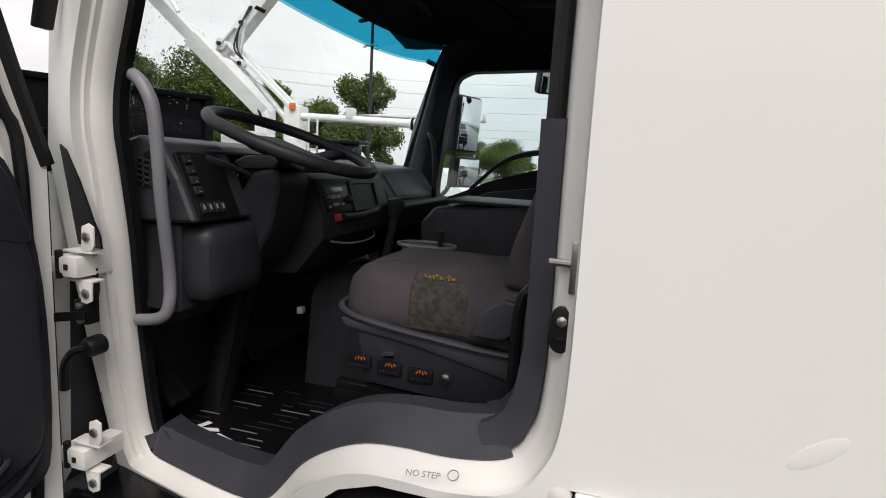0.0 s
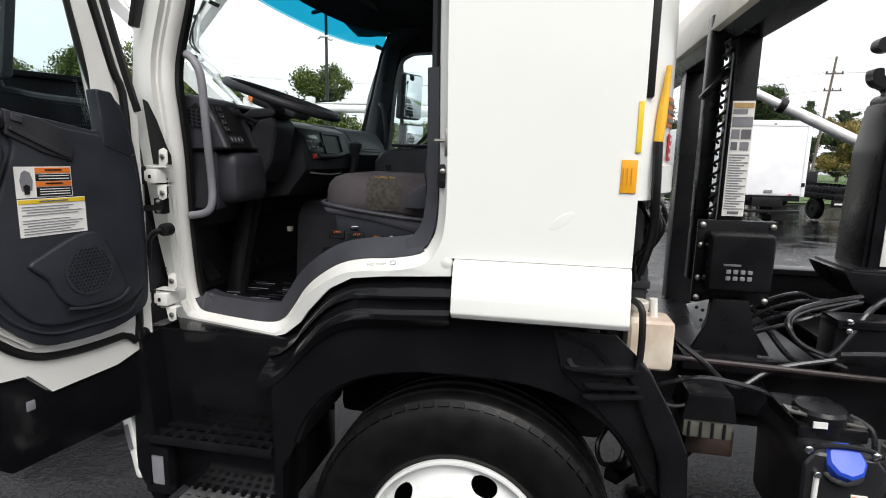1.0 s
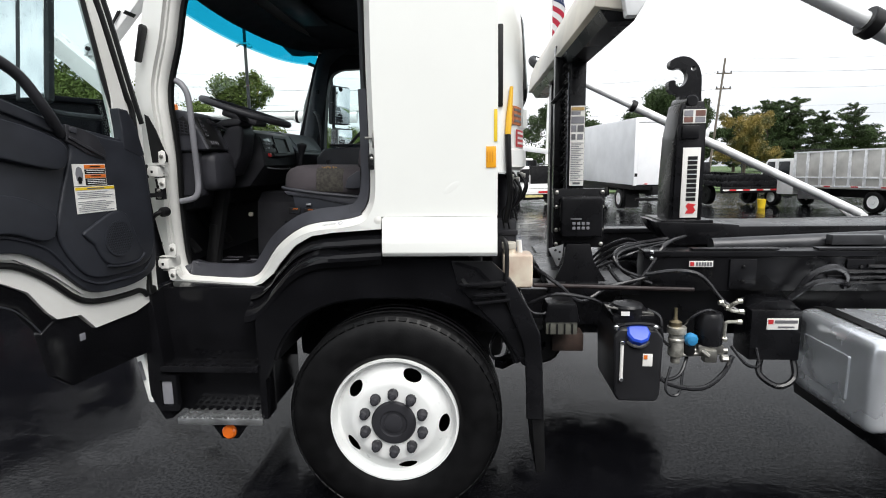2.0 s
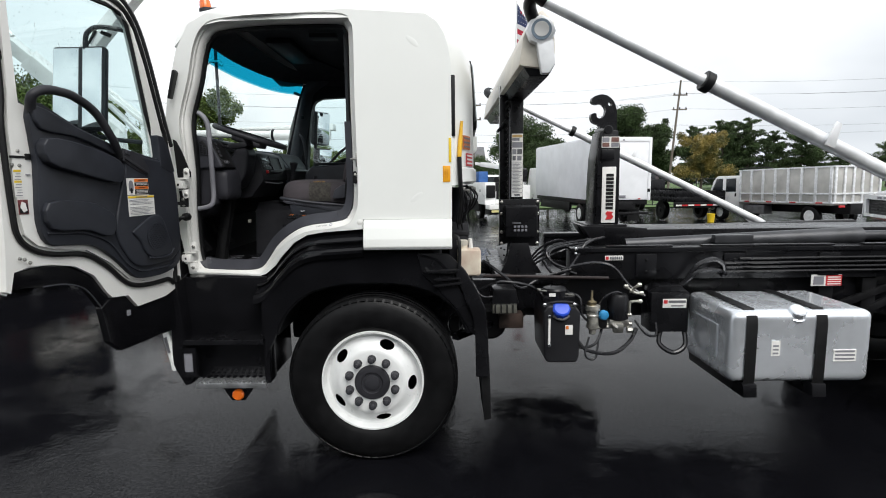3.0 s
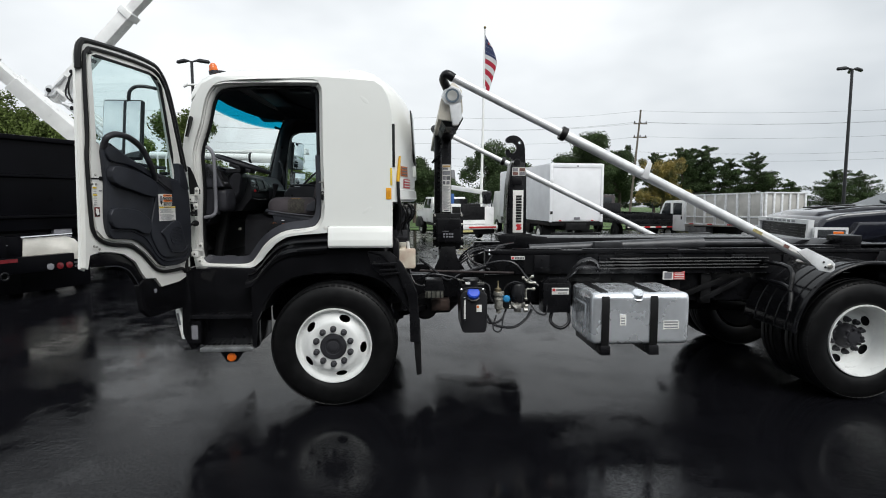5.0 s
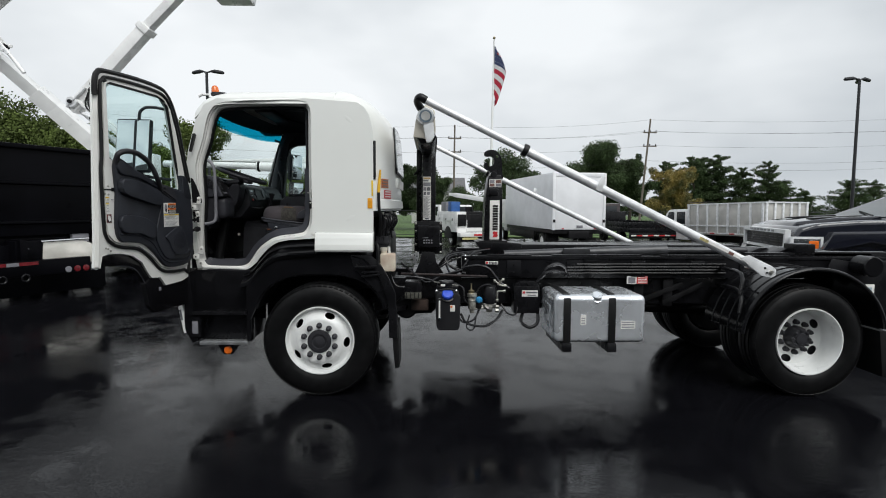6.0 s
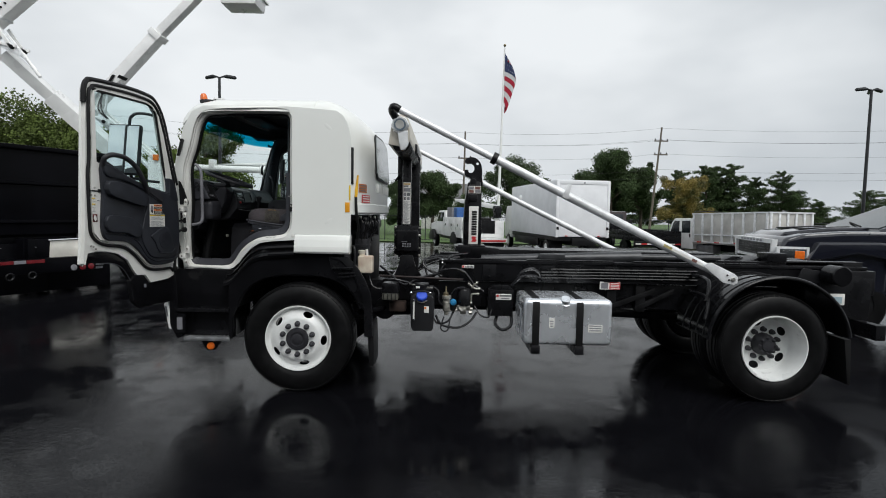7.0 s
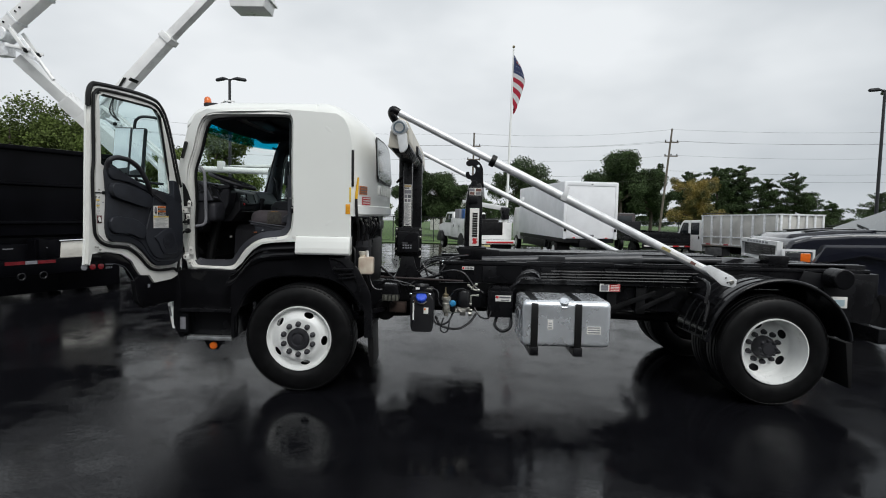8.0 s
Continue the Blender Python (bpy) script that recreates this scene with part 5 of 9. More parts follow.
part("cup_tray", tube(smooth_path([(-0.862, 0.74, 1.712), (-0.80, 0.80, 1.700), (-0.782, 0.90, 1.696), (-0.79, 1.02, 1.700), (-0.835, 1.12, 1.708)], 5), [0.0035] * 21, 8), HANDLE_GREY, dash, "pull-out cup holder")
part("dash_top_box", prism([(-1.22, 1.93), (-1.08, 1.958), (-0.955, 1.945), (-0.925, 1.928), (-0.845, 1.818), (-0.85, 1.79), (-1.2, 1.76)], "y", 1.32, 2.02, 0.012, 3), LIT_TRIM, dash, "grey passenger dash box")
part("dash_lid", prism([(-0.921, 1.919), (-0.915, 1.922), (-0.846, 1.828), (-0.852, 1.824)], "y", 1.40, 1.95, 0.002), LIT_TRIM, dash)
part("dash_shelf", prism([(-1.0, 1.80), (-0.79, 1.808), (-0.775, 1.795), (-0.79, 1.70), (-1.0, 1.68)], "y", 1.27, 2.05, 0.012, 3), SOFT_BLACK, dash)
part("gear_lever", join(tube(smooth_path([(-0.72, 0.93, 1.58), (-0.69, 0.915, 1.70), (-0.668, 0.90, 1.80)], 4), [0.015, 0.015, 0.015, 0.014, 0.014, 0.013, 0.013, 0.013, 0.013], 8), lathe([(0.014, 0), (0.020, 0.015), (0.024, 0.035), (0.030, 0.05), (0.028, 0.062), (0.012, 0.068), (0.002, 0.069)], (-0.672, 0.902, 1.785), (0.15, -0.1, 1), 16)), SOFT_BLACK, truck, "black gear lever")
part("gear_collar", lathe([(0.075, 0), (0.070, 0.02), (0.045, 0.05), (0.022, 0.075), (0.018, 0.08)], (-0.722, 0.932, 1.555), (0.1, 0, 1), 20), SEAL, truck, "black rubber gear boot")
part("tunnel_tray", join(tube([Vector((-0.56 + 0.10 * math.cos(a), 0.93 + 0.07 * math.sin(a), 1.70)) for a in (2 * math.pi * k / 24 for k in range(24))], 0.006, 8, True), lathe([(0.085, -0.03), (0.08, 0.0), (0.075, -0.02), (0.002, -0.022)], (-0.56, 0.93, 1.70), (0, 0, 1), 24)), HANDLE_GREY, truck, "grey round cup tray on the tunnel")
for y, z in ((0.40, 1.30), (0.66, 1.32), (0.78, 1.30)):
    part("pedal", join(beam((-1.28, y, z + 0.22), (-1.14, y, z), 0.02, 0.03, 0.004), moved(box(-0.045, 0.045, -0.035, 0.035, -0.01, 0.01, 0.006), pose(-1.13, y, z, 0, 52, 0))), DARK, truck, "black foot pedal")
part("tag_cube", box(-1.025, -1.003, 0.89, 0.915, 1.408, 1.432, 0.003), BEIGE, truck, "small pale tag")

# driver's seat
SWITCH_ORANGE = mat("dull_orange_mark", (0.42, 0.10, 0.012), 0.5, 0, 0.1, 12, 0)


def cushion_plan(d):
    """The cushion's outline from above, drawn in by d, with rounded front corners."""
    pts = [(-0.10, 0.365), (-0.30, 0.365), (-0.50, 0.368), (-0.575, 0.385), (-0.615, 0.435), (-0.625, 0.53), (-0.625, 0.67), (-0.615, 0.77), (-0.575, 0.82), (-0.50, 0.835), (-0.30, 0.838), (-0.10, 0.838)]
    return [(q.x, q.y) for q in smooth_path([(u, v, 0) for u, v in offset_loop(pts[::-1], -d)], 3, True)]


LEVELS = ((0.020, 1.565), (0.004, 1.585), (0.0, 1.615), (0.002, 1.650), (0.010, 1.678), (0.030, 1.702), (0.065, 1.716), (0.12, 1.722), (0.19, 1.721))
seat = part("seat_cushion", loft([[(x, y, z - 0.018 * max(0, x + 0.45)) for x, y in cushion_plan(d)] for d, z in LEVELS], True, True), CLOTH, truck, "worn grey cloth driver's seat", 60)
part("worn_patch", thick(loft([[(x, 0.3625 + d, z + 0.001 - 0.018 * max(0, x + 0.45)) for x in (-0.425, -0.38, -0.33, -0.28, -0.23, -0.185, -0.15)] for d, z in LEVELS[1:6]], False), 0.003), CLOTH_CHECK, seat, "worn checked cloth patch")
part("seat_seam", tube([(-0.428, 0.364 + d, z) for d, z in LEVELS[1:7]], 0.0013, 6), CLOTH_CHECK, seat)
part("seat_piping", tube(smooth_path([(-0.12, 0.352, 1.553), (-0.25, 0.350, 1.560), (-0.42, 0.350, 1.578), (-0.52, 0.352, 1.592), (-0.585, 0.372, 1.600), (-0.630, 0.43, 1.604), (-0.638, 0.55, 1.604)], 4), 0.0085, 8), GREY_PLASTIC, seat, "grey plastic seat edge")
part("torn_foam", join(*[lathe([(0.007, 0), (0.006, 0.004), (0.001, 0.006)], (-0.392 + 0.015 * k, 0.400 + 0.010 * (k % 2), 1.7035 + 0.003 * (k % 2)), (0, 0, 1), 7) for k in range(5)], *[rod((-0.395 + 0.018 * k, 0.390, 1.703), (-0.403 + 0.020 * k, 0.396, 1.711), 0.0025, 6) for k in range(4)]), mat("yellow_foam", (0.20, 0.12, 0.04), 0.9, 0, 0.4, 60, 0.4), seat, "torn yellow foam")
part("seat_skirt", prism([(-0.60, 1.59), (-0.40, 1.575), (-0.14, 1.55), (-0.08, 1.50), (-0.10, 1.46), (-0.20, 1.50), (-0.40, 1.545), (-0.58, 1.570)], "y", 0.352, 0.86, 0.008), GREY_PLASTIC, seat, "grey plastic seat skirt")
part("seat_base", prism([(-0.56, 1.575), (-0.20, 1.54), (-0.16, 1.47), (-0.22, 1.415), (-0.53, 1.435)], "y", 0.36, 0.84, 0.01), GREY_TRIM, seat)
for k in range(3):
    x = -0.575 + 0.078 * k
    k1 = part("seat_switch", box(x, x + 0.062, 0.350, 0.362, 1.472 - 0.006 * k, 1.505 - 0.006 * k, 0.004), SEAL, seat, "black rocker switch with orange mark")
    part("switch_mark", join(*[moved(box(-0.0013, 0.0013, -0.001, 0.001, -0.0042, 0.0042), pose(x + 0.024 + 0.007 * j, 0.3495, 1.497 - 0.006 * k + 0.002 * (j % 2), 0, 30 - 25 * j, 0)) for j in range(4)]), SWITCH_ORANGE, k1)
    for j in range(6):
        part("switch_tooth", box(x + 0.008 + 0.008 * j, x + 0.012 + 0.008 * j, 0.347, 0.3505, 1.476 - 0.006 * k, 1.482 - 0.006 * k), GREY_TRIM, k1)
part("chrome_catch", box(-0.485, -0.455, 0.347, 0.358, 1.512, 1.524, 0.003), CHROME, seat)
part("base_bolt", lathe([(0.012, 0), (0.011, -0.008), (0.004, -0.011)], (-0.325, 0.352, 1.482), (0, 1, 0), 8), ZINC, seat)
for y in (0.36, 0.80):
    part("seat_rail", join(beam((-0.60, y, 1.425), (-0.08, y, 1.385), 0.03, 0.02, 0.003), beam((-0.60, y - 0.02, 1.405), (-0.08, y - 0.02, 1.365), 0.012, 0.03, 0.002)), BLACK, seat)
part("rail_lip", box(-0.60, -0.30, 0.30, 0.33, 1.325, 1.345, 0.004), ALU_TUBE, seat)
part("tilt_lever", prism([(-0.27, 1.60), (-0.255, 1.655), (-0.20, 1.69), (-0.165, 1.685), (-0.16, 1.62), (-0.20, 1.598)], "y", 0.315, 0.342, 0.010, 3), GREY_PLASTIC, seat, "grey tilt lever")
BACK = [(-0.215, 1.70), (-0.20, 1.80), (-0.15, 1.95), (-0.11, 2.12), (-0.06, 2.30), (0.00, 2.34), (0.05, 2.30), (0.0, 2.0), (-0.06, 1.70)]
part("seat_back", prism(BACK, "y", 0.36, 0.85, 0.035, 4), CLOTH, seat, "grey cloth backrest", 60)
part("side_bolster", prism([(-0.14, 1.52), (-0.15, 1.66), (-0.11, 1.72), (-0.02, 1.72), (0.0, 1.50)], "y", 0.30, 0.36, 0.015, 3), GREY_PLASTIC, seat)
part("belt_stalk", tube(smooth_path([(-0.09, 0.22, 1.76), (-0.135, 0.22, 1.745), (-0.155, 0.22, 1.69), (-0.155, 0.22, 1.50), (-0.145, 0.22, 1.40), (-0.11, 0.22, 1.34)], 5), 0.012, 8), SEAL, seat, "black seat belt loop")
part("passenger_seat", join(prism([(-0.62, 1.62), (-0.60, 1.72), (-0.14, 1.74), (-0.12, 1.58), (-0.5, 1.56)], "y", 1.58, 2.04, 0.03, 3), prism(BACK, "y", 1.58, 2.04, 0.03, 3)), CLOTH, truck, "grey cloth passenger seat", 60)
cb = part("centre_box", prism([(-0.62, 1.56), (-0.63, 1.76), (-0.58, 1.82), (-0.22, 1.84), (-0.18, 1.56)], "y", 1.06, 1.50, 0.02, 3), GREY_PLASTIC, truck, "grey folded centre seat box")
part("box_lid", box(-0.55, -0.22, 1.10, 1.46, 1.836, 1.85, 0.006), GREY_TRIM, cb)
part("hand_brake", join(tube([(-0.50, 0.96, 1.60), (-0.52, 0.96, 1.70), (-0.525, 0.96, 1.745)], [0.008, 0.008, 0.016], 8), lathe([(0.03, 0), (0.03, 0.01), (0.01, 0.02)], (-0.50, 0.96, 1.60), (0, 0, 1), 12)), SOFT_BLACK, truck, "small black parking brake knob")
part("grab_rail", tube(smooth_path([(-1.06, 0.19, 2.125), (-1.02, 0.18, 2.122), (-0.985, 0.175, 2.092), (-0.968, 0.18, 2.03), (-0.972, 0.20, 1.85), (-0.985, 0.235, 1.68), (-0.990, 0.237, 1.60), (-1.015, 0.235, 1.565), (-1.085, 0.24, 1.55)], 5), 0.0145, 12), HANDLE_GREY, truck, "long grey entry grab rail")
part("latch_striker", join(box(-0.062, -0.052, -0.002, 0.02, 1.79, 1.87, 0.003), rod((-0.058, 0.008, 1.835), (-0.095, 0.012, 1.835), 0.006, 10, 0.002)), ZINC, truck, "steel door striker")
lb = part("door_switch", prism([(-0.067 + 0.016 * math.cos(a), 1.731 + (0.020 if a < math.pi else -0.020) + 0.016 * math.sin(a)) for a in (2 * math.pi * (k + 0.5) / 20 for k in range(20))], "y", 0.004, 0.024, 0.004), SEAL, truck, "black oval rubber door switch")
part("switch_pin", lathe([(0.008, 0), (0.008, -0.005), (0.003, -0.007)], (-0.067, 0.005, 1.746), (0, 1, 0), 10), ZINC, lb)
part("switch_screw", lathe([(0.006, 0), (0.006, -0.002), (0.002, -0.003)], (-0.067, 0.005, 1.716), (0, 1, 0), 10), DARK, lb)
part("rubber_bump", lathe([(0.020, 0), (0.018, -0.010), (0.006, -0.014)], (-0.045, -0.01, 1.475), (0, 1, 0), 14), JAMB, truck)

# hinges on the front pillar
for x, y, z, leaf in ((-1.135, 0.098, 1.70, 1), (-1.113, 0.078, 1.26, 0)):
    hg = part("door_hinge", join(box(x - 0.014, x + 0.030, y, y + 0.11, z - 0.024, z + 0.024, 0.007), box(x - 0.05, x - 0.010, y + 0.005, y + 0.05, z - 0.018, z + 0.020, 0.006)), JAMB, truck, "white painted door hinge")
    part("hinge_hole", box(x - 0.005, x + 0.006, y - 0.0025, y + 0.004, z - 0.007, z + 0.006, 0.002), SEAL, hg)
    part("hinge_pin", rod((x - 0.03, y + 0.01, z - 0.03), (x - 0.03, y + 0.01, z + 0.034), 0.008, 10, 0.002), SEAL, hg)
    up = part("hinge_leaf", join(prism([(x + 0.030, z + 0.036), (x + 0.058, z + 0.038), (x + 0.066, z + 0.050), (x + 0.066, z + 0.092), (x + 0.052, z + 0.100), (x + 0.034, z + 0.092)], "y", y + 0.012, y + 0.017, 0.002), box(x - 0.02, x + 0.060, y + 0.012, y + 0.05, z + 0.032, z + 0.037, 0.001)), JAMB, hg, "thin bent hinge bracket")
    part("hinge_bolt", lathe([(0.010, 0), (0.010, -0.006), (0.004, -0.009)], (x + 0.048, y + 0.012, z + 0.070), (0, 1, 0), 6), ZINC, up)
    dn = part("hinge_leaf", join(prism([(x + 0.012, z - 0.034), (x + 0.052, z - 0.032), (x + 0.050, z - 0.076), (x + 0.034, z - 0.084), (x + 0.020, z - 0.080)], "y", y + 0.016, y + 0.021, 0.002), box(x - 0.01, x + 0.052, y + 0.016, y + 0.05, z - 0.035, z - 0.030, 0.001)), JAMB, hg, "thin bent hinge bracket")
    part("hinge_bolt", lathe([(0.010, 0), (0.010, -0.006), (0.004, -0.009)], (x + 0.036, y + 0.016, z - 0.058), (0, 1, 0), 6), ZINC, dn)
# flat black sheets laid on the skin for the shade inside the hinge recesses
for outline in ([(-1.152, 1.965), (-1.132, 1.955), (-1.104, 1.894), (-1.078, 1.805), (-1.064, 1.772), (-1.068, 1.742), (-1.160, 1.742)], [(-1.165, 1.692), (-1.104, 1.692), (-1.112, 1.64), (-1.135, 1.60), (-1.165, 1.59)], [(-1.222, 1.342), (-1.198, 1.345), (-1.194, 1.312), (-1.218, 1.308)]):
    part("hinge_shade_sheet", taper(plate(outline, [], "y", -0.0245, -0.0195)), SEAL, truck, "flat dark sheet standing for the shaded recess beside the hinge")
ck = part("check_strap", join(box(-1.142, -1.102, 0.118, 0.150, 1.566, 1.622, 0.004), beam((-1.105, 0.115, 1.590), (-1.215, 0.03, 1.588), 0.006, 0.020)), DARK, truck, "steel door check strap in a dark plate")
for dz in (0.016, -0.016):
    part("strap_bolt", lathe([(0.009, 0), (0.009, -0.007), (0.004, -0.010)], (-1.118, 0.117, 1.594 + dz), (0, 1, 0), 8), ZINC, ck)
part("cable_boot", join(lathe([(0.024, 0.02), (0.024, -0.01), (0.018, -0.022), (0.012, -0.024)], (-1.125, 0.150, 1.505), (0, 1, 0), 16), tube(smooth_path([(-1.125, 0.13, 1.505), (-1.15, 0.12, 1.495), (-1.175, 0.12, 1.46), (-1.18, 0.12, 1.40)], 4), 0.011, 8)), SEAL, truck, "black rubber cable boot")
part("pillar_clip", prism([(-1.135, 2.19), (-1.120, 2.19), (-1.078, 2.335), (-1.083, 2.35), (-1.098, 2.345)], "y", 0.045, 0.085, 0.005), SEAL, truck, "black drip clip")


def lettering(name, body, size, m, material, parent):
    cu = bpy.data.curves.new(name, "FONT")
    cu.body, cu.size, cu.extrude = body, size, 0.0004
    cu.materials.append(material)
    ob = new(name, cu)
    ob.parent = parent
    ob.matrix_parent_inverse = WORLD_OF[parent.name].inverted()
    ob.matrix_basis = m
    return ob


lettering("sill_lettering", "NO STEP", 0.0155, pose(-0.300, -0.006, 1.4495, 31, -5, 0), HANDLE_GREY, side)
part("sill_mark", moved(plate(ngon(0, 0, 0.010, 20), [ngon(0, 0, 0.0085, 20)], "y", -0.001, 0.001), pose(-0.218, 0.002, 1.4615, -59, -5, 0)), mat("blue_print", (0.22, 0.23, 0.32), 0.5, 0, 0.1, 12, 0), side)

# beacon
bc = part("beacon_foot", tube(smooth_path([(-0.86, 0.30, 2.715), (-0.91, 0.30, 2.735), (-0.96, 0.30, 2.738), (-1.0, 0.30, 2.74)], 3), 0.020, 10), SOFT_BLACK, truck, "black beacon foot")
part("beacon_lens", lathe([(0.034, 0), (0.034, 0.015), (0.031, 0.045), (0.02, 0.064), (0.004, 0.070)], (-0.985, 0.30, 2.745), (-0.12, 0, 1), 20), AMBER, bc, "amber beacon dome")
part("beacon_base", lathe([(0.040, -0.02), (0.040, 0.004), (0.034, 0.006)], (-0.985, 0.30, 2.745), (-0.12, 0, 1), 20), SOFT_BLACK, bc)

# far mirrors
mr = part("mirror_arm", tube(smooth_path([(-1.0, 2.22, 1.78), (-0.90, 2.36, 1.80), (-0.86, 2.40, 1.95), (-0.86, 2.40, 2.45), (-0.92, 2.36, 2.52), (-1.0, 2.24, 2.55)], 4), 0.014, 8), SOFT_BLACK, truck, "black mirror arm")
for z0, z1, x, y, nm in ((2.06, 2.39, -0.80, 2.42, "mirror_head"), (1.845, 2.03, -0.79, 2.42, "wide_mirror")):
    at = pose(x, y, (z0 + z1) / 2) @ pose(0, 0, 0, 4, 0, 62)
    h = (z1 - z0) / 2
    part(nm, moved(box(-0.105, 0.115, -0.022, 0.045, -h, h, 0.028, 3), at), SOFT_BLACK, mr, "black mirror housing")
    part("mirror_glass", moved(box(-0.075, 0.105, -0.026, -0.021, 0.012 - h, h - 0.012, 0.012), at), MIRROR, mr)
part("look_down_mirror", moved(box(-0.075, 0.075, -0.03, 0.05, -0.07, 0.07, 0.03, 3), pose(-0.33, 2.50, 2.49, 10, 0, 30)), SOFT_BLACK, mr, "small black rounded mirror housing")
part("mirror_glass", moved(box(-0.062, 0.062, -0.034, -0.029, -0.058, 0.058, 0.02), pose(-0.33, 2.50, 2.49, 10, 0, 30)), MIRROR, mr)
part("mirror_rod", tube([(-0.30, 2.25, 2.60), (-0.31, 2.42, 2.60), (-0.33, 2.50, 2.53)], 0.010, 8), SOFT_BLACK, mr)

# ---- open driver's door: u runs from the hinge to the free edge, w towards the inside ----
DOOR = Matrix(((-0.1695, 0.9855, 0, -1.126), (-0.9855, -0.1695, 0, 0.143), (0, 0, 1, 0), (0, 0, 0, 1)))
OUT = [(0.068, 1.107), (0.068, 1.918), (0.11, 2.056), (0.193, 2.352), (0.256, 2.519), (0.318, 2.607), (0.412, 2.655), (0.67, 2.666), (0.998, 2.649), (1.054, 2.629), (1.083, 2.573), (1.096, 2.285), (1.11, 1.895), (1.125, 1.457), (1.14, 1.282), (1.122, 1.272),
       (1.099, 1.355), (1.028, 1.369), (0.926, 1.361), (0.804, 1.334), (0.701, 1.274), (0.634, 1.176), (0.598, 1.141), (0.495, 1.13), (0.432, 1.056), (0.214, 1.064)]
GLASS_UV = [(1.013, 2.564), (0.977, 2.584), (0.484, 2.59), (0.401, 2.571), (0.344, 2.518), (0.256, 2.095), (0.219, 1.838), (0.546, 1.877), (1.008, 2.052)]
SEAL_UV = [(0.125, 1.186), (0.12, 1.898), (0.157, 2.056), (0.24, 2.351), (0.303, 2.518), (0.37, 2.596), (0.463, 2.625), (0.69, 2.632), (0.988, 2.618), (1.044, 2.59), (1.069, 2.519), (1.077, 2.09), (1.091, 1.944), (1.085, 1.603), (1.069, 1.496), (1.008, 1.437),
           (0.916, 1.407), (0.752, 1.382), (0.629, 1.308), (0.505, 1.199), (0.381, 1.164), (0.193, 1.162)]
PANEL = [(q.x, q.y) for q in smooth_path([(u, v, 0) for u, v in ((0.985, 2.055), (0.985, 1.80), (1.0, 1.56), (0.962, 1.458), (0.857, 1.441), (0.722, 1.42), (0.60, 1.335), (0.49, 1.232), (0.40, 1.208), (0.25, 1.208), (0.14, 1.245), (0.108, 1.32), (0.105, 1.60), (0.125, 1.80), (0.165, 1.93),
    (0.21, 1.94), (0.235, 1.85), (0.362, 1.865), (0.548, 1.90), (0.775, 1.978))], 3, True)]
dm = DOOR


def on_door(name, pts, w0, w1, mt, parent, bev=0.0, label="", per=0):
    """A moulded piece of the door, its outline in (u, z), from w0 to w1."""
    if per:
        pts = [(q.x, q.y) for q in smooth_path([(u, v, 0) for u, v in pts], per, True)]
    return part(name, moved(prism(pts, "y", w0, w1, bev, 3), dm), mt, parent, label, 50 if per else 32)


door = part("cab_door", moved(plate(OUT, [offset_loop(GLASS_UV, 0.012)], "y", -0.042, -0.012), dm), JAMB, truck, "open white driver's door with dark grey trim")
part("door_skin", moved(plate(offset_loop(OUT, 0.008), [offset_loop(GLASS_UV, 0.025)], "y", -0.058, -0.041), dm), WHITE, door)
sl = [(u, 0.0, v) for u, v in SEAL_UV]
part("door_edge_seal", moved(tube(smooth_path(sl, 4, True), 0.0125, 8, True), dm @ Matrix.Translation((0, -0.004, 0))), SEAL, door, "black rubber seal round the door")
part("upper_edge_seal", moved(tube(smooth_path([(0.066, 0, 1.92), (0.11, 0, 2.066), (0.193, 0, 2.362), (0.256, 0, 2.529), (0.328, 0, 2.622), (0.42, 0, 2.665), (0.67, 0, 2.676), (0.998, 0, 2.659), (1.064, 0, 2.639), (1.091, 0, 2.578), (1.097, 0, 2.48)], 4), 0.019, 8), dm @ Matrix.Translation((0, -0.022, 0))), SEAL, door, "thick black upper door seal")
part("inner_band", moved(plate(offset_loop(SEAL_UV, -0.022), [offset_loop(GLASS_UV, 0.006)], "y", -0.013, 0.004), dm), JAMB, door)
dg = part("door_glass", moved(plate(offset_loop(GLASS_UV, 0.02), [], "y", -0.036, -0.031), dm), GLASS, door, "clear wet door glass")
dg.visible_shadow = False
part("glass_seal", moved(tube(smooth_path([(u, 0, v) for u, v in GLASS_UV], 3, True), 0.011, 6, True), dm @ Matrix.Translation((0, -0.012, 0))), SEAL, door)
pan = part("door_trim", moved(bevelled(prism(PANEL, "y", 0.003, 0.034), 0.010, 2), dm), GREY_TRIM, door, "dark grey moulded door trim", 50)
# raised front of the trim with the speaker, and the soft arm rest and pocket behind it
on_door("trim_front", [(0.545, 1.885), (0.505, 1.80), (0.53, 1.72), (0.57, 1.60), (0.60, 1.47), (0.545, 1.35), (0.46, 1.278), (0.29, 1.268), (0.19, 1.29), (0.128, 1.36), (0.125, 1.60), (0.14, 1.76), (0.20, 1.82), (0.36, 1.848)], 0.028, 0.047, GREY_TRIM, pan, 0.012, per=3)
on_door("window_sill", [(0.975, 2.04), (0.775, 1.965), (0.56, 1.892), (0.57, 1.855), (0.66, 1.885), (0.80, 1.925), (0.965, 1.945)], 0.028, 0.052, GREY_TRIM, pan, 0.012, per=3)
on_door("arm_bolster", [(0.962, 1.905), (0.778, 1.889), (0.60, 1.838), (0.545, 1.79), (0.563, 1.728), (0.62, 1.720), (0.79, 1.756), (0.962, 1.806)], 0.028, 0.078, GREY_TRIM, pan, 0.022, "dark grey padded arm rest", per=3)
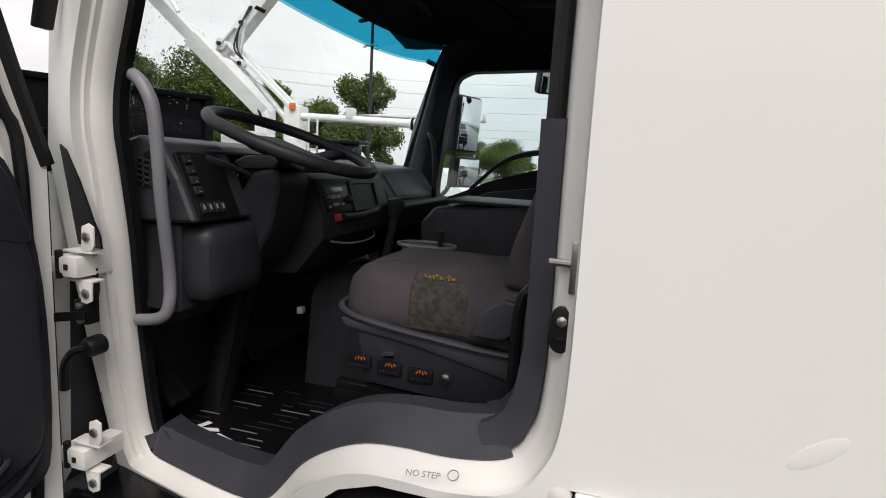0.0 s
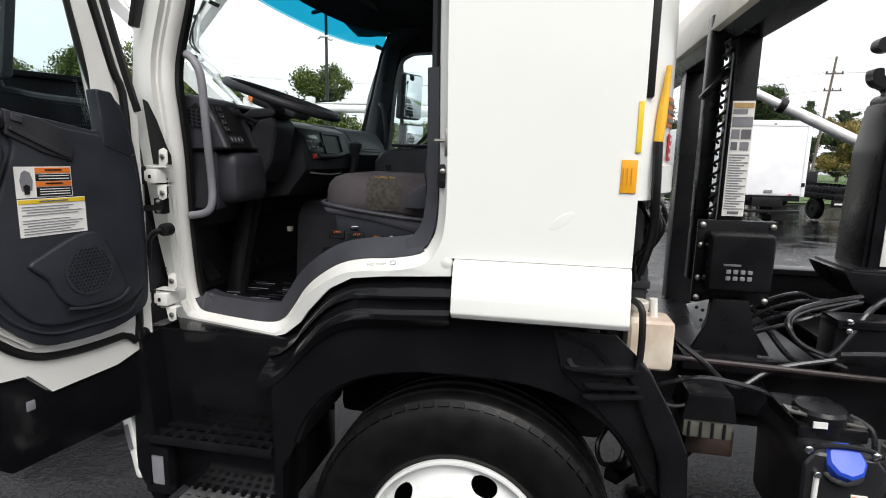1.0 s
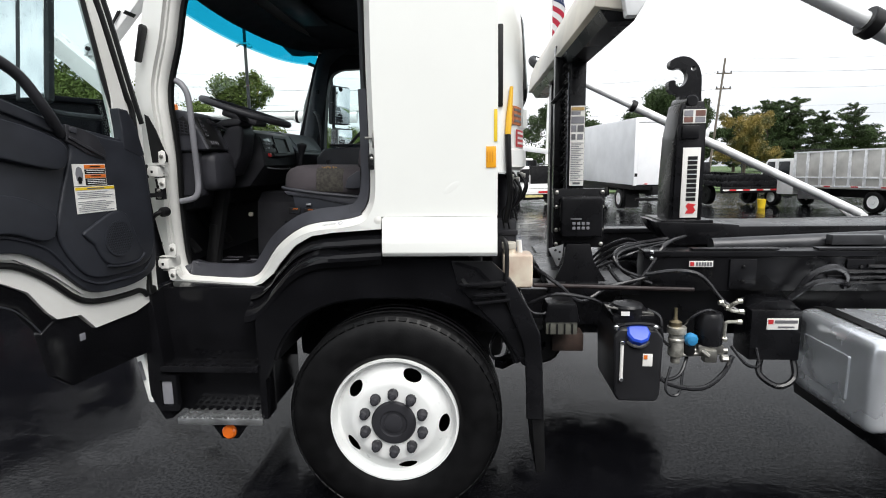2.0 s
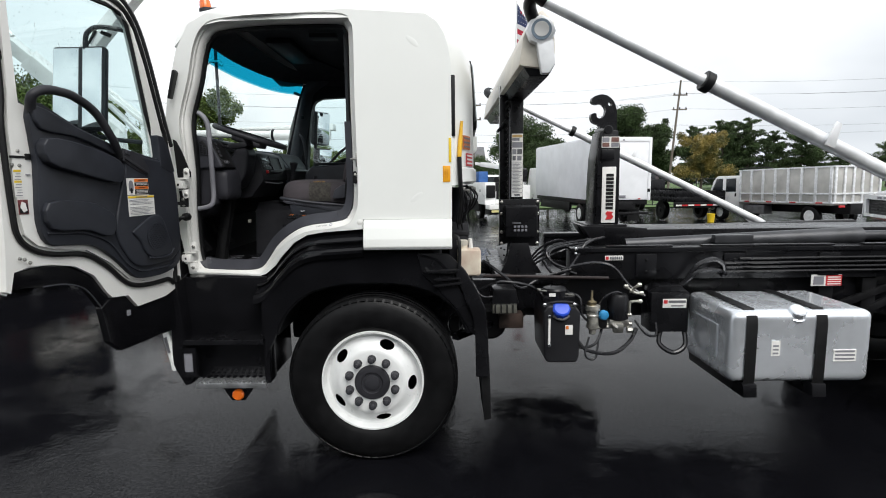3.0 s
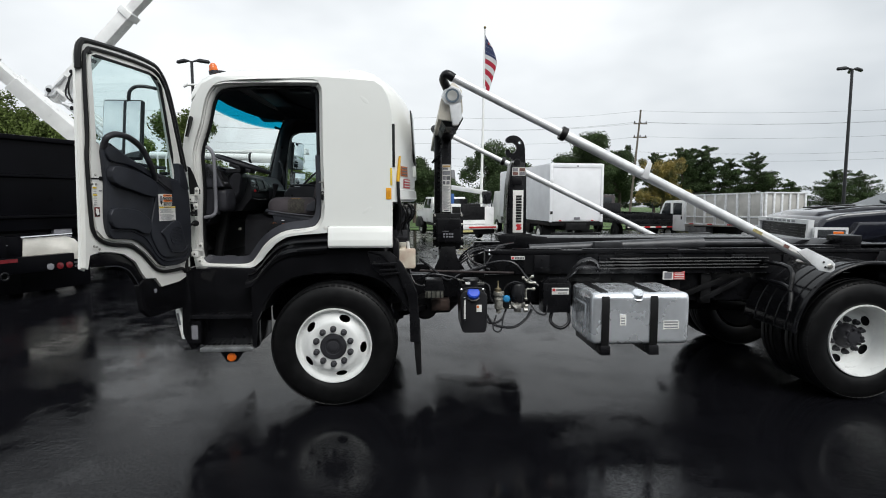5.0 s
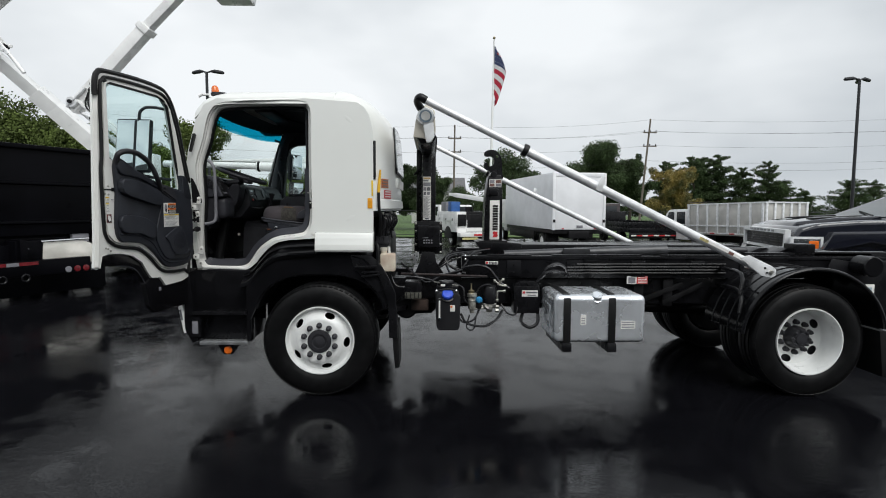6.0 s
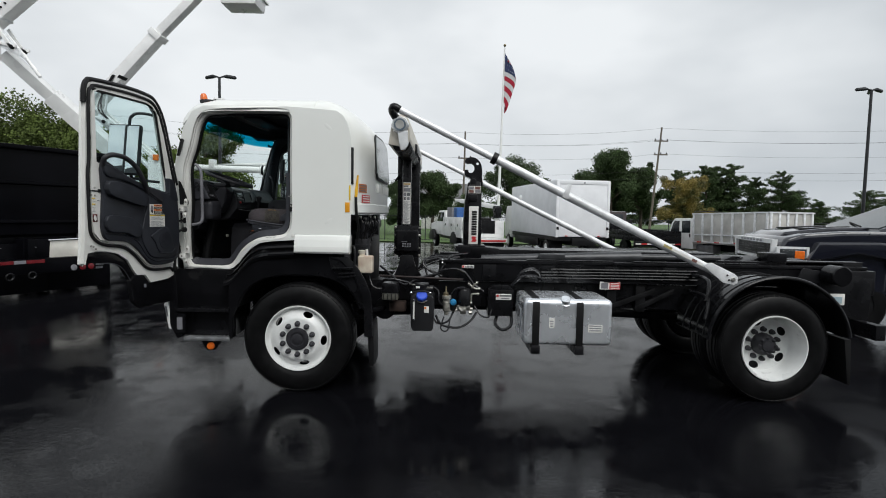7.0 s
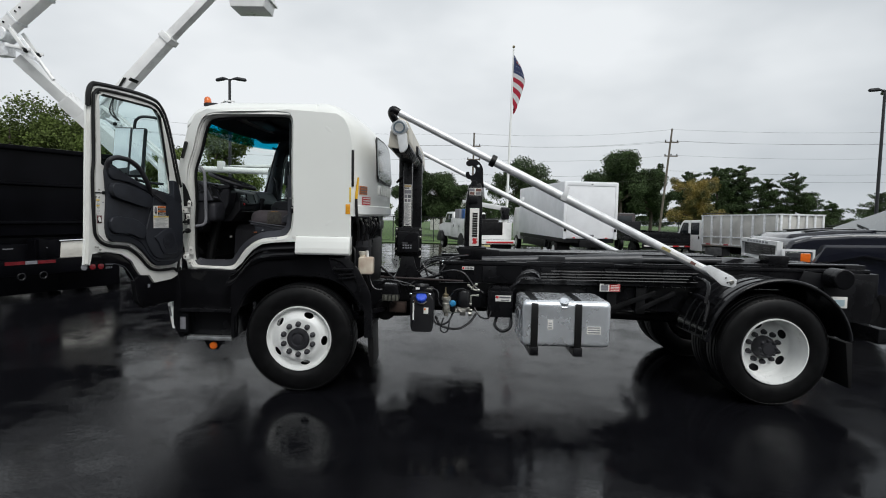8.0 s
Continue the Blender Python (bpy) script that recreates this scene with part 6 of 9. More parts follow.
on_door("map_pocket", [(0.968, 1.637), (0.759, 1.630), (0.665, 1.592), (0.607, 1.545), (0.625, 1.47), (0.68, 1.462), (0.78, 1.500), (0.965, 1.522)], 0.028, 0.060, GREY_TRIM, pan, 0.014, per=3)
part("trim_bead", moved(tube(smooth_path([(0.976, 0.036, 1.505), (0.86, 0.036, 1.494), (0.772, 0.036, 1.484), (0.64, 0.037, 1.424), (0.542, 0.037, 1.308), (0.452, 0.037, 1.254), (0.348, 0.037, 1.246), (0.20, 0.037, 1.252), (0.135, 0.037, 1.32)], 5), 0.006, 6), dm), GREY_TRIM, pan)
part("pull_bar", moved(tube(smooth_path([(0.985, 0.03, 2.02), (1.0, 0.06, 2.075), (0.955, 0.078, 2.104), (0.88, 0.08, 2.106), (0.806, 0.08, 2.093), (0.703, 0.08, 2.039), (0.62, 0.078, 1.938), (0.57, 0.06, 1.885), (0.53, 0.035, 1.85)], 5), 0.0195, 12), dm), SOFT_BLACK, pan, "thick black curved door pull bar")
sp = on_door("switch_pad", [(0.520, 1.888), (0.440, 1.872), (0.385, 1.85), (0.345, 1.785), (0.352, 1.752), (0.43, 1.775), (0.524, 1.823)], 0.040, 0.054, SOFT_BLACK, pan, 0.005, "black window switch recess")
on_door("switch_lip", [(0.515, 1.846), (0.43, 1.806), (0.36, 1.772), (0.364, 1.760), (0.43, 1.790), (0.518, 1.834)], 0.052, 0.062, SOFT_BLACK, sp, 0.004)
on_door("window_switch", [(0.508, 1.880), (0.478, 1.873), (0.480, 1.852), (0.510, 1.860)], 0.052, 0.060, GREY_PLASTIC, sp, 0.004)
on_door("corner_cover", [(0.258, 1.972), (0.205, 1.967), (0.165, 1.896), (0.132, 1.775), (0.16, 1.765), (0.250, 1.800), (0.250, 1.881)], 0.0, 0.050, GREY_TRIM, pan, 0.010)
on_door("speaker_pod", [(0.505, 1.462), (0.468, 1.486), (0.400, 1.520), (0.335, 1.541), (0.280, 1.525), (0.248, 1.456), (0.212, 1.345), (0.240, 1.316), (0.31, 1.310), (0.387, 1.318), (0.430, 1.36), (0.455, 1.415)], 0.040, 0.060, GREY_TRIM, pan, 0.013, "grey speaker pod", per=2)
part("speaker_back", moved(lathe([(0.074, 0), (0.074, 0.0015)], (0.335, 0.0602, 1.425), (0, 1, 0), 28), dm), SEAL, pan)
spk = []
for r in range(-6, 7):
    for c in range(-6, 7):
        u, v = 0.0118 * (c + 0.5 * (r % 2)), 0.0105 * r
        if math.hypot(u, v) < 0.068:
            spk.append(ngon(0.335 + u, 1.425 + v, 0.0044, 6))
part("speaker_grille", moved(plate(ngon(0.335, 1.425, 0.076, 28), spk, "y", 0.0625, 0.0655), dm), GREY_TRIM, pan, "perforated speaker grille")
part("pod_bead", moved(tube(smooth_path([(0.405, 0.058, 1.318), (0.33, 0.060, 1.306), (0.25, 0.060, 1.310), (0.212, 0.060, 1.332), (0.206, 0.058, 1.345)], 4), 0.006, 6), dm), GREY_TRIM, pan)


def sticker(u0, u1, z0, z1, w, m, mt, parent, name="label_block"):
    return part(name, moved(box(u0, u1, w, w + 0.0012, z0, z1), m), mt, parent)


dl = sticker(0.357, 0.511, 1.652, 1.738, 0.0480, dm, PAPER, pan, "warning_label")
tagged(dl, "orange, black and white warning label")
for c, d, mt in ((1.720, 1.735, ORANGE), (1.698, 1.717, SEAL), (1.683, 1.696, ORANGE), (1.655, 1.681, SEAL)):
    sticker(0.360, 0.458, c, d, 0.0496, dm, mt, dl)
for z in (1.703, 1.711, 1.660, 1.667, 1.674):
    sticker(0.366, 0.450, z, z + 0.0022, 0.0512, dm, PAPER, dl, "text_bar")
for z in (1.7265, 1.689):
    sticker(0.385, 0.432, z, z + 0.004, 0.0512, dm, SEAL, dl, "text_bar")
on_door("pictogram", [(0.470, 1.672), (0.496, 1.672), (0.500, 1.70), (0.494, 1.722), (0.484, 1.728), (0.472, 1.722), (0.466, 1.70)], 0.0496, 0.0508, HANDLE_GREY, dl)
on_door("pictogram", [(0.478, 1.662), (0.490, 1.662), (0.493, 1.684), (0.484, 1.690), (0.475, 1.684)], 0.0512, 0.0522, SEAL, dl)
dl2 = sticker(0.322, 0.511, 1.544, 1.649, 0.0480, dm, PAPER, pan, "instruction_label")
tagged(dl2, "white instruction label with yellow header")
sticker(0.324, 0.509, 1.636, 1.647, 0.0496, dm, YELLOW, dl2)
sticker(0.375, 0.455, 1.6395, 1.6435, 0.0512, dm, PRINT, dl2, "text_bar")
for k in range(11):
    if k != 6:
        sticker(0.334 + 0.013 * ((k * 7) % 4), 0.502 - (0.012 if k in (3, 8) else 0), 1.551 + 0.0075 * k, 1.5532 + 0.0075 * k, 0.0496, dm, HANDLE_GREY, dl2, "text_bar")
for u0, u1, z0, z1, mt in ((1.036, 1.072, 1.664, 1.782, PAPER), (1.020, 1.064, 1.592, 1.652, mat("dark_red_print", (0.14, 0.03, 0.03), 0.5, 0, 0.3, 60, 0))):
    q = sticker(u0, u1, z0, z1, 0.0050, dm, mt, door, "edge_label")
    if mt is PAPER:
        for z in (1.766, 1.722):
            sticker(u0 + 0.002, u1 - 0.002, z, z + 0.009, 0.0064, dm, YELLOW, q, "text_bar")
        for k in range(9):
            sticker(u0 + 0.004, u1 - 0.004 - 0.004 * (k % 3), 1.669 + 0.011 * k, 1.6715 + 0.011 * k, 0.0064, dm, HANDLE_GREY, q, "text_bar")
    else:
        sticker(u0 + 0.004, u1 - 0.004, z0 + 0.004, z1 - 0.020, 0.0064, dm, SEAL, q)
        on_door("label_shape", [(1.028, 1.607), (1.045, 1.600), (1.058, 1.622), (1.050, 1.645), (1.034, 1.638)], 0.0078, 0.0088, PAPER, q)
part("door_latch", moved(join(box(0.988, 1.076, 0.000, 0.008, 1.822, 1.832, 0.003), box(0.986, 1.010, -0.002, 0.010, 1.816, 1.842, 0.004)), dm), SEAL, door, "door latch slot")
for u, v in ((1.04, 1.852), (1.071, 1.795), (1.039, 1.792), (1.082, 1.411), (1.061, 1.405), (1.038, 1.388)):
    part("door_screw", moved(lathe([(0.008, 0), (0.007, 0.006), (0.002, 0.008)], (u, 0.002, v), (0, 1, 0), 8), dm), ZINC, door)
part("edge_clip", moved(box(0.998, 1.016, 0.003, 0.010, 1.752, 1.758, 0.002), dm), HANDLE_GREY, door)
on_door("lower_shield", [(0.075, 1.10), (0.20, 1.065), (0.435, 1.055), (0.50, 1.128), (0.603, 1.14), (0.665, 1.10), (0.63, 0.915), (0.556, 0.848), (0.065, 0.845)], -0.062, -0.024, BLACK, door, 0.008, "black plastic shield under the door")
on_door("arch_liner", [(1.116, 1.352), (1.116, 1.285), (0.997, 1.272), (0.839, 1.261), (0.736, 1.215), (0.655, 1.099), (0.603, 1.142), (0.686, 1.262), (0.791, 1.332), (0.951, 1.358)], -0.066, -0.030, BLACK, door, 0.006, "black plastic arch liner under the door")
# edge of the liner, in grey instead of black for the highlight along it
part("arch_lip_highlight", moved(tube(smooth_path([(0.96, -0.03, 1.268), (0.85, -0.03, 1.258), (0.76, -0.03, 1.225), (0.70, -0.03, 1.165), (0.652, -0.03, 1.095)], 5), 0.0035, 6), dm), GREY_PLASTIC, door)
part("shield_clip", moved(box(0.48, 0.505, -0.024, -0.018, 1.02, 1.05, 0.004), dm), HANDLE_GREY, door)
part("door_stop", moved(lathe([(0.022, -0.012), (0.020, 0.004), (0.008, 0.008)], (0.112, 0, 1.147), (0, 1, 0), 14), dm), SEAL, door)
part("door_mirror_arm", tube(smooth_path([(-1.22, -0.02, 2.52), (-1.34, -0.10, 2.54), (-1.42, -0.14, 2.52), (-1.45, -0.15, 2.42), (-1.45, -0.15, 2.02), (-1.40, -0.12, 1.96), (-1.26, -0.02, 1.94)], 5), 0.013, 8), SOFT_BLACK, door, "black mirror arm")
for x0, x1, y, z0, z1 in ((-1.66, -1.46, -0.14, 2.01, 2.45), (-1.49, -1.345, -0.19, 1.99, 2.44)):
    tilt = pose((x0 + x1) / 2, y, (z0 + z1) / 2, -9, 0, 0)
    part("mirror_head", moved(box((x0 - x1) / 2, (x1 - x0) / 2, 0, 0.05, (z0 - z1) / 2, (z1 - z0) / 2, 0.022, 3), tilt), SOFT_BLACK, door, "black door mirror with rain drops")
    part("mirror_glass", moved(box(x0 - (x0 + x1) / 2 + 0.012 + (0.02 if x0 > -1.5 else 0), (x1 - x0) / 2 - 0.012, -0.004, 0.004, (z0 - z1) / 2 + 0.014, (z1 - z0) / 2 - 0.014, 0.002), tilt), MIRROR, door)



def on_glass(a, b):
    u, z = 0.36 + 0.62 * a, 2.10 + 0.44 * b
    return dm @ Vector((u, -0.037, z)), dm.to_3x3() @ Vector((0, -1, 0))


rain("rain_drops", on_glass, 420, dg, 8, 0.0034)

# ---- stickers and handle behind the cab ----
TAG_ORANGE = mat("orange_yellow_print", (0.80, 0.36, 0.01), 0.45, 0, 0.08, 12, 0)
part("orange_tag", box(0.436, 0.478, -0.0245, -0.0205, 1.70, 1.79, 0.001), TAG_ORANGE, side, "orange-yellow sticker")
ORANGE_DULL = mat("worn_orange_print", (0.45, 0.13, 0.03), 0.5, 0, 0.3, 40, 0)
YELLOW_DULL = mat("worn_yellow_print", (0.48, 0.38, 0.10), 0.5, 0, 0.3, 40, 0)
TAG_BAR = mat("faint_tag_print", (0.62, 0.24, 0.01), 0.45, 0, 0.08, 12, 0)
for k in range(3):
    part("tag_bar", box(0.440 + 0.011 * k, 0.443 + 0.011 * k, -0.0262, -0.0246, 1.722, 1.768), TAG_BAR, side)
part("yellow_strip", box(0.470, 0.484, -0.0245, -0.0205, 1.81, 1.945, 0.001), YELLOW, side)


def back_sticker(y0, y1, z0, z1, mt, lift=0.004):
    rows = [[(back_x(y0 + (y1 - y0) * k / 4) + lift + 0.004, y0 + (y1 - y0) * k / 4 - lift, z) for k in range(5)] for z in (z0, z1)]
    return thick(loft(rows, False), 0.002)


for y0, y1, z0, z1, mt in ((0.05, 0.20, 1.885, 1.965, ORANGE_DULL), (0.09, 0.29, 1.79, 1.865, RED), (0.07, 0.25, 1.712, 1.772, YELLOW_DULL)):
    s = part("back_label", back_sticker(y0, y1, z0, z1, mt), mt, back, "printed warning sticker")
    for k in range(3):
        part("label_bar", back_sticker(y0 + 0.015, y1 - 0.015, z0 + 0.012 + k * (z1 - z0) / 3.4, z0 + 0.022 + k * (z1 - z0) / 3.4, mt, 0.0055), PRINT if mt is not RED else PAPER, s)
part("lock_handle", join(tube([(0.530, 0.0, 1.84), (0.534, 0.005, 1.90), (0.545, 0.015, 2.04)], [0.013, 0.014, 0.008], 10)), mat("yellow_plastic", (0.75, 0.42, 0.02), 0.4, 0, 0.08, 9, 0.03), truck, "yellow cab lock handle")
part("lock_link", tube(smooth_path([(0.530, 0.0, 1.84), (0.535, 0.0, 1.70), (0.545, 0.05, 1.58), (0.53, 0.12, 1.45)], 4), 0.013, 8), SEAL, truck)

# ---- plumbing between cab and hooklift ----
bt = part("coolant_bottle", join(box(0.52, 0.665, 0.18, 0.31, 1.115, 1.285, 0.024, 3), lathe([(0.03, 0), (0.03, 0.03)], (0.555, 0.24, 1.285), (0, 0, 1), 14)), BOTTLE, truck, "milky plastic coolant bottle")
part("bottle_cap", lathe([(0.034, 0), (0.036, 0.006), (0.036, 0.028), (0.03, 0.032)], (0.552, 0.24, 1.305), (0, 0, 1), 16), mat("cap_plastic", (0.55, 0.52, 0.45), 0.5, 0, 0.1, 12, 0.05), bt)
part("bottle_spout", rod((0.605, 0.24, 1.28), (0.60, 0.24, 1.345), 0.013, 10), PAPER, bt)
part("bottle_guard", tube(smooth_path([(0.33, 0.0, 1.20), (0.36, -0.02, 1.18), (0.50, -0.02, 1.18), (0.525, -0.02, 1.21), (0.525, -0.01, 1.36), (0.50, 0.02, 1.39)], 4), 0.010, 8), SEAL, truck, "bent black guard bar")
dt = part("additive_tank", prism([(1.045, 0.62), (1.035, 0.90), (1.06, 0.945), (1.235, 0.94), (1.265, 0.90), (1.26, 0.62), (1.245, 0.585), (1.065, 0.585)], "y", 0.09, 0.46, 0.022, 3), mat("black_tank_plastic", (0.014, 0.014, 0.016), 0.35, 0, 0.15, 7, 0.08), truck, "black additive tank with blue cap")
part("tank_cap", lathe([(0.048, 0), (0.055, 0.008), (0.055, 0.036), (0.046, 0.046), (0.01, 0.048)], (1.146, 0.115, 0.905), (0, -0.75, 0.7), 9), BLUE, dt, "ribbed blue screw cap")
part("sight_tube", rod((1.072, 0.084, 0.70), (1.072, 0.084, 0.88), 0.008, 10), PAPER, dt, "pale sight tube")
for z in (0.70, 0.88):
    part("tube_fitting", rod((1.072, 0.10, z), (1.072, 0.074, z), 0.011, 8, 0.002), CHROME, dt)
part("tank_sticker", box(1.17, 1.215, 0.084, 0.0885, 0.765, 0.825, 0.001), PAPER, dt)
part("sticker_mark", box(1.173, 1.19, 0.0815, 0.0838, 0.80, 0.82), ORANGE, dt)
part("tank_top", join(box(1.05, 1.25, 0.18, 0.44, 0.94, 0.985, 0.012), lathe([(0.078, -0.03), (0.078, 0.03), (0.07, 0.042), (0.03, 0.046)], (1.135, 0.25, 0.985), (0, 0, 1), 18)), STEEL_BLACK, dt)
part("top_sticker", box(1.085, 1.125, 0.168, 0.173, 0.985, 1.005), PAPER, dt)
for x in (1.045, 1.225):
    part("tank_bolt", lathe([(0.013, 0), (0.013, -0.008), (0.006, -0.012)], (x, 0.098, 0.950), (0, 1, 0), 8), CHROME, dt)
part("tank_band", tube(smooth_path([(1.04, 0.10, 0.945), (1.08, 0.10, 0.962), (1.146, 0.10, 0.968), (1.21, 0.10, 0.962), (1.245, 0.10, 0.945)], 4), 0.008, 8), STEEL_BLACK, dt)
part("cap_collar", lathe([(0.066, 0), (0.066, 0.012), (0.058, 0.016)], (1.146, 0.122, 0.898), (0, -0.75, 0.7), 24), STEEL_BLACK, dt)
rb = part("relay_box", join(box(0.745, 0.905, 0.30, 0.45, 0.845, 0.915, 0.010)), mat("smoky_plastic", (0.10, 0.10, 0.085), 0.35, 0, 0.2, 20, 0.1), truck, "grey and black relay box")
part("relay_lid", prism([(0.735, 0.912), (0.915, 0.912), (0.895, 1.01), (0.75, 1.01)], "y", 0.29, 0.46, 0.010), STEEL_BLACK, rb)
for k in range(4):
    part("lid_clip", box(0.76 + 0.038 * k, 0.768 + 0.038 * k, 0.292, 0.302, 0.85, 0.905, 0.002), SEAL, rb)
fl = part("fuel_filter", lathe([(0.012, 0.715), (0.022, 0.72), (0.024, 0.75), (0.036, 0.757), (0.038, 0.765), (0.036, 0.83), (0.040, 0.835), (0.040, 0.845), (0.036, 0.85), (0.036, 0.87), (0.046, 0.875), (0.046, 0.905), (0.03, 0.91)], (1.383, 0.26, 0), (0, 0, 1), 20), mat("grimy_filter_metal", (0.40, 0.39, 0.35), 0.34, 0.55, 0.35, 30, 0.2), truck, "small grimy metal fuel filter")
part("filter_top", lathe([(0.03, 0.908), (0.03, 0.93), (0.012, 0.94), (0.008, 0.96), (0.008, 1.0)], (1.375, 0.26, 0), (0, 0, 1), 16), BRASS, fl)
part("valve_knob", lathe([(0.032, 0), (0.034, -0.02), (0.024, -0.037), (0.004, -0.042)], (1.447, 0.255, 0.845), (0, 1, 0), 10), mat("light_blue_knob", (0.03, 0.22, 0.45), 0.35, 0, 0.1, 12, 0.05), fl, "light blue valve knob")
part("knob_body", lathe([(0.03, 0.76), (0.034, 0.77), (0.034, 0.82), (0.02, 0.83)], (1.445, 0.27, 0), (0, 0, 1), 16), SEAL, fl)
part("outlet_pipe", rod((1.40, 0.25, 0.762), (1.53, 0.27, 0.762), 0.011, 10, 0.002), ZINC, fl)
oil = part("spin_on_filter", lathe([(0.05, 0.80), (0.066, 0.81), (0.066, 0.95), (0.055, 0.97), (0.02, 0.976)], (1.553, 0.30, 0), (0, 0, 1), 24), STEEL_BLACK, truck, "black spin-on filter")
part("filter_head", join(box(1.488, 1.615, 0.25, 0.36, 0.762, 0.812, 0.01), rod((1.47, 0.28, 0.775), (1.64, 0.28, 0.775), 0.016), box(1.515, 1.575, 0.232, 0.28, 0.728, 0.79, 0.006), rod((1.60, 0.25, 0.745), (1.635, 0.25, 0.745), 0.02, 8, 0.003), rod((1.50, 0.24, 0.79), (1.535, 0.235, 0.76), 0.014, 8, 0.003)), ZINC, oil)
FITTING = mat("wet_steel_fitting", (0.55, 0.54, 0.48), 0.3, 0.8, 0.3, 40, 0.1)
for path in ([(1.60, 0.29, 1.02), (1.635, 0.29, 0.992), (1.66, 0.29, 0.978), (1.70, 0.29, 0.974)], [(1.623, 0.28, 0.835), (1.624, 0.28, 0.90), (1.632, 0.28, 0.922), (1.69, 0.28, 0.924)], [(1.635, 0.29, 0.992), (1.655, 0.27, 1.02), (1.675, 0.26, 1.035)]):
    part("hose_fitting", join(tube(smooth_path(path, 4), 0.009, 8), *[rod(Vector(path[j]) - Vector((0.011, 0, 0)), Vector(path[j]) + Vector((0.011, 0, 0)), 0.0135, 6) for j in (0, -1)]), FITTING, oil, "bright steel hose fitting")
hb = part("hydraulic_box", join(box(1.80, 2.05, 0.38, 0.56, 0.69, 0.955, 0.006), prism([(1.80, 0.955), (2.05, 0.955), (2.0, 1.0), (1.86, 1.0)], "y", 0.40, 0.56, 0.004)), STEEL_BLACK, truck, "black sheet metal control cabinet")
lb2 = part("box_label", box(1.875, 2.03, 0.374, 0.3785, 0.855, 0.915, 0.001), PAPER, hb, "white label, red mark and dark bars")
part("label_mark", box(1.88, 1.905, 0.3715, 0.3738, 0.885, 0.908), RED, lb2)
part("label_bar", box(1.912, 2.025, 0.3715, 0.3738, 0.889, 0.905), PRINT, lb2)
part("label_bar", box(1.93, 2.01, 0.3715, 0.3738, 0.865, 0.873), PRINT, lb2)
part("model_plate", box(1.535, 1.66, 0.5425, 0.5475, 1.150, 1.182, 0.001), PAPER, truck, "small white model plate")
part("plate_mark", box(1.54, 1.56, 0.5400, 0.5423, 1.155, 1.177), RED, truck)
for k in range(6):
    part("plate_bar", box(1.57 + 0.0145 * k, 1.58 + 0.0145 * k, 0.5400, 0.5423, 1.156, 1.176), PRINT, truck)
dl3 = part("danger_label", box(2.96, 3.17, 0.5525, 0.5575, 0.955, 1.035, 0.001), PAPER, truck, "white and red warning label")
part("label_block", box(3.06, 3.168, 0.5500, 0.5523, 0.958, 1.032), RED, dl3)
for k in range(4):
    part("label_bar", box(3.07, 3.16, 0.5476, 0.5498, 0.966 + 0.016 * k, 0.973 + 0.016 * k), PAPER, dl3)
part("pictogram", box(2.975, 3.045, 0.5500, 0.5523, 0.965, 1.022), HANDLE_GREY, dl3)


HOSE = mat("wet_hose_rubber", (0.016, 0.016, 0.018), 0.22, 0, 0.3, 20, 0.08, 200)


def hose(pts, r=0.011, mt=None):
    return part("hose", tube(smooth_path(pts, 6), r, 8), mt or HOSE, truck, "wet black rubber hose")


hose([(1.90, 0.45, 0.69), (1.88, 0.42, 0.60), (1.95, 0.36, 0.555), (2.03, 0.37, 0.60), (2.04, 0.42, 0.70)], 0.016)
hose([(1.28, 0.30, 0.70), (1.34, 0.24, 0.62), (1.50, 0.22, 0.60), (1.62, 0.26, 0.66), (1.68, 0.30, 0.74)], 0.012)
hose([(1.36, 0.25, 0.70), (1.33, 0.22, 0.60), (1.36, 0.21, 0.565), (1.40, 0.22, 0.58), (1.42, 0.25, 0.68)], 0.007)
hose([(1.30, 0.50, 1.12), (1.45, 0.44, 1.15), (1.56, 0.42, 1.12), (1.66, 0.40, 1.0), (1.75, 0.36, 0.94)], 0.011)
hose([(1.25, 0.30, 0.98), (1.30, 0.26, 0.95), (1.31, 0.24, 0.85), (1.36, 0.25, 0.80)], 0.008)
hose([(2.08, 0.50, 1.02), (2.14, 0.48, 1.12), (2.24, 0.48, 1.16), (2.32, 0.5, 1.12), (2.34, 0.54, 1.04)], 0.018)
hose([(2.04, 0.50, 0.98), (2.14, 0.46, 1.08), (2.26, 0.47, 1.09), (2.36, 0.54, 1.05)], 0.016)
for k in range(4):
    hose([(1.05, 0.80 + 0.05 * k, 1.06), (1.15, 0.72 + 0.05 * k, 1.14 + 0.02 * k), (1.28, 0.70 + 0.05 * k, 1.20 + 0.02 * k), (1.40, 0.78 + 0.05 * k, 1.22), (1.52, 0.84, 1.24)], 0.008)
hose([(1.15, 0.75, 1.12), (1.20, 0.60, 1.05), (1.30, 0.56, 1.10), (1.42, 0.60, 1.26), (1.6, 0.80, 1.28)], 0.011)
for k in range(6):
    hose([(0.54 + 0.012 * k, 0.30 + 0.12 * k, 1.66), (0.585 + 0.01 * k, 0.28 + 0.10 * k, 1.57), (0.56, 0.34 + 0.1 * k, 1.44), (0.53, 0.42 + 0.08 * k, 1.25), (0.56, 0.5 + 0.07 * k, 1.04)], 0.010 + 0.003 * (k % 3))
hose([(0.66, 0.40, 0.98), (0.80, 0.34, 1.05), (0.98, 0.36, 1.02), (1.06, 0.42, 0.97)], 0.009)
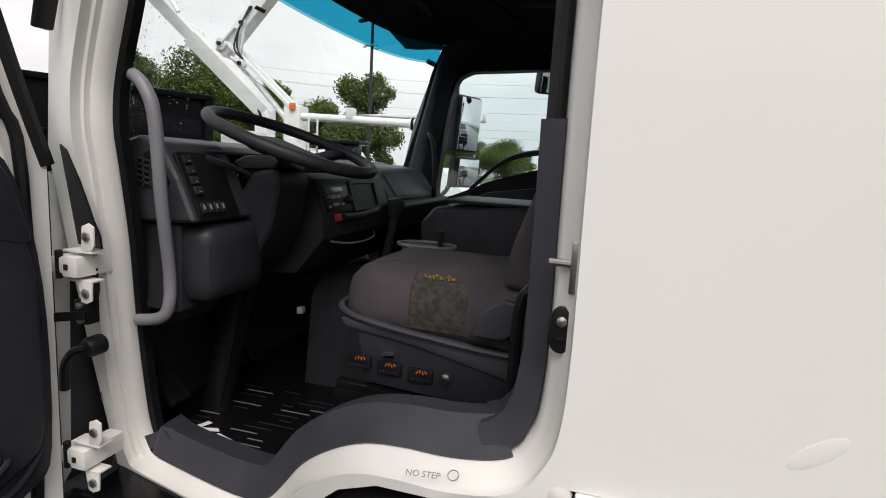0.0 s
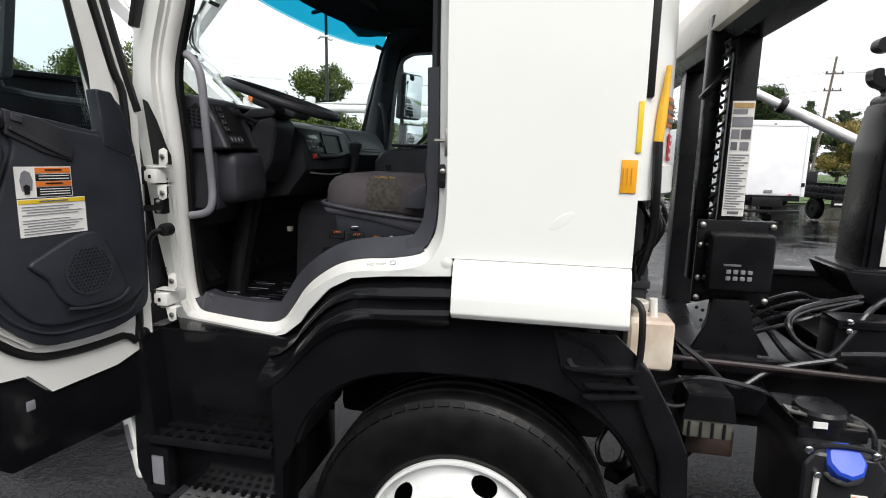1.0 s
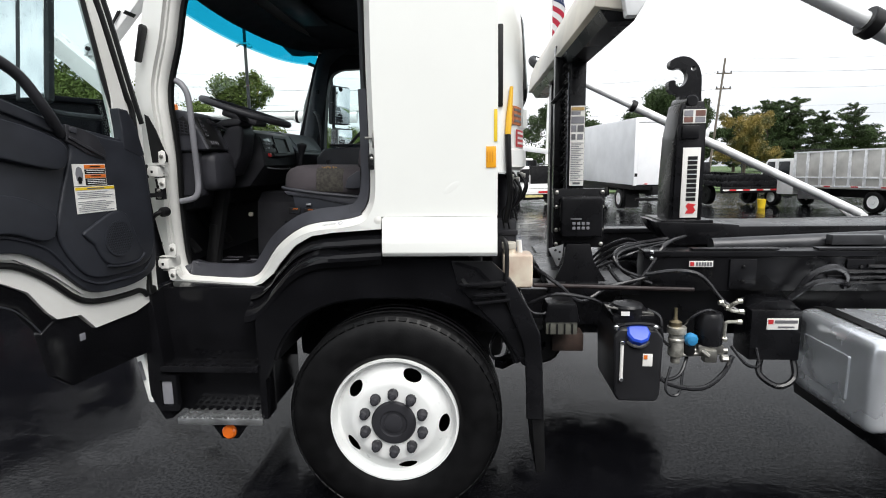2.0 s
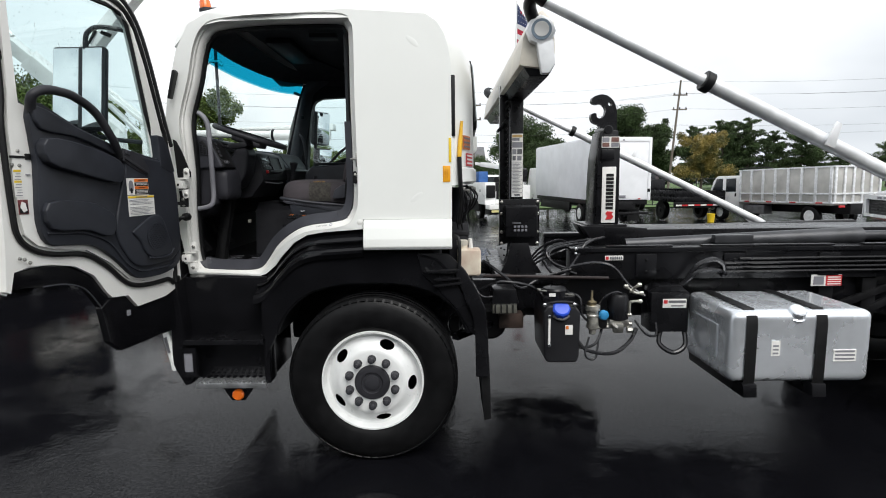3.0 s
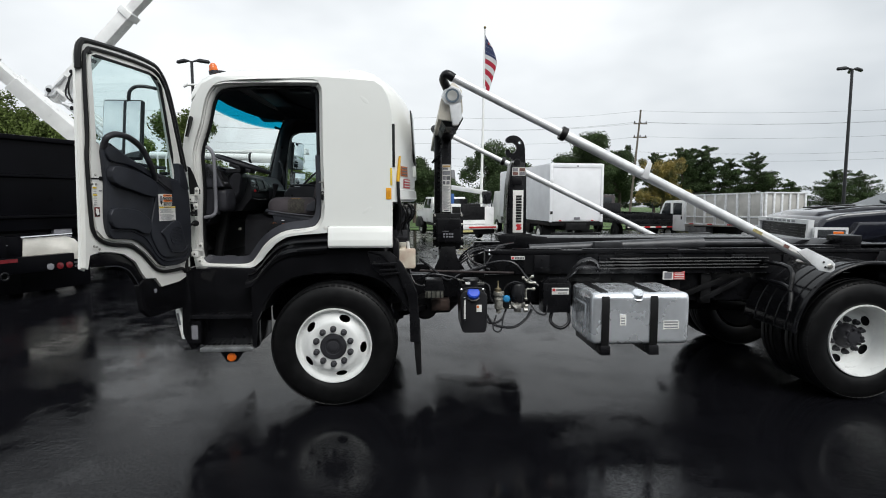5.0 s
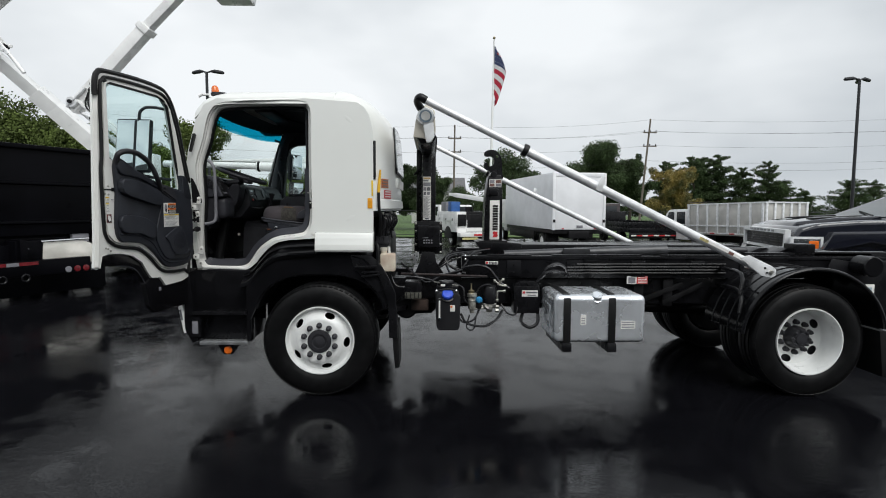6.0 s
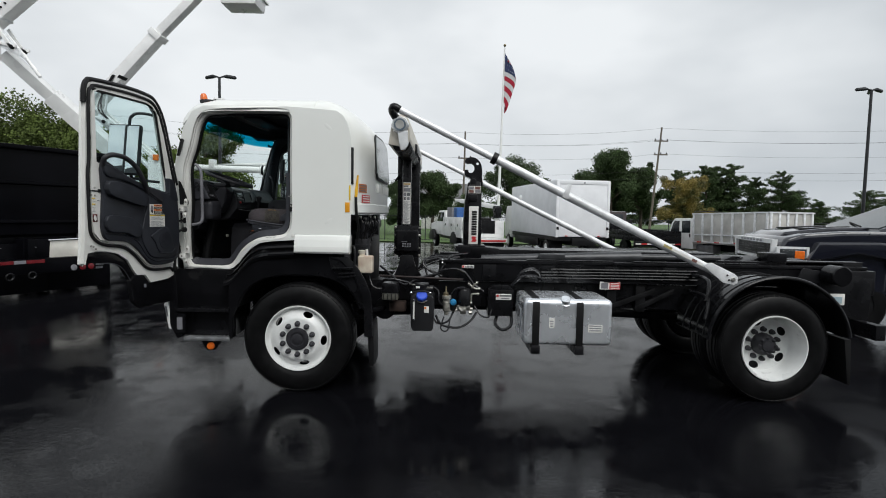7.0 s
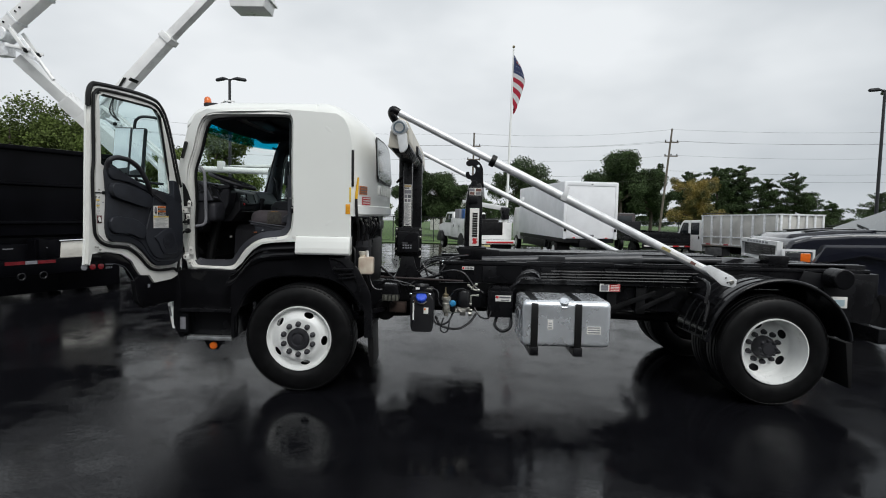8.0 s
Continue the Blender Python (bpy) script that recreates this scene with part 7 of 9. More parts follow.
hose([(0.70, 0.52, 1.16), (0.82, 0.44, 1.08), (0.95, 0.46, 0.98), (1.10, 0.52, 1.04), (1.32, 0.52, 1.10)], 0.011)
hose([(0.60, 0.34, 1.10), (0.66, 0.28, 0.98), (0.74, 0.30, 0.96), (0.80, 0.34, 1.0)], 0.007)
hose([(1.42, 0.28, 0.90), (1.46, 0.24, 0.97), (1.54, 0.26, 0.99), (1.60, 0.30, 0.955)], 0.007)
hose([(1.66, 0.28, 0.80), (1.72, 0.24, 0.72), (1.80, 0.28, 0.70), (1.84, 0.40, 0.76)], 0.008)
hose([(1.46, 0.30, 0.76), (1.40, 0.24, 0.66), (1.30, 0.26, 0.63), (1.24, 0.32, 0.70)], 0.009)
part("post_gusset", prism([(0.895, 1.265), (1.025, 1.265), (1.05, 1.16), (1.12, 1.05), (0.83, 1.05), (0.88, 1.16)], "y", 0.628, 0.652, 0.004), STEEL_BLACK, truck, "black flared post foot")
tb = part("tank_bracket", prism([(0.792, 1.242), (0.873, 1.268), (0.868, 1.20), (0.848, 1.145), (0.835, 1.15)], "y", 0.60, 0.612, 0.002), GALV, truck, "bare galvanised bracket plate")
for x, z in ((0.83, 1.235), (0.853, 1.225), (0.85, 1.185)):
    part("bracket_hole", lathe([(0.007, 0), (0.001, -0.001)], (x, 0.5985, z), (0, 1, 0), 10), SEAL, tb)
part("control_screen", box(0.905, 0.965, 0.5765, 0.5815, 1.406, 1.414, 0.001), PRINT, ctrl)
for z in (1.262, 1.228):
    part("beam_bolt", lathe([(0.011, 0), (0.011, -0.008), (0.004, -0.011)], (1.335, 0.546, z - 0.03), (0, 1, 0), 8), CHROME, truck)
hose([(1.30, 0.54, 1.09), (1.18, 0.53, 1.14), (1.135, 0.55, 1.205), (1.19, 0.62, 1.24), (1.32, 0.72, 1.255), (1.52, 0.85, 1.262)], 0.010)
hose([(1.34, 0.54, 1.06), (1.20, 0.54, 1.12), (1.155, 0.58, 1.19), (1.24, 0.68, 1.225), (1.50, 0.84, 1.245)], 0.010)
part("bracket_strap", beam((1.02, 0.22, 1.02), (1.25, 0.22, 0.985), 0.045, 0.010, 0.003), ZINC, tb)
for x in (1.05, 1.13, 1.21):
    part("strap_bolt", lathe([(0.010, 0), (0.010, 0.008), (0.003, 0.010)], (x, 0.218, 1.022 - 0.155 * (x - 1.02)), (0, 0, 1), 6), DARK, tb)
part("rusty_box", box(0.80, 0.97, 0.46, 0.58, 0.70, 0.80, 0.01), mat("rust_brown_steel", (0.045, 0.028, 0.022), 0.7, 0, 0.5, 14, 0.3), truck, "rust-brown steel block")
hose([(0.50, 0.30, 0.86), (0.46, 0.26, 0.80), (0.48, 0.24, 0.74), (0.54, 0.26, 0.75), (0.56, 0.3, 0.83)], 0.009)
part("cab_mount", join(box(0.40, 0.56, 0.45, 1.8, 1.52, 1.62, 0.02), box(0.44, 0.56, 0.60, 0.72, 1.0, 1.55, 0.02), box(0.44, 0.56, 1.52, 1.64, 1.0, 1.55, 0.02)), DARK, truck, "dark cab mount frame")
part("air_intake", join(rod((0.54, 0.42, 1.66), (0.53, 0.42, 1.42), 0.055, 16), box(0.47, 0.595, 0.32, 0.56, 1.17, 1.44, 0.02), box(0.465, 0.60, 0.31, 0.57, 1.36, 1.385, 0.004)), SOFT_BLACK, truck, "black air intake box")
for k, (x, y, z) in enumerate(((0.545, 0.12, 1.655), (0.575, 0.22, 1.64), (0.605, 0.34, 1.66), (0.63, 0.50, 1.65))):
    lv = part("lever_bracket", join(box(x - 0.008, x + 0.022, y, y + 0.02, z - 0.012, z + 0.012, 0.004), beam((x, y, z), (x + 0.035, y + 0.02, z - 0.05), 0.010, 0.006, 0.002)), ZINC, truck, "small bare metal bracket")
    part("release_cable", tube(smooth_path([(x, y, z), (x + 0.03, y - 0.02, z - 0.05), (x + 0.005, y, z - 0.12), (x - 0.03, y + 0.02, z - 0.16), (x - 0.02, y + 0.04, z - 0.24)], 5), 0.006, 6), SEAL, lv)
part("cross_pipe", rod((0.70, 0.5, 1.06), (1.55, 0.5, 1.035), 0.012, 10), mat("red_brown_pipe", (0.02, 0.012, 0.012), 0.45, 0, 0.3, 20, 0.1), truck)
part("air_tank", rod((0.75, 0.5, 0.72), (0.75, 1.7, 0.72), 0.11, 20, 0.02), DARK, truck)
part("stay_bar", beam((0.50, 0.18, 0.73), (0.75, 0.5, 0.73), 0.05, 0.04, 0.004), STEEL_BLACK, truck)
for x0, x1 in ((3.05, 3.55), (3.35, 3.75)):
    part("frame_bracket", join(box(x0, x0 + 0.10, 0.60, 0.66, 0.72, 1.0, 0.006), beam((x0, 0.6, 0.75), (x1, 0.6, 0.95), 0.03, 0.05, 0.004)), DARK, truck)
part("leaf_spring", join(*[tube(smooth_path([(WB - 0.6 + 0.06 * k, 0.70, 0.72 - 0.02 * k), (WB, 0.70, 0.62 - 0.02 * k), (WB + 0.6 - 0.06 * k, 0.70, 0.72 - 0.02 * k)], 5), 0.012, 6) for k in range(5)]), DARK, truck)

# ---- yard round the truck ----
# added out of view: blocks low sky so wet ground and black paint mirror dark
tagged(part("reflection_blocker", box(-40, 40, -19.4, -19.0, 0, 5.5, 0.02), mat("dark_blocker_face", (0.10, 0.102, 0.105), 0.7, 0, 0.2, 0.6, 0.2, 8)), "unseen dark wall added behind the camera to darken reflections", "wall", kind="structure")
LEAF = mat("green_leaves", (0.082, 0.112, 0.028), 0.7, 0, 0.5, 0.7, 0, 20, spread=0.25, spec=0.2)
LEAF_DARK = mat("dark_needles", (0.040, 0.062, 0.024), 0.75, 0, 0.45, 0.7, 0, 20, spread=0.25, spec=0.2)
LEAF_GOLD = mat("turning_leaves", (0.22, 0.16, 0.04), 0.6, 0, 0.5, 0.8, 0, 20, tint=(0.07, 0.075, 0.02))
BARK = mat("bark", (0.07, 0.055, 0.042), 0.9, 0, 0.35, 8, 0.8, 30, dist=0.02)
POLE = mat("weathered_pole", (0.13, 0.11, 0.09), 0.85, 0, 0.3, 5, 0.4, 30)
LAMP_METAL = mat("dark_bronze_pole", (0.020, 0.021, 0.024), 0.45, 0.2, 0.2, 5, 0.05)
FLEET_WHITE = mat("fleet_white_paint", (0.82, 0.82, 0.81), 0.3, 0, 0.06, 2.0, 0.02, 40, 0.3)
BOX_WHITE = mat("box_body_white", (0.81, 0.82, 0.84), 0.4, 0, 0.05, 1.5, 0.03, 30)
BLACK_PAINT = wet_paint("black_car_paint", (0.009, 0.010, 0.017), 0.12, 0.25, 0.8)
DUMP_BLACK = mat("black_dump_body", (0.0024, 0.0024, 0.0034), 0.32, 0, 0.3, 2, 0.1, 60, spec=0.055)
DARK_GLASS = mat("dark_vehicle_glass", (0.018, 0.022, 0.025), 0.06, 0, 0.2, 2, 0)
PALE_GLASS = mat("sky_lit_windscreen", (0.045, 0.056, 0.058), 0.08, 0, 0.25, 3, 0, spec=0.22)
GRASS = mat("wet_grass", (0.06, 0.11, 0.025), 0.8, 0, 0.4, 3.0, 0.8, 25, dist=0.03)


def local_part(name, bm, mt, parent, m, label=""):
    return part(name, moved(bm, m), mt, parent, label)


def yard_wheel(parent, m, x, y, r=0.42, w=0.26, rim=FLEET_WHITE, out=-1):
    """A road wheel in the vehicle's own frame, x forward, outer face towards out * y."""
    w0 = part("wheel", moved(lathe([(r * 0.58, 0.01), (r * 0.72, 0), (r * 0.93, 0.015), (r, 0.05), (r, w - 0.05), (r * 0.93, w - 0.015), (r * 0.58, w)], (x, y, r), (0, -out, 0), 36, False), m), RUBBER, parent, "black road wheel")
    part("rim", moved(lathe([(r * 0.58, 0.02), (r * 0.55, 0.05), (r * 0.45, 0.07), (r * 0.25, 0.03), (r * 0.2, 0.0), (0.02, -0.01)], (x, y, r), (0, -out, 0), 28), m), rim, w0)
    return w0


def veh(name, label, x, y, heading, category="truck"):
    """A vehicle's own frame: x runs forward from its rear, y to its left, z up."""
    m = pose(x, y, ground_z(y), 0, 0, heading)
    return thing(name, label, category, (x, y, ground_z(y))), m


# black dump truck beside the bucket trucks
v, m = veh("dump_truck", "wet black dump truck standing with its ribbed tailgate shut", -6.245, 5.26, 153.4)
body = local_part("dump_body", prism([(1.17, 1.10), (1.2, 2.70), (1.24, 2.78), (-1.24, 2.78), (-1.2, 2.70), (-1.17, 1.10)], "x", 0.10, 4.2, 0.02), DUMP_BLACK, v, m, "black steel dump body")
gate = local_part("tailgate", box(0.0, 0.10, -1.19, 1.19, 1.16, 2.78, 0.015), DUMP_BLACK, v, m, "ribbed black tailgate")
for z in (2.14, 1.43):
    local_part("gate_rail", prism([(0.004, z - 0.07), (-0.05, z - 0.05), (-0.05, z - 0.006), (0.004, z + 0.006)], "y", -1.19, 1.19, 0.004), DUMP_BLACK, gate, m)
local_part("top_rail", box(-0.07, 0.12, -1.22, 1.22, 2.72, 2.80, 0.012), DUMP_BLACK, gate, m)
for y in (1.19, -1.19):
    local_part("corner_post", box(-0.06, 0.12, y - 0.06, y + 0.06, 1.10, 2.80, 0.012), DUMP_BLACK, gate, m)
for z in (2.14, 1.43, 1.14):
    local_part("side_rail", box(0.10, 4.2, 1.16, 1.25, z - 0.05, z, 0.008), DUMP_BLACK, body, m)
local_part("chassis", join(box(-0.2, 6.4, -0.45, 0.45, 0.62, 1.08, 0.02), box(0.1, 4.2, -0.9, 0.9, 0.95, 1.12, 0.02)), DUMP_BLACK, v, m)
bp = local_part("rear_bumper", join(box(-0.36, -0.22, -0.74, 1.15, 0.46, 0.735, 0.015), box(-0.3, 0.2, 0.3, 0.42, 0.6, 1.1, 0.01), box(-0.17, 0.2, -0.42, -0.3, 0.6, 1.1, 0.01)), DUMP_BLACK, v, m, "black rear bumper plate")
DULL_RED = mat("dull_red_lens", (0.14, 0.008, 0.012), 0.2, 0, 0.2, 9, 0.1)
for y0, y1, mt in ((0.68, 0.99, DULL_RED), (0.485, 0.675, HANDLE_GREY), (0.18, 0.48, DULL_RED)):
    local_part("reflective_strip", box(-0.366, -0.362, y0, y1, 0.655, 0.715), mt, bp, m)
for y, mt in ((-0.32, HANDLE_GREY), (-0.48, DULL_RED), (-0.64, DULL_RED)):
    local_part("round_lamp", lathe([(0.058, 0), (0.058, 0.015), (0.02, 0.022)], (-0.36, y, 0.525), (-1, 0, 0), 18), mt, bp, m)
for y in (0.76, 0.41):
    local_part("tow_hook", tube([Vector((-0.40, y + 0.06 * math.cos(a), 0.44 + 0.06 * math.sin(a))) for a in (0.524 * k for k in range(12))], 0.018, 8, True), STEEL_BLACK, bp, m)
for y in (0.80, 0.25):
    local_part("maker_bar", box(-0.24, -0.236, y, y + 0.16, 0.93, 0.945), HANDLE_GREY, v, m)
# pale cream, little metal: the fender's bright reflection painted as its colour
POLISHED_SHEEN = mat("polished_fender_sheen", (0.78, 0.75, 0.68), 0.22, 0.35, 0.12, 3, 0.03, 40)
local_part("polished_panel", prism([(0.03, 0.635), (-1.02, 0.60), (-1.015, 0.72), (-0.96, 0.86), (-0.85, 0.98), (-0.70, 1.04), (0.0, 1.045)], "x", -0.21, -0.19, 0.006), POLISHED_SHEEN, v, m, "polished steel quarter fender")
local_part("bright_guard", rod((-0.23, 0.05, 1.055), (-0.23, -0.80, 1.075), 0.022, 12, 0.004), CHROME, v, m)
local_part("pale_box", box(0.02, 0.3, -0.96, -0.64, 0.76, 1.22, 0.03), HANDLE_GREY, v, m, "pale grey plastic box")
for x in (1.1, 2.35, 5.4):
    for y, f in ((1.12, 1), (-1.12, -1)):
        yard_wheel(v, m, x, y, 0.5, 0.3, DARK, f)
for y in (0.60, -0.60):
    fl = local_part("rear_flap", box(0.0, 0.02, y - 0.64, y + 0.64, 0.07, 1.0, 0.004), DUMP_BLACK, v, m, "black rubber mud flap")
    for z, w in ((0.60, 0.30), (0.52, 0.26), (0.45, 0.22)):
        for k in range(6):
            local_part("flap_print", box(-0.004, 0.0, y * 1.62 - w / 2 + w * k / 6, y * 1.62 - w / 2 + w * (k + 0.72) / 6, z - 0.022, z + 0.022), HANDLE_GREY, fl, m)
local_part("under_gear", box(0.5, 4.4, -0.8, 0.8, 0.35, 0.95, 0.05), DARK, v, m)
local_part("dump_cab", prism([(4.5, 0.8), (4.5, 2.6), (5.6, 2.6), (5.9, 1.9), (6.7, 1.8), (6.8, 0.7)], "y", -1.1, 1.1, 0.05), BLACK_PAINT, v, m)


# bucket trucks with white booms
v, m = veh("bucket_truck", "white bucket truck with its articulated boom raised", -13.7, 15.3, 0)
local_part("truck_bed", join(box(0.0, 5.2, -1.15, 1.15, 1.0, 1.45, 0.03), box(0.2, 2.6, -1.2, -0.7, 1.45, 2.0, 0.02)), FLEET_WHITE, v, m, "white utility body")
local_part("cab", prism([(5.3, 0.75), (5.3, 2.35), (6.2, 2.4), (6.7, 1.7), (7.9, 1.55), (8.0, 0.7)], "y", -1.0, 1.0, 0.05), FLEET_WHITE, v, m)
local_part("chassis", box(0, 7.6, -0.45, 0.45, 0.6, 1.0, 0.02), DARK, v, m)
for x in (1.3, 6.9):
    yard_wheel(v, m, x, -1.1, 0.48, 0.3, FLEET_WHITE, -1)
    yard_wheel(v, m, x, 1.1, 0.48, 0.3, FLEET_WHITE, 1)
part("turret", join(rod((-10.6, 15.3, 1.3), (-10.6, 15.3, 2.6), 0.32, 24, 0.02), box(-10.85, -10.35, 15.05, 15.55, 2.5, 3.5, 0.06)), FLEET_WHITE, v, "white boom turret")
FOOT, ELBOW = Vector((-10.55, 15.40, 3.32)), Vector((-13.05, 12.76, 6.70))
lowb = part("lower_boom", beam(FOOT, FOOT.lerp(ELBOW, 0.50), 0.50, 0.58, 0.04, (0, 1, 0)), FLEET_WHITE, v, "white lower boom")
part("boom_pin_plate", beam(FOOT + Vector((-0.1, -0.26, 0.1)), FOOT + Vector((0.02, -0.26, -0.22)), 0.03, 0.40, 0.01, (0, 1, 0)), DARK, lowb)
part("mid_boom", beam(FOOT.lerp(ELBOW, 0.48), FOOT.lerp(ELBOW, 0.97), 0.36, 0.42, 0.03, (0, 1, 0)), FLEET_WHITE, v, "white boom section")
part("boom_sleeve", beam(FOOT.lerp(ELBOW, 0.46), FOOT.lerp(ELBOW, 0.63), 0.48, 0.56, 0.02, (0, 1, 0)), FLEET_WHITE, v)
for k in range(3):
    for j in (-1, 1):
        c = FOOT.lerp(ELBOW, 0.49 + 0.05 * k) + Vector((0.02, -0.20, 0.1 * j))
        part("sleeve_bolt", rod(c, c + Vector((-0.02, -0.04, 0)), 0.022, 8), DARK, v)
UP = Matrix.Translation((-0.063, 0.22, -0.076)) @ Matrix.Scale(1.044, 4)      # everything above the elbow
local_part("elbow", join(rod((-12.7, 11.75, 7.0), (-12.7, 12.25, 7.0), 0.22, 20, 0.02), beam((-12.55, 11.8, 6.7), (-11.6, 11.8, 6.25), 0.08, 0.10, 0.01), beam((-12.4, 11.8, 7.25), (-11.5, 11.8, 6.15), 0.06, 0.06, 0.01), box(-12.95, -12.5, 11.85, 12.15, 6.35, 6.75, 0.02)), ALU_TUBE, v, UP, "steel elbow linkage")
ub = local_part("upper_boom", beam((-12.9, 12, 7.0), (-9.4, 12, 9.9), 0.40, 0.44, 0.07, (0, 1, 0)), FLEET_WHITE, v, UP, "white upper boom")
for q in (0.16, 0.42, 0.47):
    a = Vector((-12.9, 12, 7.0)).lerp(Vector((-9.4, 12, 9.9)), q)
    local_part("boom_band", beam(a, a + Vector((0.07, 0, 0.058)), 0.43, 0.475, 0.02, (0, 1, 0)), ALU_TUBE, ub, UP)
for q in (0.06, 0.10, 0.21, 0.25):
    a = Vector((-12.9, 11.78, 7.05)).lerp(Vector((-9.4, 11.78, 9.95)), q)
    local_part("boom_bolt", rod(a, a + Vector((0, -0.04, 0)), 0.03, 8), DARK, ub, UP)
for y in (11.74, 12.26):
    local_part("elbow_arm", beam((-12.35, y, 7.15), (-11.85, y, 6.45), 0.05, 0.10, 0.01), FLEET_WHITE, v, UP)
    local_part("elbow_arm", beam((-12.5, y, 6.65), (-11.7, y, 6.5), 0.05, 0.09, 0.01), FLEET_WHITE, v, UP)
    local_part("elbow_pin", rod((-11.85, y - 0.05, 6.48), (-11.85, y + 0.05, 6.48), 0.06, 14, 0.01), DARK, v, UP)
local_part("elbow_ram", join(rod((-12.15, 12, 6.90), (-11.3, 12, 5.85), 0.035, 12), rod((-11.7, 12, 6.34), (-11.2, 12, 5.66), 0.055, 12)), FLEET_WHITE, v, UP, "steel ram at the elbow")
v, m = veh("bucket_truck", "white bucket truck with a long boom and bucket up", -15.0, 12.9, 0)
local_part("truck_bed", join(box(0.0, 5.2, -1.15, 1.15, 0.9, 1.5, 0.03)), FLEET_WHITE, v, m)
local_part("cab", prism([(5.3, 0.75), (5.3, 2.3), (6.2, 2.3), (6.7, 1.6), (7.9, 1.45), (8.0, 0.7)], "y", -1.0, 1.0, 0.05), FLEET_WHITE, v, m)
for x in (1.3, 6.9):
    yard_wheel(v, m, x, -1.1, 0.48, 0.3, FLEET_WHITE, -1)
    yard_wheel(v, m, x, 1.1, 0.48, 0.3, FLEET_WHITE, 1)
part("turret", join(rod((-8.0, 12.8, 1.3), (-8.0, 12.8, 2.5), 0.30, 24, 0.02), box(-8.25, -7.75, 12.55, 13.05, 2.4, 3.35, 0.05)), FLEET_WHITE, v, "white boom turret")
part("red_marker", box(-8.02, -7.86, 12.46, 12.54, 3.22, 3.40, 0.01), ORANGE, v, "orange-red marker light")
for y in (12.62, 12.98):
    part("riser_arm", beam((-8.05, y, 3.30), (-10.05, y, 4.98), 0.09, 0.20, 0.02, (0, 1, 0)), FLEET_WHITE, v, "white riser arm")
part("riser_ram", join(rod((-8.25, 12.8, 2.95), (-9.2, 12.8, 3.9), 0.08, 14), rod((-9.1, 12.8, 3.8), (-10.2, 12.8, 4.75), 0.05, 12)), ALU_TUBE, v, "steel riser ram")
part("knuckle", join(rod((-10.2, 12.5, 4.92), (-10.2, 13.1, 4.92), 0.17, 18, 0.02), beam((-10.35, 12.55, 4.75), (-9.75, 12.55, 5.35), 0.05, 0.16, 0.01, (0, 1, 0)), beam((-9.6, 12.55, 4.45), (-9.45, 12.55, 5.55), 0.05, 0.07, 0.01, (0, 1, 0)), rod((-9.85, 12.5, 4.55), (-9.40, 12.5, 4.35), 0.05, 10), box(-9.62, -9.40, 12.45, 12.60, 4.30, 4.50, 0.02)), ALU_TUBE, v, "steel boom knuckle with links")
for x, z in ((-9.55, 4.40), (-10.2, 4.92), (-9.5, 5.45)):
    part("knuckle_pin", rod((x, 12.40, z), (x, 12.48, z), 0.06, 12, 0.01), DARK, v)
for k in range(2):
    part("boom_hose", tube(smooth_path([(-9.3 + 0.05 * k, 12.56, 5.9), (-9.6, 12.5, 5.3), (-9.75 + 0.1 * k, 12.5, 4.8), (-9.45, 12.5, 4.5)], 4), 0.025, 6), SEAL, v)
part("lower_boom", beam((-10.32, 12.8, 4.70), (-7.88, 12.8, 7.30), 0.34, 0.42, 0.03, (0, 1, 0)), FLEET_WHITE, v, "white outer boom")
part("boom_collar", beam((-8.03, 12.8, 7.14), (-7.89, 12.8, 7.29), 0.42, 0.52, 0.02, (0, 1, 0)), FLEET_WHITE, v)
part("inner_boom", beam((-7.98, 12.8, 7.20), (-6.3, 12.8, 8.88), 0.26, 0.33, 0.02, (0, 1, 0)), FLEET_WHITE, v)
part("chassis", box(-14.8, -7.4, 12.45, 13.35, 0.45, 0.95, 0.02), DARK, v)
for q in (0.62, 0.9):
    c = Vector((-7.98, 12.8, 7.20)).lerp(Vector((-6.3, 12.8, 8.88)), q)
    part("boom_port", rod(c + Vector((0, -0.16, 0)), c + Vector((0, -0.12, 0)), 0.06, 12), DARK, v)
part("boom_port", beam((-9.70, 12.61, 5.30), (-9.56, 12.61, 5.45), 0.02, 0.10, 0.005, (0, 1, 0)), DARK, v)
part("boom_strap", beam((-9.05, 12.60, 5.78), (-8.98, 12.60, 5.86), 0.03, 0.44, 0.005, (0, 1, 0)), DARK, v)
part("bucket", prism([(-5.74, 8.10), (-5.80, 8.42), (-5.75, 9.2), (-4.6, 9.2), (-4.6, 8.42), (-4.66, 8.10)], "y", 12.3, 13.2, 0.05), FLEET_WHITE, v, "white work bucket")
part("bucket_lip", box(-5.86, -4.54, 12.22, 13.28, 8.40, 8.47, 0.02), FLEET_WHITE, v)

v, m = veh("boom_truck", "white boom truck with its boom laid flat", -9.0, 9.6, 0)
part("boom_tube", join(rod((-6.0, 9.6, 2.81), (-2.6, 9.6, 2.74), 0.085, 20, 0.02), rod((-3.6, 9.6, 2.75), (-2.2, 9.6, 2.72), 0.12, 20, 0.02), box(-4.95, -4.80, 9.5, 9.7, 2.80, 3.02, 0.02)), FLEET_WHITE, v, "white stowed boom")
part("boom_band", rod((-3.55, 9.6, 2.75), (-3.49, 9.6, 2.75), 0.135, 20, 0.01), STEEL_BLACK, v)
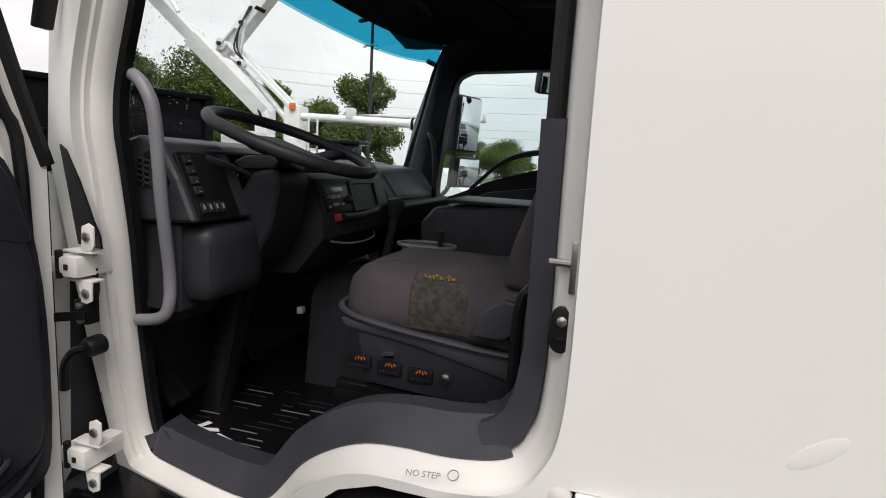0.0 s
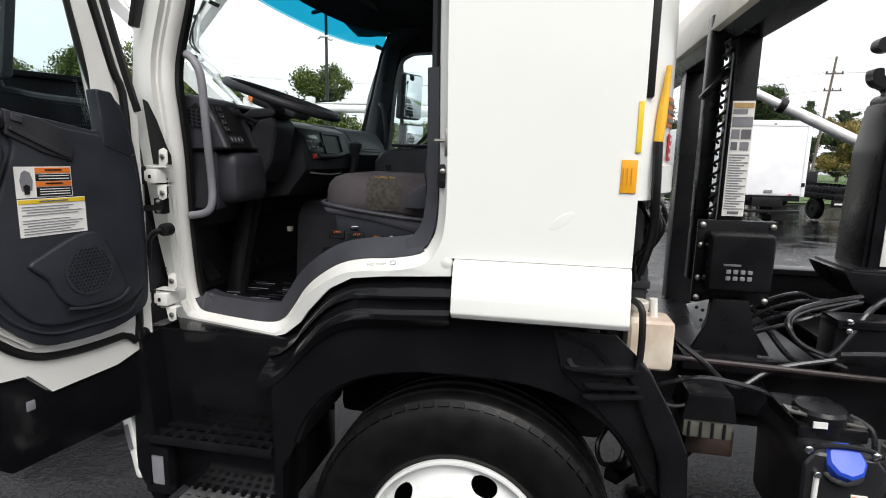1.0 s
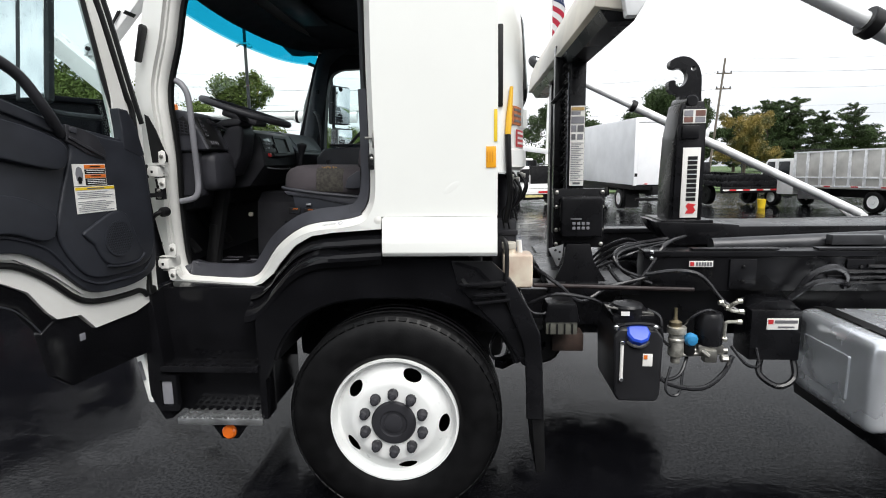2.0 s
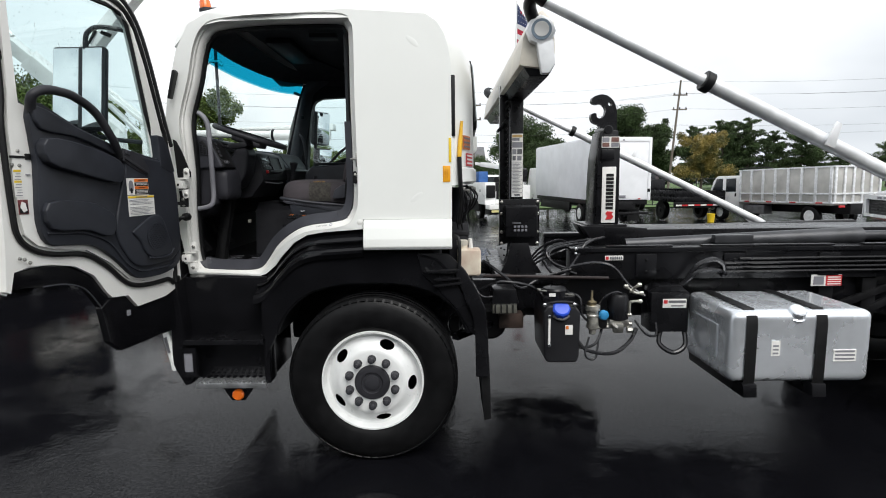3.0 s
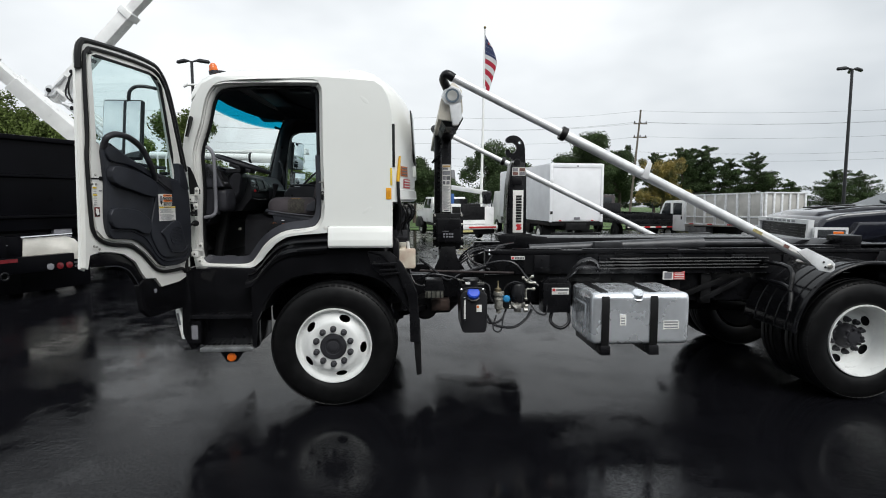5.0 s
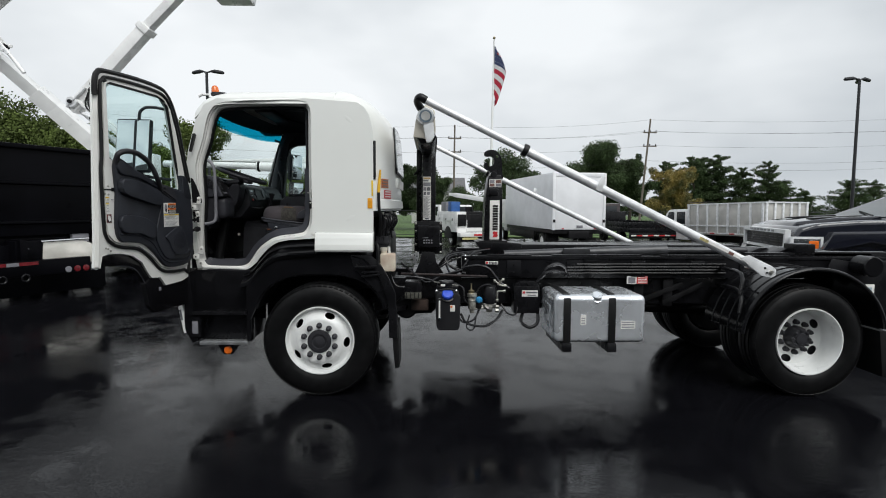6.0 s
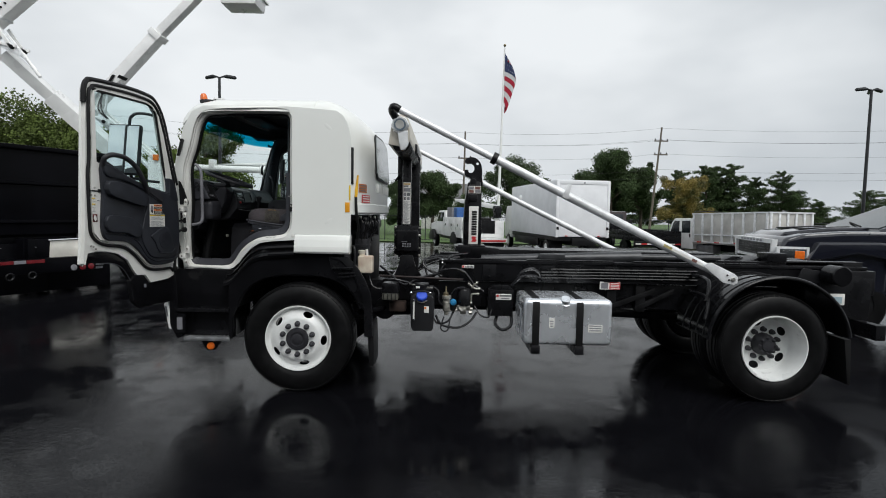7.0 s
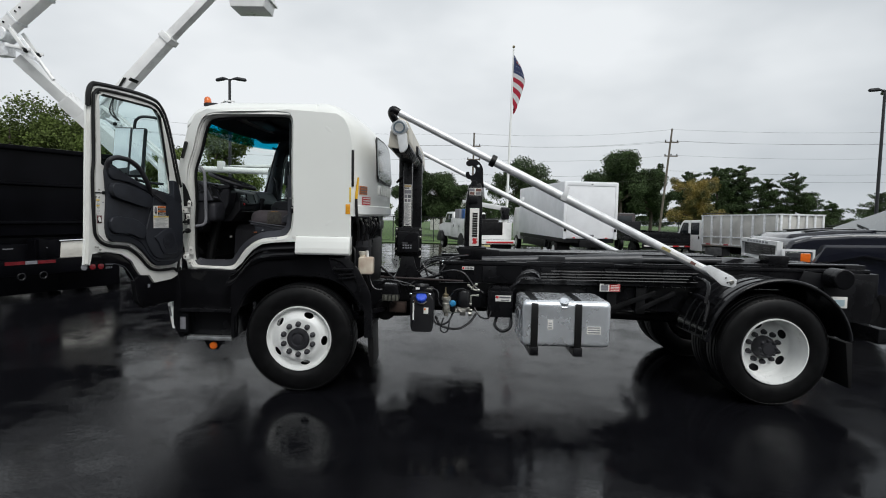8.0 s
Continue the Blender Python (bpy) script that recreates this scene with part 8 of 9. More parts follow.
part("upper_box", prism([(-5.0, 2.92), (-4.0, 2.97), (-2.6, 3.02), (-2.2, 3.03), (-2.2, 2.88), (-3.8, 2.90)], "y", 9.9, 10.3, 0.02), FLEET_WHITE, v)
# dark boxes added under the bed so the wet ground mirrors no sky there
part("chassis", join(box(-8.8, -1.2, 9.15, 10.05, 0.35, 0.9, 0.02), box(-6.4, -3.4, 8.55, 9.0, 0.28, 0.86, 0.03)), DARK, v)
part("boom_rest", join(*[rod((x, 9.45, 1.4), (x, 9.45, 2.80), 0.022, 8) for x in (-5.75, -5.55)], rod((-5.75, 9.45, 2.45), (-5.55, 9.45, 2.45), 0.02, 8), rod((-5.75, 9.45, 2.15), (-5.55, 9.45, 2.15), 0.02, 8)), FLEET_WHITE, v, "thin white ladder rest")
part("deck_winch", join(box(-5.5, -4.4, 9.0, 9.6, 2.28, 2.36, 0.02), box(-5.2, -4.6, 9.1, 9.6, 1.75, 2.28, 0.05), rod((-4.9, 9.0, 2.1), (-4.9, 9.5, 2.1), 0.16, 16, 0.02)), STEEL_BLACK, v, "black deck winch")
part("deck_cabinet", join(box(-7.6, -6.9, 9.1, 9.7, 1.75, 2.45, 0.03), box(-6.75, -6.3, 9.2, 9.6, 1.75, 2.25, 0.03)), ALU_TUBE, v, "pale deck cabinet")
# bed and bin doors coloured black to keep their mirror image dark
local_part("bed", join(box(0.0, 5.4, -1.1, 1.1, 0.85, 1.75, 0.03), box(0.6, 1.6, -1.12, -0.6, 1.75, 2.15, 0.02)), DUMP_BLACK, v, m, "service bed, hidden from view, made black to darken its reflection")
for k in range(4):
    local_part("bin_door", box(0.15 + 1.3 * k, 1.3 + 1.3 * k, -1.125, -1.10, 0.95, 1.65, 0.01), DUMP_BLACK, v, m)
local_part("boom_cab", prism([(5.5, 0.75), (5.5, 1.9), (6.4, 1.95), (6.9, 1.45), (8.0, 1.3), (8.1, 0.7)], "y", -1.0, 1.0, 0.05), FLEET_WHITE, v, m)
local_part("outrigger", join(rod((0.3, -1.2, 0.2), (0.3, -1.2, 1.9), 0.09, 14), rod((0.3, 1.2, 0.2), (0.3, 1.2, 1.9), 0.09, 14), box(0.1, 0.5, -1.35, -1.05, 0.0, 0.06, 0.01)), ALU_TUBE, v, m)
for x in (1.4, 7.0):
    yard_wheel(v, m, x, -1.1, 0.48, 0.3, FLEET_WHITE, -1)
    yard_wheel(v, m, x, 1.1, 0.48, 0.3, FLEET_WHITE, 1)

# box truck, rear doors to the yard
v, m = veh("box_truck", "white box truck with a closed roll-up rear door", 7.12, 17.5, 97.5)
bx = local_part("box_body", box(0.0, 7.3, -1.14, 1.14, 0.98, 3.30, 0.03), BOX_WHITE, v, m, "white box body")
for y in (-1.10, 1.10):
    local_part("corner_post", box(-0.03, 0.05, y - 0.06, y + 0.06, 0.96, 3.32, 0.012), BOX_WHITE, bx, m)
local_part("door_header", box(-0.03, 0.05, -1.05, 1.05, 3.16, 3.31, 0.012), BOX_WHITE, bx, m)
local_part("roll_door", box(-0.012, 0.02, -1.02, 1.02, 1.02, 3.15, 0.006), BOX_WHITE, bx, m, "plain white roll-up door")
local_part("door_latch", box(-0.04, -0.01, -0.16, 0.10, 1.06, 1.16, 0.01), HANDLE_GREY, bx, m)
local_part("marker", box(-0.04, -0.01, -0.06, 0.02, 3.20, 3.25, 0.01), HANDLE_GREY, bx, m)
for y in (-0.7, 0.7, 1.08, -1.08):
    local_part("lamp", box(-0.045, -0.02, y - 0.05, y + 0.05, 1.28 if abs(y) > 1 else 1.0, 1.40 if abs(y) > 1 else 1.04, 0.006), DARK if abs(y) > 1 else RED, bx, m)
local_part("floor_frame", box(0.06, 7.2, -1.08, 1.08, 0.80, 0.985, 0.015), DARK, bx, m)
local_part("skirt_rail", box(2.6, 6.6, 1.02, 1.08, 0.45, 0.80, 0.01), DARK, bx, m)
for y in (-0.78, 0.78):
    fl = local_part("rear_flap", box(1.0, 1.02, y - 0.30, y + 0.30, 0.12, 0.82, 0.004), SEAL, bx, m, "black rubber mud flap")
    for z in (0.28, 0.36):
        local_part("flap_print", box(0.992, 0.999, y - 0.18, y + 0.18, z, z + 0.035), HANDLE_GREY, fl, m)
local_part("roof_cap", box(0.02, 7.3, -1.10, 1.10, 3.29, 3.34, 0.01), BOX_WHITE, bx, m)
local_part("chassis", join(box(-0.05, 9.0, -0.45, 0.45, 0.62, 0.92, 0.02), box(-0.10, 0.05, -1.05, 1.05, 0.42, 0.52, 0.02)), DARK, v, m)
local_part("cab", prism([(7.5, 0.6), (7.5, 2.35), (8.9, 2.35), (9.3, 1.5), (9.3, 0.6)], "y", -1.0, 1.0, 0.06), FLEET_WHITE, v, m)
for x in (1.6, 8.3):
    yard_wheel(v, m, x, -1.05, 0.40, 0.26, FLEET_WHITE, -1)
    yard_wheel(v, m, x, 1.05, 0.40, 0.26, FLEET_WHITE, 1)
for y in (-0.85, 0.85):
    local_part("flap", box(0.7, 0.72, y - 0.25, y + 0.25, 0.12, 0.60), SEAL, v, m)

# service truck with a small crane
v, m = veh("service_truck", "white service truck with tool bins and a small crane", 3.30, 21.7, 106.6)
sb = local_part("service_body", join(box(0.0, 3.2, -1.12, -0.62, 0.75, 1.60, 0.02), box(0.0, 3.2, 0.62, 1.12, 0.75, 1.75, 0.02), box(0.0, 3.2, -0.65, 0.65, 0.75, 0.95, 0.02)), FLEET_WHITE, v, m, "white service body")
for k in range(3):
    local_part("bin_door", box(0.12 + 1.02 * k, 1.02 + 1.02 * k, 1.12, 1.135, 0.9 if k != 1 else 1.25, 1.66, 0.01), FLEET_WHITE, sb, m)
    local_part("bin_lock", box(0.55 + 1.02 * k, 0.63 + 1.02 * k, 1.135, 1.15, 1.30, 1.42, 0.004), DARK, sb, m)
local_part("tail_board", join(box(-0.06, 0.0, -0.62, 0.62, 0.80, 1.35, 0.01), box(-0.5, 0.0, -1.1, 1.1, 0.55, 0.75, 0.02)), FLEET_WHITE, v, m)
local_part("bumper_strip", box(-0.52, -0.50, -1.0, 0.4, 0.60, 0.68), RED, v, m)
local_part("plate_strip", box(-0.53, -0.505, 0.2, 1.0, 0.42, 0.52), mat("pale_yellow_plate", (0.55, 0.5, 0.22), 0.5, 0, 0.1, 9, 0), v, m)
local_part("deck_gear", join(box(0.2, 1.4, -0.5, 0.5, 0.95, 1.75, 0.05), rod((0.5, 0.3, 1.7), (0.5, 0.3, 2.0), 0.2, 16, 0.02)), DARK, v, m)
cr = local_part("crane", join(rod((0.35, -0.85, 1.6), (0.35, -0.85, 2.25), 0.12, 16), beam((0.35, -0.85, 2.30), (2.4, 0.4, 2.62), 0.18, 0.22, 0.02), beam((0.9, -0.5, 2.42), (2.7, 0.6, 2.66), 0.12, 0.14, 0.02)), FLEET_WHITE, v, m, "white crane arm")
local_part("crane_winch", join(rod((0.3, -1.05, 2.2), (0.3, -0.65, 2.2), 0.17, 16, 0.02), box(0.1, 0.5, -1.0, -0.7, 1.75, 2.3, 0.04)), STEEL_BLACK, cr, m)
local_part("crane_mark", beam((2.0, 0.10, 2.54), (2.3, 0.28, 2.59), 0.19, 0.06), YELLOW, cr, m)
local_part("welder", box(1.9, 2.7, 0.5, 1.05, 1.75, 2.25, 0.03), HANDLE_GREY, v, m)
local_part("blue_box", box(0.9, 1.4, 0.62, 1.1, 1.75, 2.25, 0.03), mat("blue_machine", (0.03, 0.10, 0.30), 0.4, 0, 0.1, 9, 0.05), v, m, "blue machine box")
local_part("cab", prism([(3.3, 0.75), (3.35, 2.1), (4.6, 2.1), (5.2, 1.5), (6.3, 1.35), (6.4, 0.7)], "y", -0.95, 0.95, 0.08), FLEET_WHITE, v, m, "white pickup cab")
local_part("cab_glass", join(prism([(3.6, 1.5), (3.62, 2.0), (4.5, 2.0), (4.95, 1.5)], "y", 0.90, 0.965, 0.01)), DARK_GLASS, v, m)
local_part("back_glass", box(3.30, 3.36, -0.7, 0.7, 1.55, 2.0, 0.02), DARK_GLASS, v, m)
for x in (1.3, 5.4):
    local_part("wheel_arch", prism([(x + 0.56 * math.cos(radians(a)), 0.42 + 0.60 * math.sin(radians(a))) for a in range(0, 181, 15)], "y", 0.98, 1.145, 0.01), DARK, v, m)
# dark plates over the tail for the shade inside the open deck
local_part("rear_shade_sheet", join(box(-0.075, -0.055, -0.60, 0.60, 0.98, 1.62, 0.01), box(-0.075, -0.05, 0.66, 1.08, 1.05, 1.62, 0.01)), DARK, v, m, "dark sheets standing for the shaded open rear of the deck")
local_part("under_ride", box(-0.3, 0.3, -1.0, 1.0, 0.30, 0.56, 0.02), DARK, v, m)
local_part("grille", box(6.35, 6.44, -0.8, 0.8, 0.75, 1.2, 0.02), CHROME, v, m)
local_part("chassis", box(0.0, 6.2, -0.4, 0.4, 0.5, 0.76, 0.02), DARK, v, m)
for x in (1.3, 5.4):
    yard_wheel(v, m, x, -1.0, 0.42, 0.26, FLEET_WHITE, -1)
    yard_wheel(v, m, x, 1.0, 0.42, 0.26, FLEET_WHITE, 1)

# dark flatbed beside the box truck
v, m = veh("flatbed_truck", "dark flatbed truck with a red and white reflective bar", 11.3, 20.0, 97)
local_part("flat_deck", join(box(0.0, 5.0, -1.15, 1.15, 0.80, 1.02, 0.02), box(4.9, 5.1, -1.1, 1.1, 1.0, 1.75, 0.02)), STEEL_BLACK, v, m)
for y in (-1.13, 1.09):
    local_part("side_board", box(0.0, 4.9, y, y + 0.04, 1.02, 1.28, 0.006), STEEL_BLACK, v, m)
local_part("rear_board", box(0.0, 0.04, -1.09, 1.09, 1.02, 1.28, 0.006), STEEL_BLACK, v, m, "low black tail board")
for k in range(8):
    local_part("reflective_strip", box(-0.02, -0.005, -1.12 + 0.28 * k, -0.86 + 0.28 * k, 0.64, 0.70), RED if k % 2 == 0 else PAPER, v, m)
local_part("rear_bar", box(0.0, 0.12, -1.15, 1.15, 0.55, 0.80, 0.02), DARK, v, m)
local_part("cab", prism([(5.2, 0.75), (5.25, 2.2), (6.6, 2.2), (7.2, 1.5), (8.2, 1.35), (8.3, 0.7)], "y", -0.95, 0.95, 0.08), mat("maroon_black_paint", (0.018, 0.008, 0.009), 0.25, 0, 0.1, 3, 0, 40, 0.5), v, m)
local_part("back_glass", box(5.17, 5.2, -0.7, 0.7, 1.55, 2.05, 0.02), DARK_GLASS, v, m)
for x in (1.4, 7.2):
    yard_wheel(v, m, x, -1.05, 0.42, 0.28, DARK, -1)
    yard_wheel(v, m, x, 1.05, 0.42, 0.28, DARK, 1)

# small dump truck with a ribbed aluminium body
v, m = veh("landscape_truck", "white cab-over truck with a ribbed aluminium dump body", 14.58, 15.38, 104.4)
m = m @ Matrix.Rotation(radians(1.15), 4, "Y") @ Matrix.Scale(0.92, 4)
db = local_part("dump_body", join(box(0.16, 4.6, 1.06, 1.12, 0.90, 2.26, 0.01), box(0.16, 4.6, -1.12, -1.06, 0.90, 2.26, 0.01), box(0.14, 0.20, -1.12, 1.12, 0.90, 2.30, 0.01), box(4.55, 4.62, -1.12, 1.12, 0.90, 2.26, 0.01), box(0.16, 4.6, -1.12, 1.12, 0.84, 0.92, 0.01)), mat("dull_aluminium_body", (0.52, 0.51, 0.48), 0.5, 0.5, 0.15, 2, 0.1), v, m, "dull aluminium dump body")
for k in range(8):
    local_part("side_rib", box(0.17 + 0.615 * k, 0.27 + 0.615 * k, 1.115, 1.17, 0.90, 2.26, 0.008), ALU_TUBE, db, m)
for k in range(6):
    local_part("tail_rib", box(0.09, 0.145, -1.10 + 0.42 * k, -1.0 + 0.42 * k, 0.90, 2.30, 0.008), ALU_TUBE, db, m)
for z in (0.90, 1.24, 2.24):
    local_part("body_rail", join(box(0.11, 4.62, 1.115, 1.165, z, z + 0.06, 0.006), box(0.08, 0.14, -1.15, 1.15, z, z + 0.06, 0.006)), ALU_TUBE, db, m)
for k in range(4):
    local_part("side_reflector", box(0.5 + 1.15 * k, 0.78 + 1.15 * k, 1.166, 1.172, 0.905, 0.955), RED, db, m)
for y in (0.75, -0.75):
    local_part("tail_lamp", box(0.06, 0.10, y - 0.14, y + 0.14, 0.76, 0.84, 0.01), RED, v, m)
local_part("tarp_bow", tube([(4.58, 1.12, 2.26), (4.5, 1.15, 2.36), (3.2, 1.15, 2.37), (2.6, 1.14, 2.28)], 0.02, 8), STEEL_BLACK, db, m)
for k in range(2):
    local_part("cab_step", box(4.9 + 1.3 * k, 5.2 + 1.3 * k, 0.85, 0.97, 0.40, 0.46, 0.01), DARK, v, m)
local_part("chassis", box(0.0, 6.6, -0.42, 0.42, 0.5, 0.90, 0.02), DARK, v, m)
local_part("tool_box", box(3.3, 4.4, 0.6, 1.05, 0.40, 0.78, 0.02), mat("dull_steel_locker", (0.16, 0.16, 0.165), 0.5, 0.5, 0.2, 6, 0.1), v, m, "dull steel side locker")
cab = local_part("cab", prism([(4.72, 0.55), (4.72, 2.06), (6.15, 2.06), (6.36, 1.85), (6.66, 1.20), (6.7, 0.55)], "y", -0.98, 0.98, 0.05), FLEET_WHITE, v, m, "white crew cab")
for a, b in ((4.95, 5.55), (5.75, 6.45)):
    local_part("side_window", prism([(a, 1.34), (a, 1.94), (b if b < 6 else 6.14, 1.94), (b, 1.34)], "y", 0.97, 0.99, 0.006), DARK_GLASS, cab, m)
local_part("windscreen", prism([(6.61, 1.32), (6.35, 1.90), (6.37, 1.90), (6.63, 1.32)], "y", -0.88, 0.88), DARK_GLASS, cab, m)
for k in range(2):
    local_part("door_handle", box(4.92 + 0.8 * k, 5.0 + 0.8 * k, 0.98, 1.0, 1.12, 1.28, 0.006), DARK, cab, m)
for x in (1.2, 5.9):
    yard_wheel(v, m, x, -1.0, 0.40, 0.26, FLEET_WHITE, -1)
    yard_wheel(v, m, x, 1.0, 0.40, 0.26, FLEET_WHITE, 1)

# black medium-duty pickup, nose towards the gantry side
v, m = veh("pickup_truck", "wet black medium-duty pickup with a chrome grille", 12.64, 2.87, 167, "pickup")
HOODP = [(4.65, 0.62), (4.65, 1.57), (5.2, 1.55), (5.75, 1.50), (6.02, 1.43), (6.10, 1.28), (6.12, 0.62)]
pb = local_part("front_body", prism(HOODP, "y", -1.02, 1.02, 0.07, 4), BLACK_PAINT, v, m, "wet black bonnet and wings")
for y in (0.4, -0.4):
    local_part("hood_vent", beam((4.95, y, 1.612), (5.65, y, 1.565), 0.2, 0.02, 0.006), SEAL, pb, m)
local_part("bonnet_bulge", prism([(4.7, 1.50), (4.7, 1.62), (5.3, 1.59), (5.9, 1.515), (5.97, 1.43)], "y", -0.62, 0.62, 0.04, 3), BLACK_PAINT, pb, m)
local_part("wing_bulge", prism([(4.2, 1.0), (4.3, 1.34), (4.8, 1.40), (5.6, 1.38), (5.75, 1.1), (5.5, 1.12), (5.1, 1.22), (4.7, 1.15), (4.5, 0.9)], "y", 1.00, 1.12, 0.04, 3), BLACK_PAINT, pb, m)
# hardly metallic near-white: the chrome's bright reflection is put into the colour
CHROME_SHEEN = mat("pale_chrome_sheen", (0.84, 0.85, 0.86), 0.25, 0.1, 0.05, 5, 0)
gr = local_part("grille", plate([(-0.90, 1.08), (0.90, 1.08), (0.94, 1.40), (-0.94, 1.40)], [[(-0.85, 1.12), (0.85, 1.12), (0.88, 1.335), (-0.88, 1.335)]], "x", 6.10, 6.18), CHROME_SHEEN, v, m, "chrome grille surround")
local_part("grille_mesh", box(6.11, 6.135, -0.87, 0.87, 1.10, 1.36, 0.01), SEAL, gr, m)
for z in (1.155, 1.195, 1.235, 1.275, 1.315):
    local_part("grille_bar", box(6.132, 6.145, -0.86, 0.86, z - 0.005, z + 0.005, 0.003), STEEL_BLACK, gr, m)
for k in range(7):
    local_part("grille_letter", box(6.18, 6.186, -0.56 + 0.16 * k, -0.46 + 0.16 * k, 1.352, 1.382), HANDLE_GREY, gr, m)
for s in (1, -1):
    hl = local_part("headlamp", join(box(5.72, 6.13, 0.88 * s if s > 0 else -1.035, 1.035 if s > 0 else -0.88, 1.06, 1.29, 0.03, 3)), CHROME, v, m, "chrome-framed headlamp")
    local_part("lamp_frame", plate([(5.70, 1.05), (6.14, 1.05), (6.14, 1.30), (5.70, 1.30)], [[(5.73, 1.085), (6.10, 1.085), (6.10, 1.265), (5.73, 1.265)]], "y", 1.03 if s > 0 else -1.046, 1.046 if s > 0 else -1.03), CHROME_SHEEN, hl, m)
    local_part("lamp_glass", box(5.92, 6.09, 1.025 * s if s > 0 else -1.042, 1.042 if s > 0 else -1.025, 1.10, 1.25, 0.01), LENS, hl, m)
    local_part("turn_lamp", box(5.755, 5.89, 1.025 * s if s > 0 else -1.042, 1.042 if s > 0 else -1.025, 1.11, 1.24, 0.01), AMBER, hl, m)
local_part("oval_badge", moved(lathe([(0.075, 0), (0.072, 0.012), (0.05, 0.016)], (0, 0, 0), (0, 1, 0), 24), pose(5.56, 1.02, 1.19) @ Matrix.Diagonal((1.2, 1, 0.85, 1))), HANDLE_GREY, v, m, "oval wing badge")
cabp = [(0.9, 0.6), (0.9, 1.52), (1.4, 1.98), (3.4, 2.03), (3.78, 1.99), (4.78, 1.58), (4.78, 0.6)]
pc = local_part("cab", prism(cabp, "y", -1.0, 1.0, 0.06, 3), BLACK_PAINT, v, m, "black crew cab")
local_part("windscreen", thick(loft([[(4.76, y, 1.605) for y in (-0.90, 0, 0.90)], [(3.86, y * 0.92, 1.970) for y in (-0.90, 0, 0.90)]], False), 0.03), PALE_GLASS, pc, m, "sky-lit windscreen")
local_part("side_glass", prism([(1.7, 1.56), (1.9, 1.90), (3.5, 1.94), (4.25, 1.60)], "y", 0.985, 1.008, 0.005), DARK_GLASS, pc, m)
local_part("wiper", beam((4.80, 0.5, 1.62), (4.60, -0.3, 1.685), 0.02, 0.02), SEAL, pc, m)
local_part("side_badge", box(4.55, 4.92, 1.022, 1.027, 1.51, 1.53), HANDLE_GREY, pc, m)
local_part("front_bumper", box(5.95, 6.30, -1.05, 1.05, 0.55, 0.85, 0.05), STEEL_BLACK, v, m)
local_part("bumper_bright", box(5.3, 5.9, 1.0, 1.06, 0.52, 0.58, 0.01), CHROME, v, m)
local_part("chassis", box(-1.5, 5.8, -0.5, 0.5, 0.45, 0.65, 0.02), DARK, v, m)
for x in (-0.5, 5.05):
    yard_wheel(v, m, x, -1.02, 0.45, 0.28, DARK, -1)
    yard_wheel(v, m, x, 1.02, 0.45, 0.28, DARK, 1)
local_part("rear_deck", box(-1.6, 0.8, -1.1, 1.1, 0.65, 1.0, 0.02), STEEL_BLACK, v, m)

# yellow pail
pl = thing("pail", "yellow plastic pail standing on the wet asphalt", "bucket", (11.3, 19.0, ground_z(19)))
part("pail_body", lathe([(0.12, 0), (0.155, 0.34), (0.165, 0.35), (0.15, 0.352), (0.14, 0.33), (0.11, 0.02)], (11.3, 19.0, ground_z(19)), (0, 0, 1), 20), YELLOW, pl)


# ---- posts, lamps and lines ----
def lamp_post(x, y, top, arms, label):
    p = thing("street_lamp", label, "lamp", (x, y, ground_z(y)))
    part("pole", tube([(x, y, ground_z(y)), (x, y, top)], [0.10, 0.075], 12), LAMP_METAL, p)
    part("foot", lathe([(0.3, 0), (0.3, 0.6), (0.26, 0.65)], (x, y, ground_z(y)), (0, 0, 1), 18), mat("concrete_foot", (0.30, 0.29, 0.27), 0.9, 0, 0.2, 4, 0.5, 40) if "concrete_foot" not in bpy.data.materials else bpy.data.materials["concrete_foot"], p)
    for a in arms:
        d = Vector((math.cos(radians(a)), math.sin(radians(a)), 0))
        c = Vector((x, y, top - 0.05))
        h = part("lamp_head", tube([c, c + d * 0.2 + Vector((0, 0, 0.08)), c + d * 0.42 + Vector((0, 0, 0.10)), c + d * 0.86 + Vector((0, 0, 0.05)), c + d * 0.94 + Vector((0, 0, 0.03))], [0.04, 0.05, 0.11, 0.10, 0.04], 10), LAMP_METAL, p)
    return p


lp = lamp_post(-11.7, 26.6, 9.25, (165, 10), "dark twin-arm yard lamp with cameras on its pole")
part("camera_cluster", join(box(-12.0, -11.4, 26.4, 26.6, 7.92, 8.02, 0.02), rod((-12.1, 26.4, 7.85), (-11.85, 26.4, 8.0), 0.08, 12), rod((-11.5, 26.4, 7.85), (-11.3, 26.4, 7.75), 0.08, 12)), FLEET_WHITE, lp, "white camera cluster")
lamp_post(25.9, 26.75, 9.26, (180, 20, 60), "dark yard lamp with three heads")


def utility_pole(x, y, top, lean=0.0):
    p = thing("utility_pole", "weathered wooden utility pole with cross arms", "pole", (x, y, ground_z(y)))
    part("pole", tube([(x - lean, y, ground_z(y)), (x, y, top)], [0.135, 0.09], 10), POLE, p)
    for dz in (1.5, 3.0):
        part("cross_arm", box(x - 0.75, x + 0.75, y - 0.06, y + 0.06, top - dz - 0.06, top - dz + 0.06, 0.01), POLE, p)
        for dx in (-0.65, 0, 0.65):
            part("insulator", lathe([(0.05, 0), (0.07, 0.08), (0.04, 0.2)], (x + dx, y, top - dz + 0.06), (0, 0, 1), 8), DARK, p)
    return p


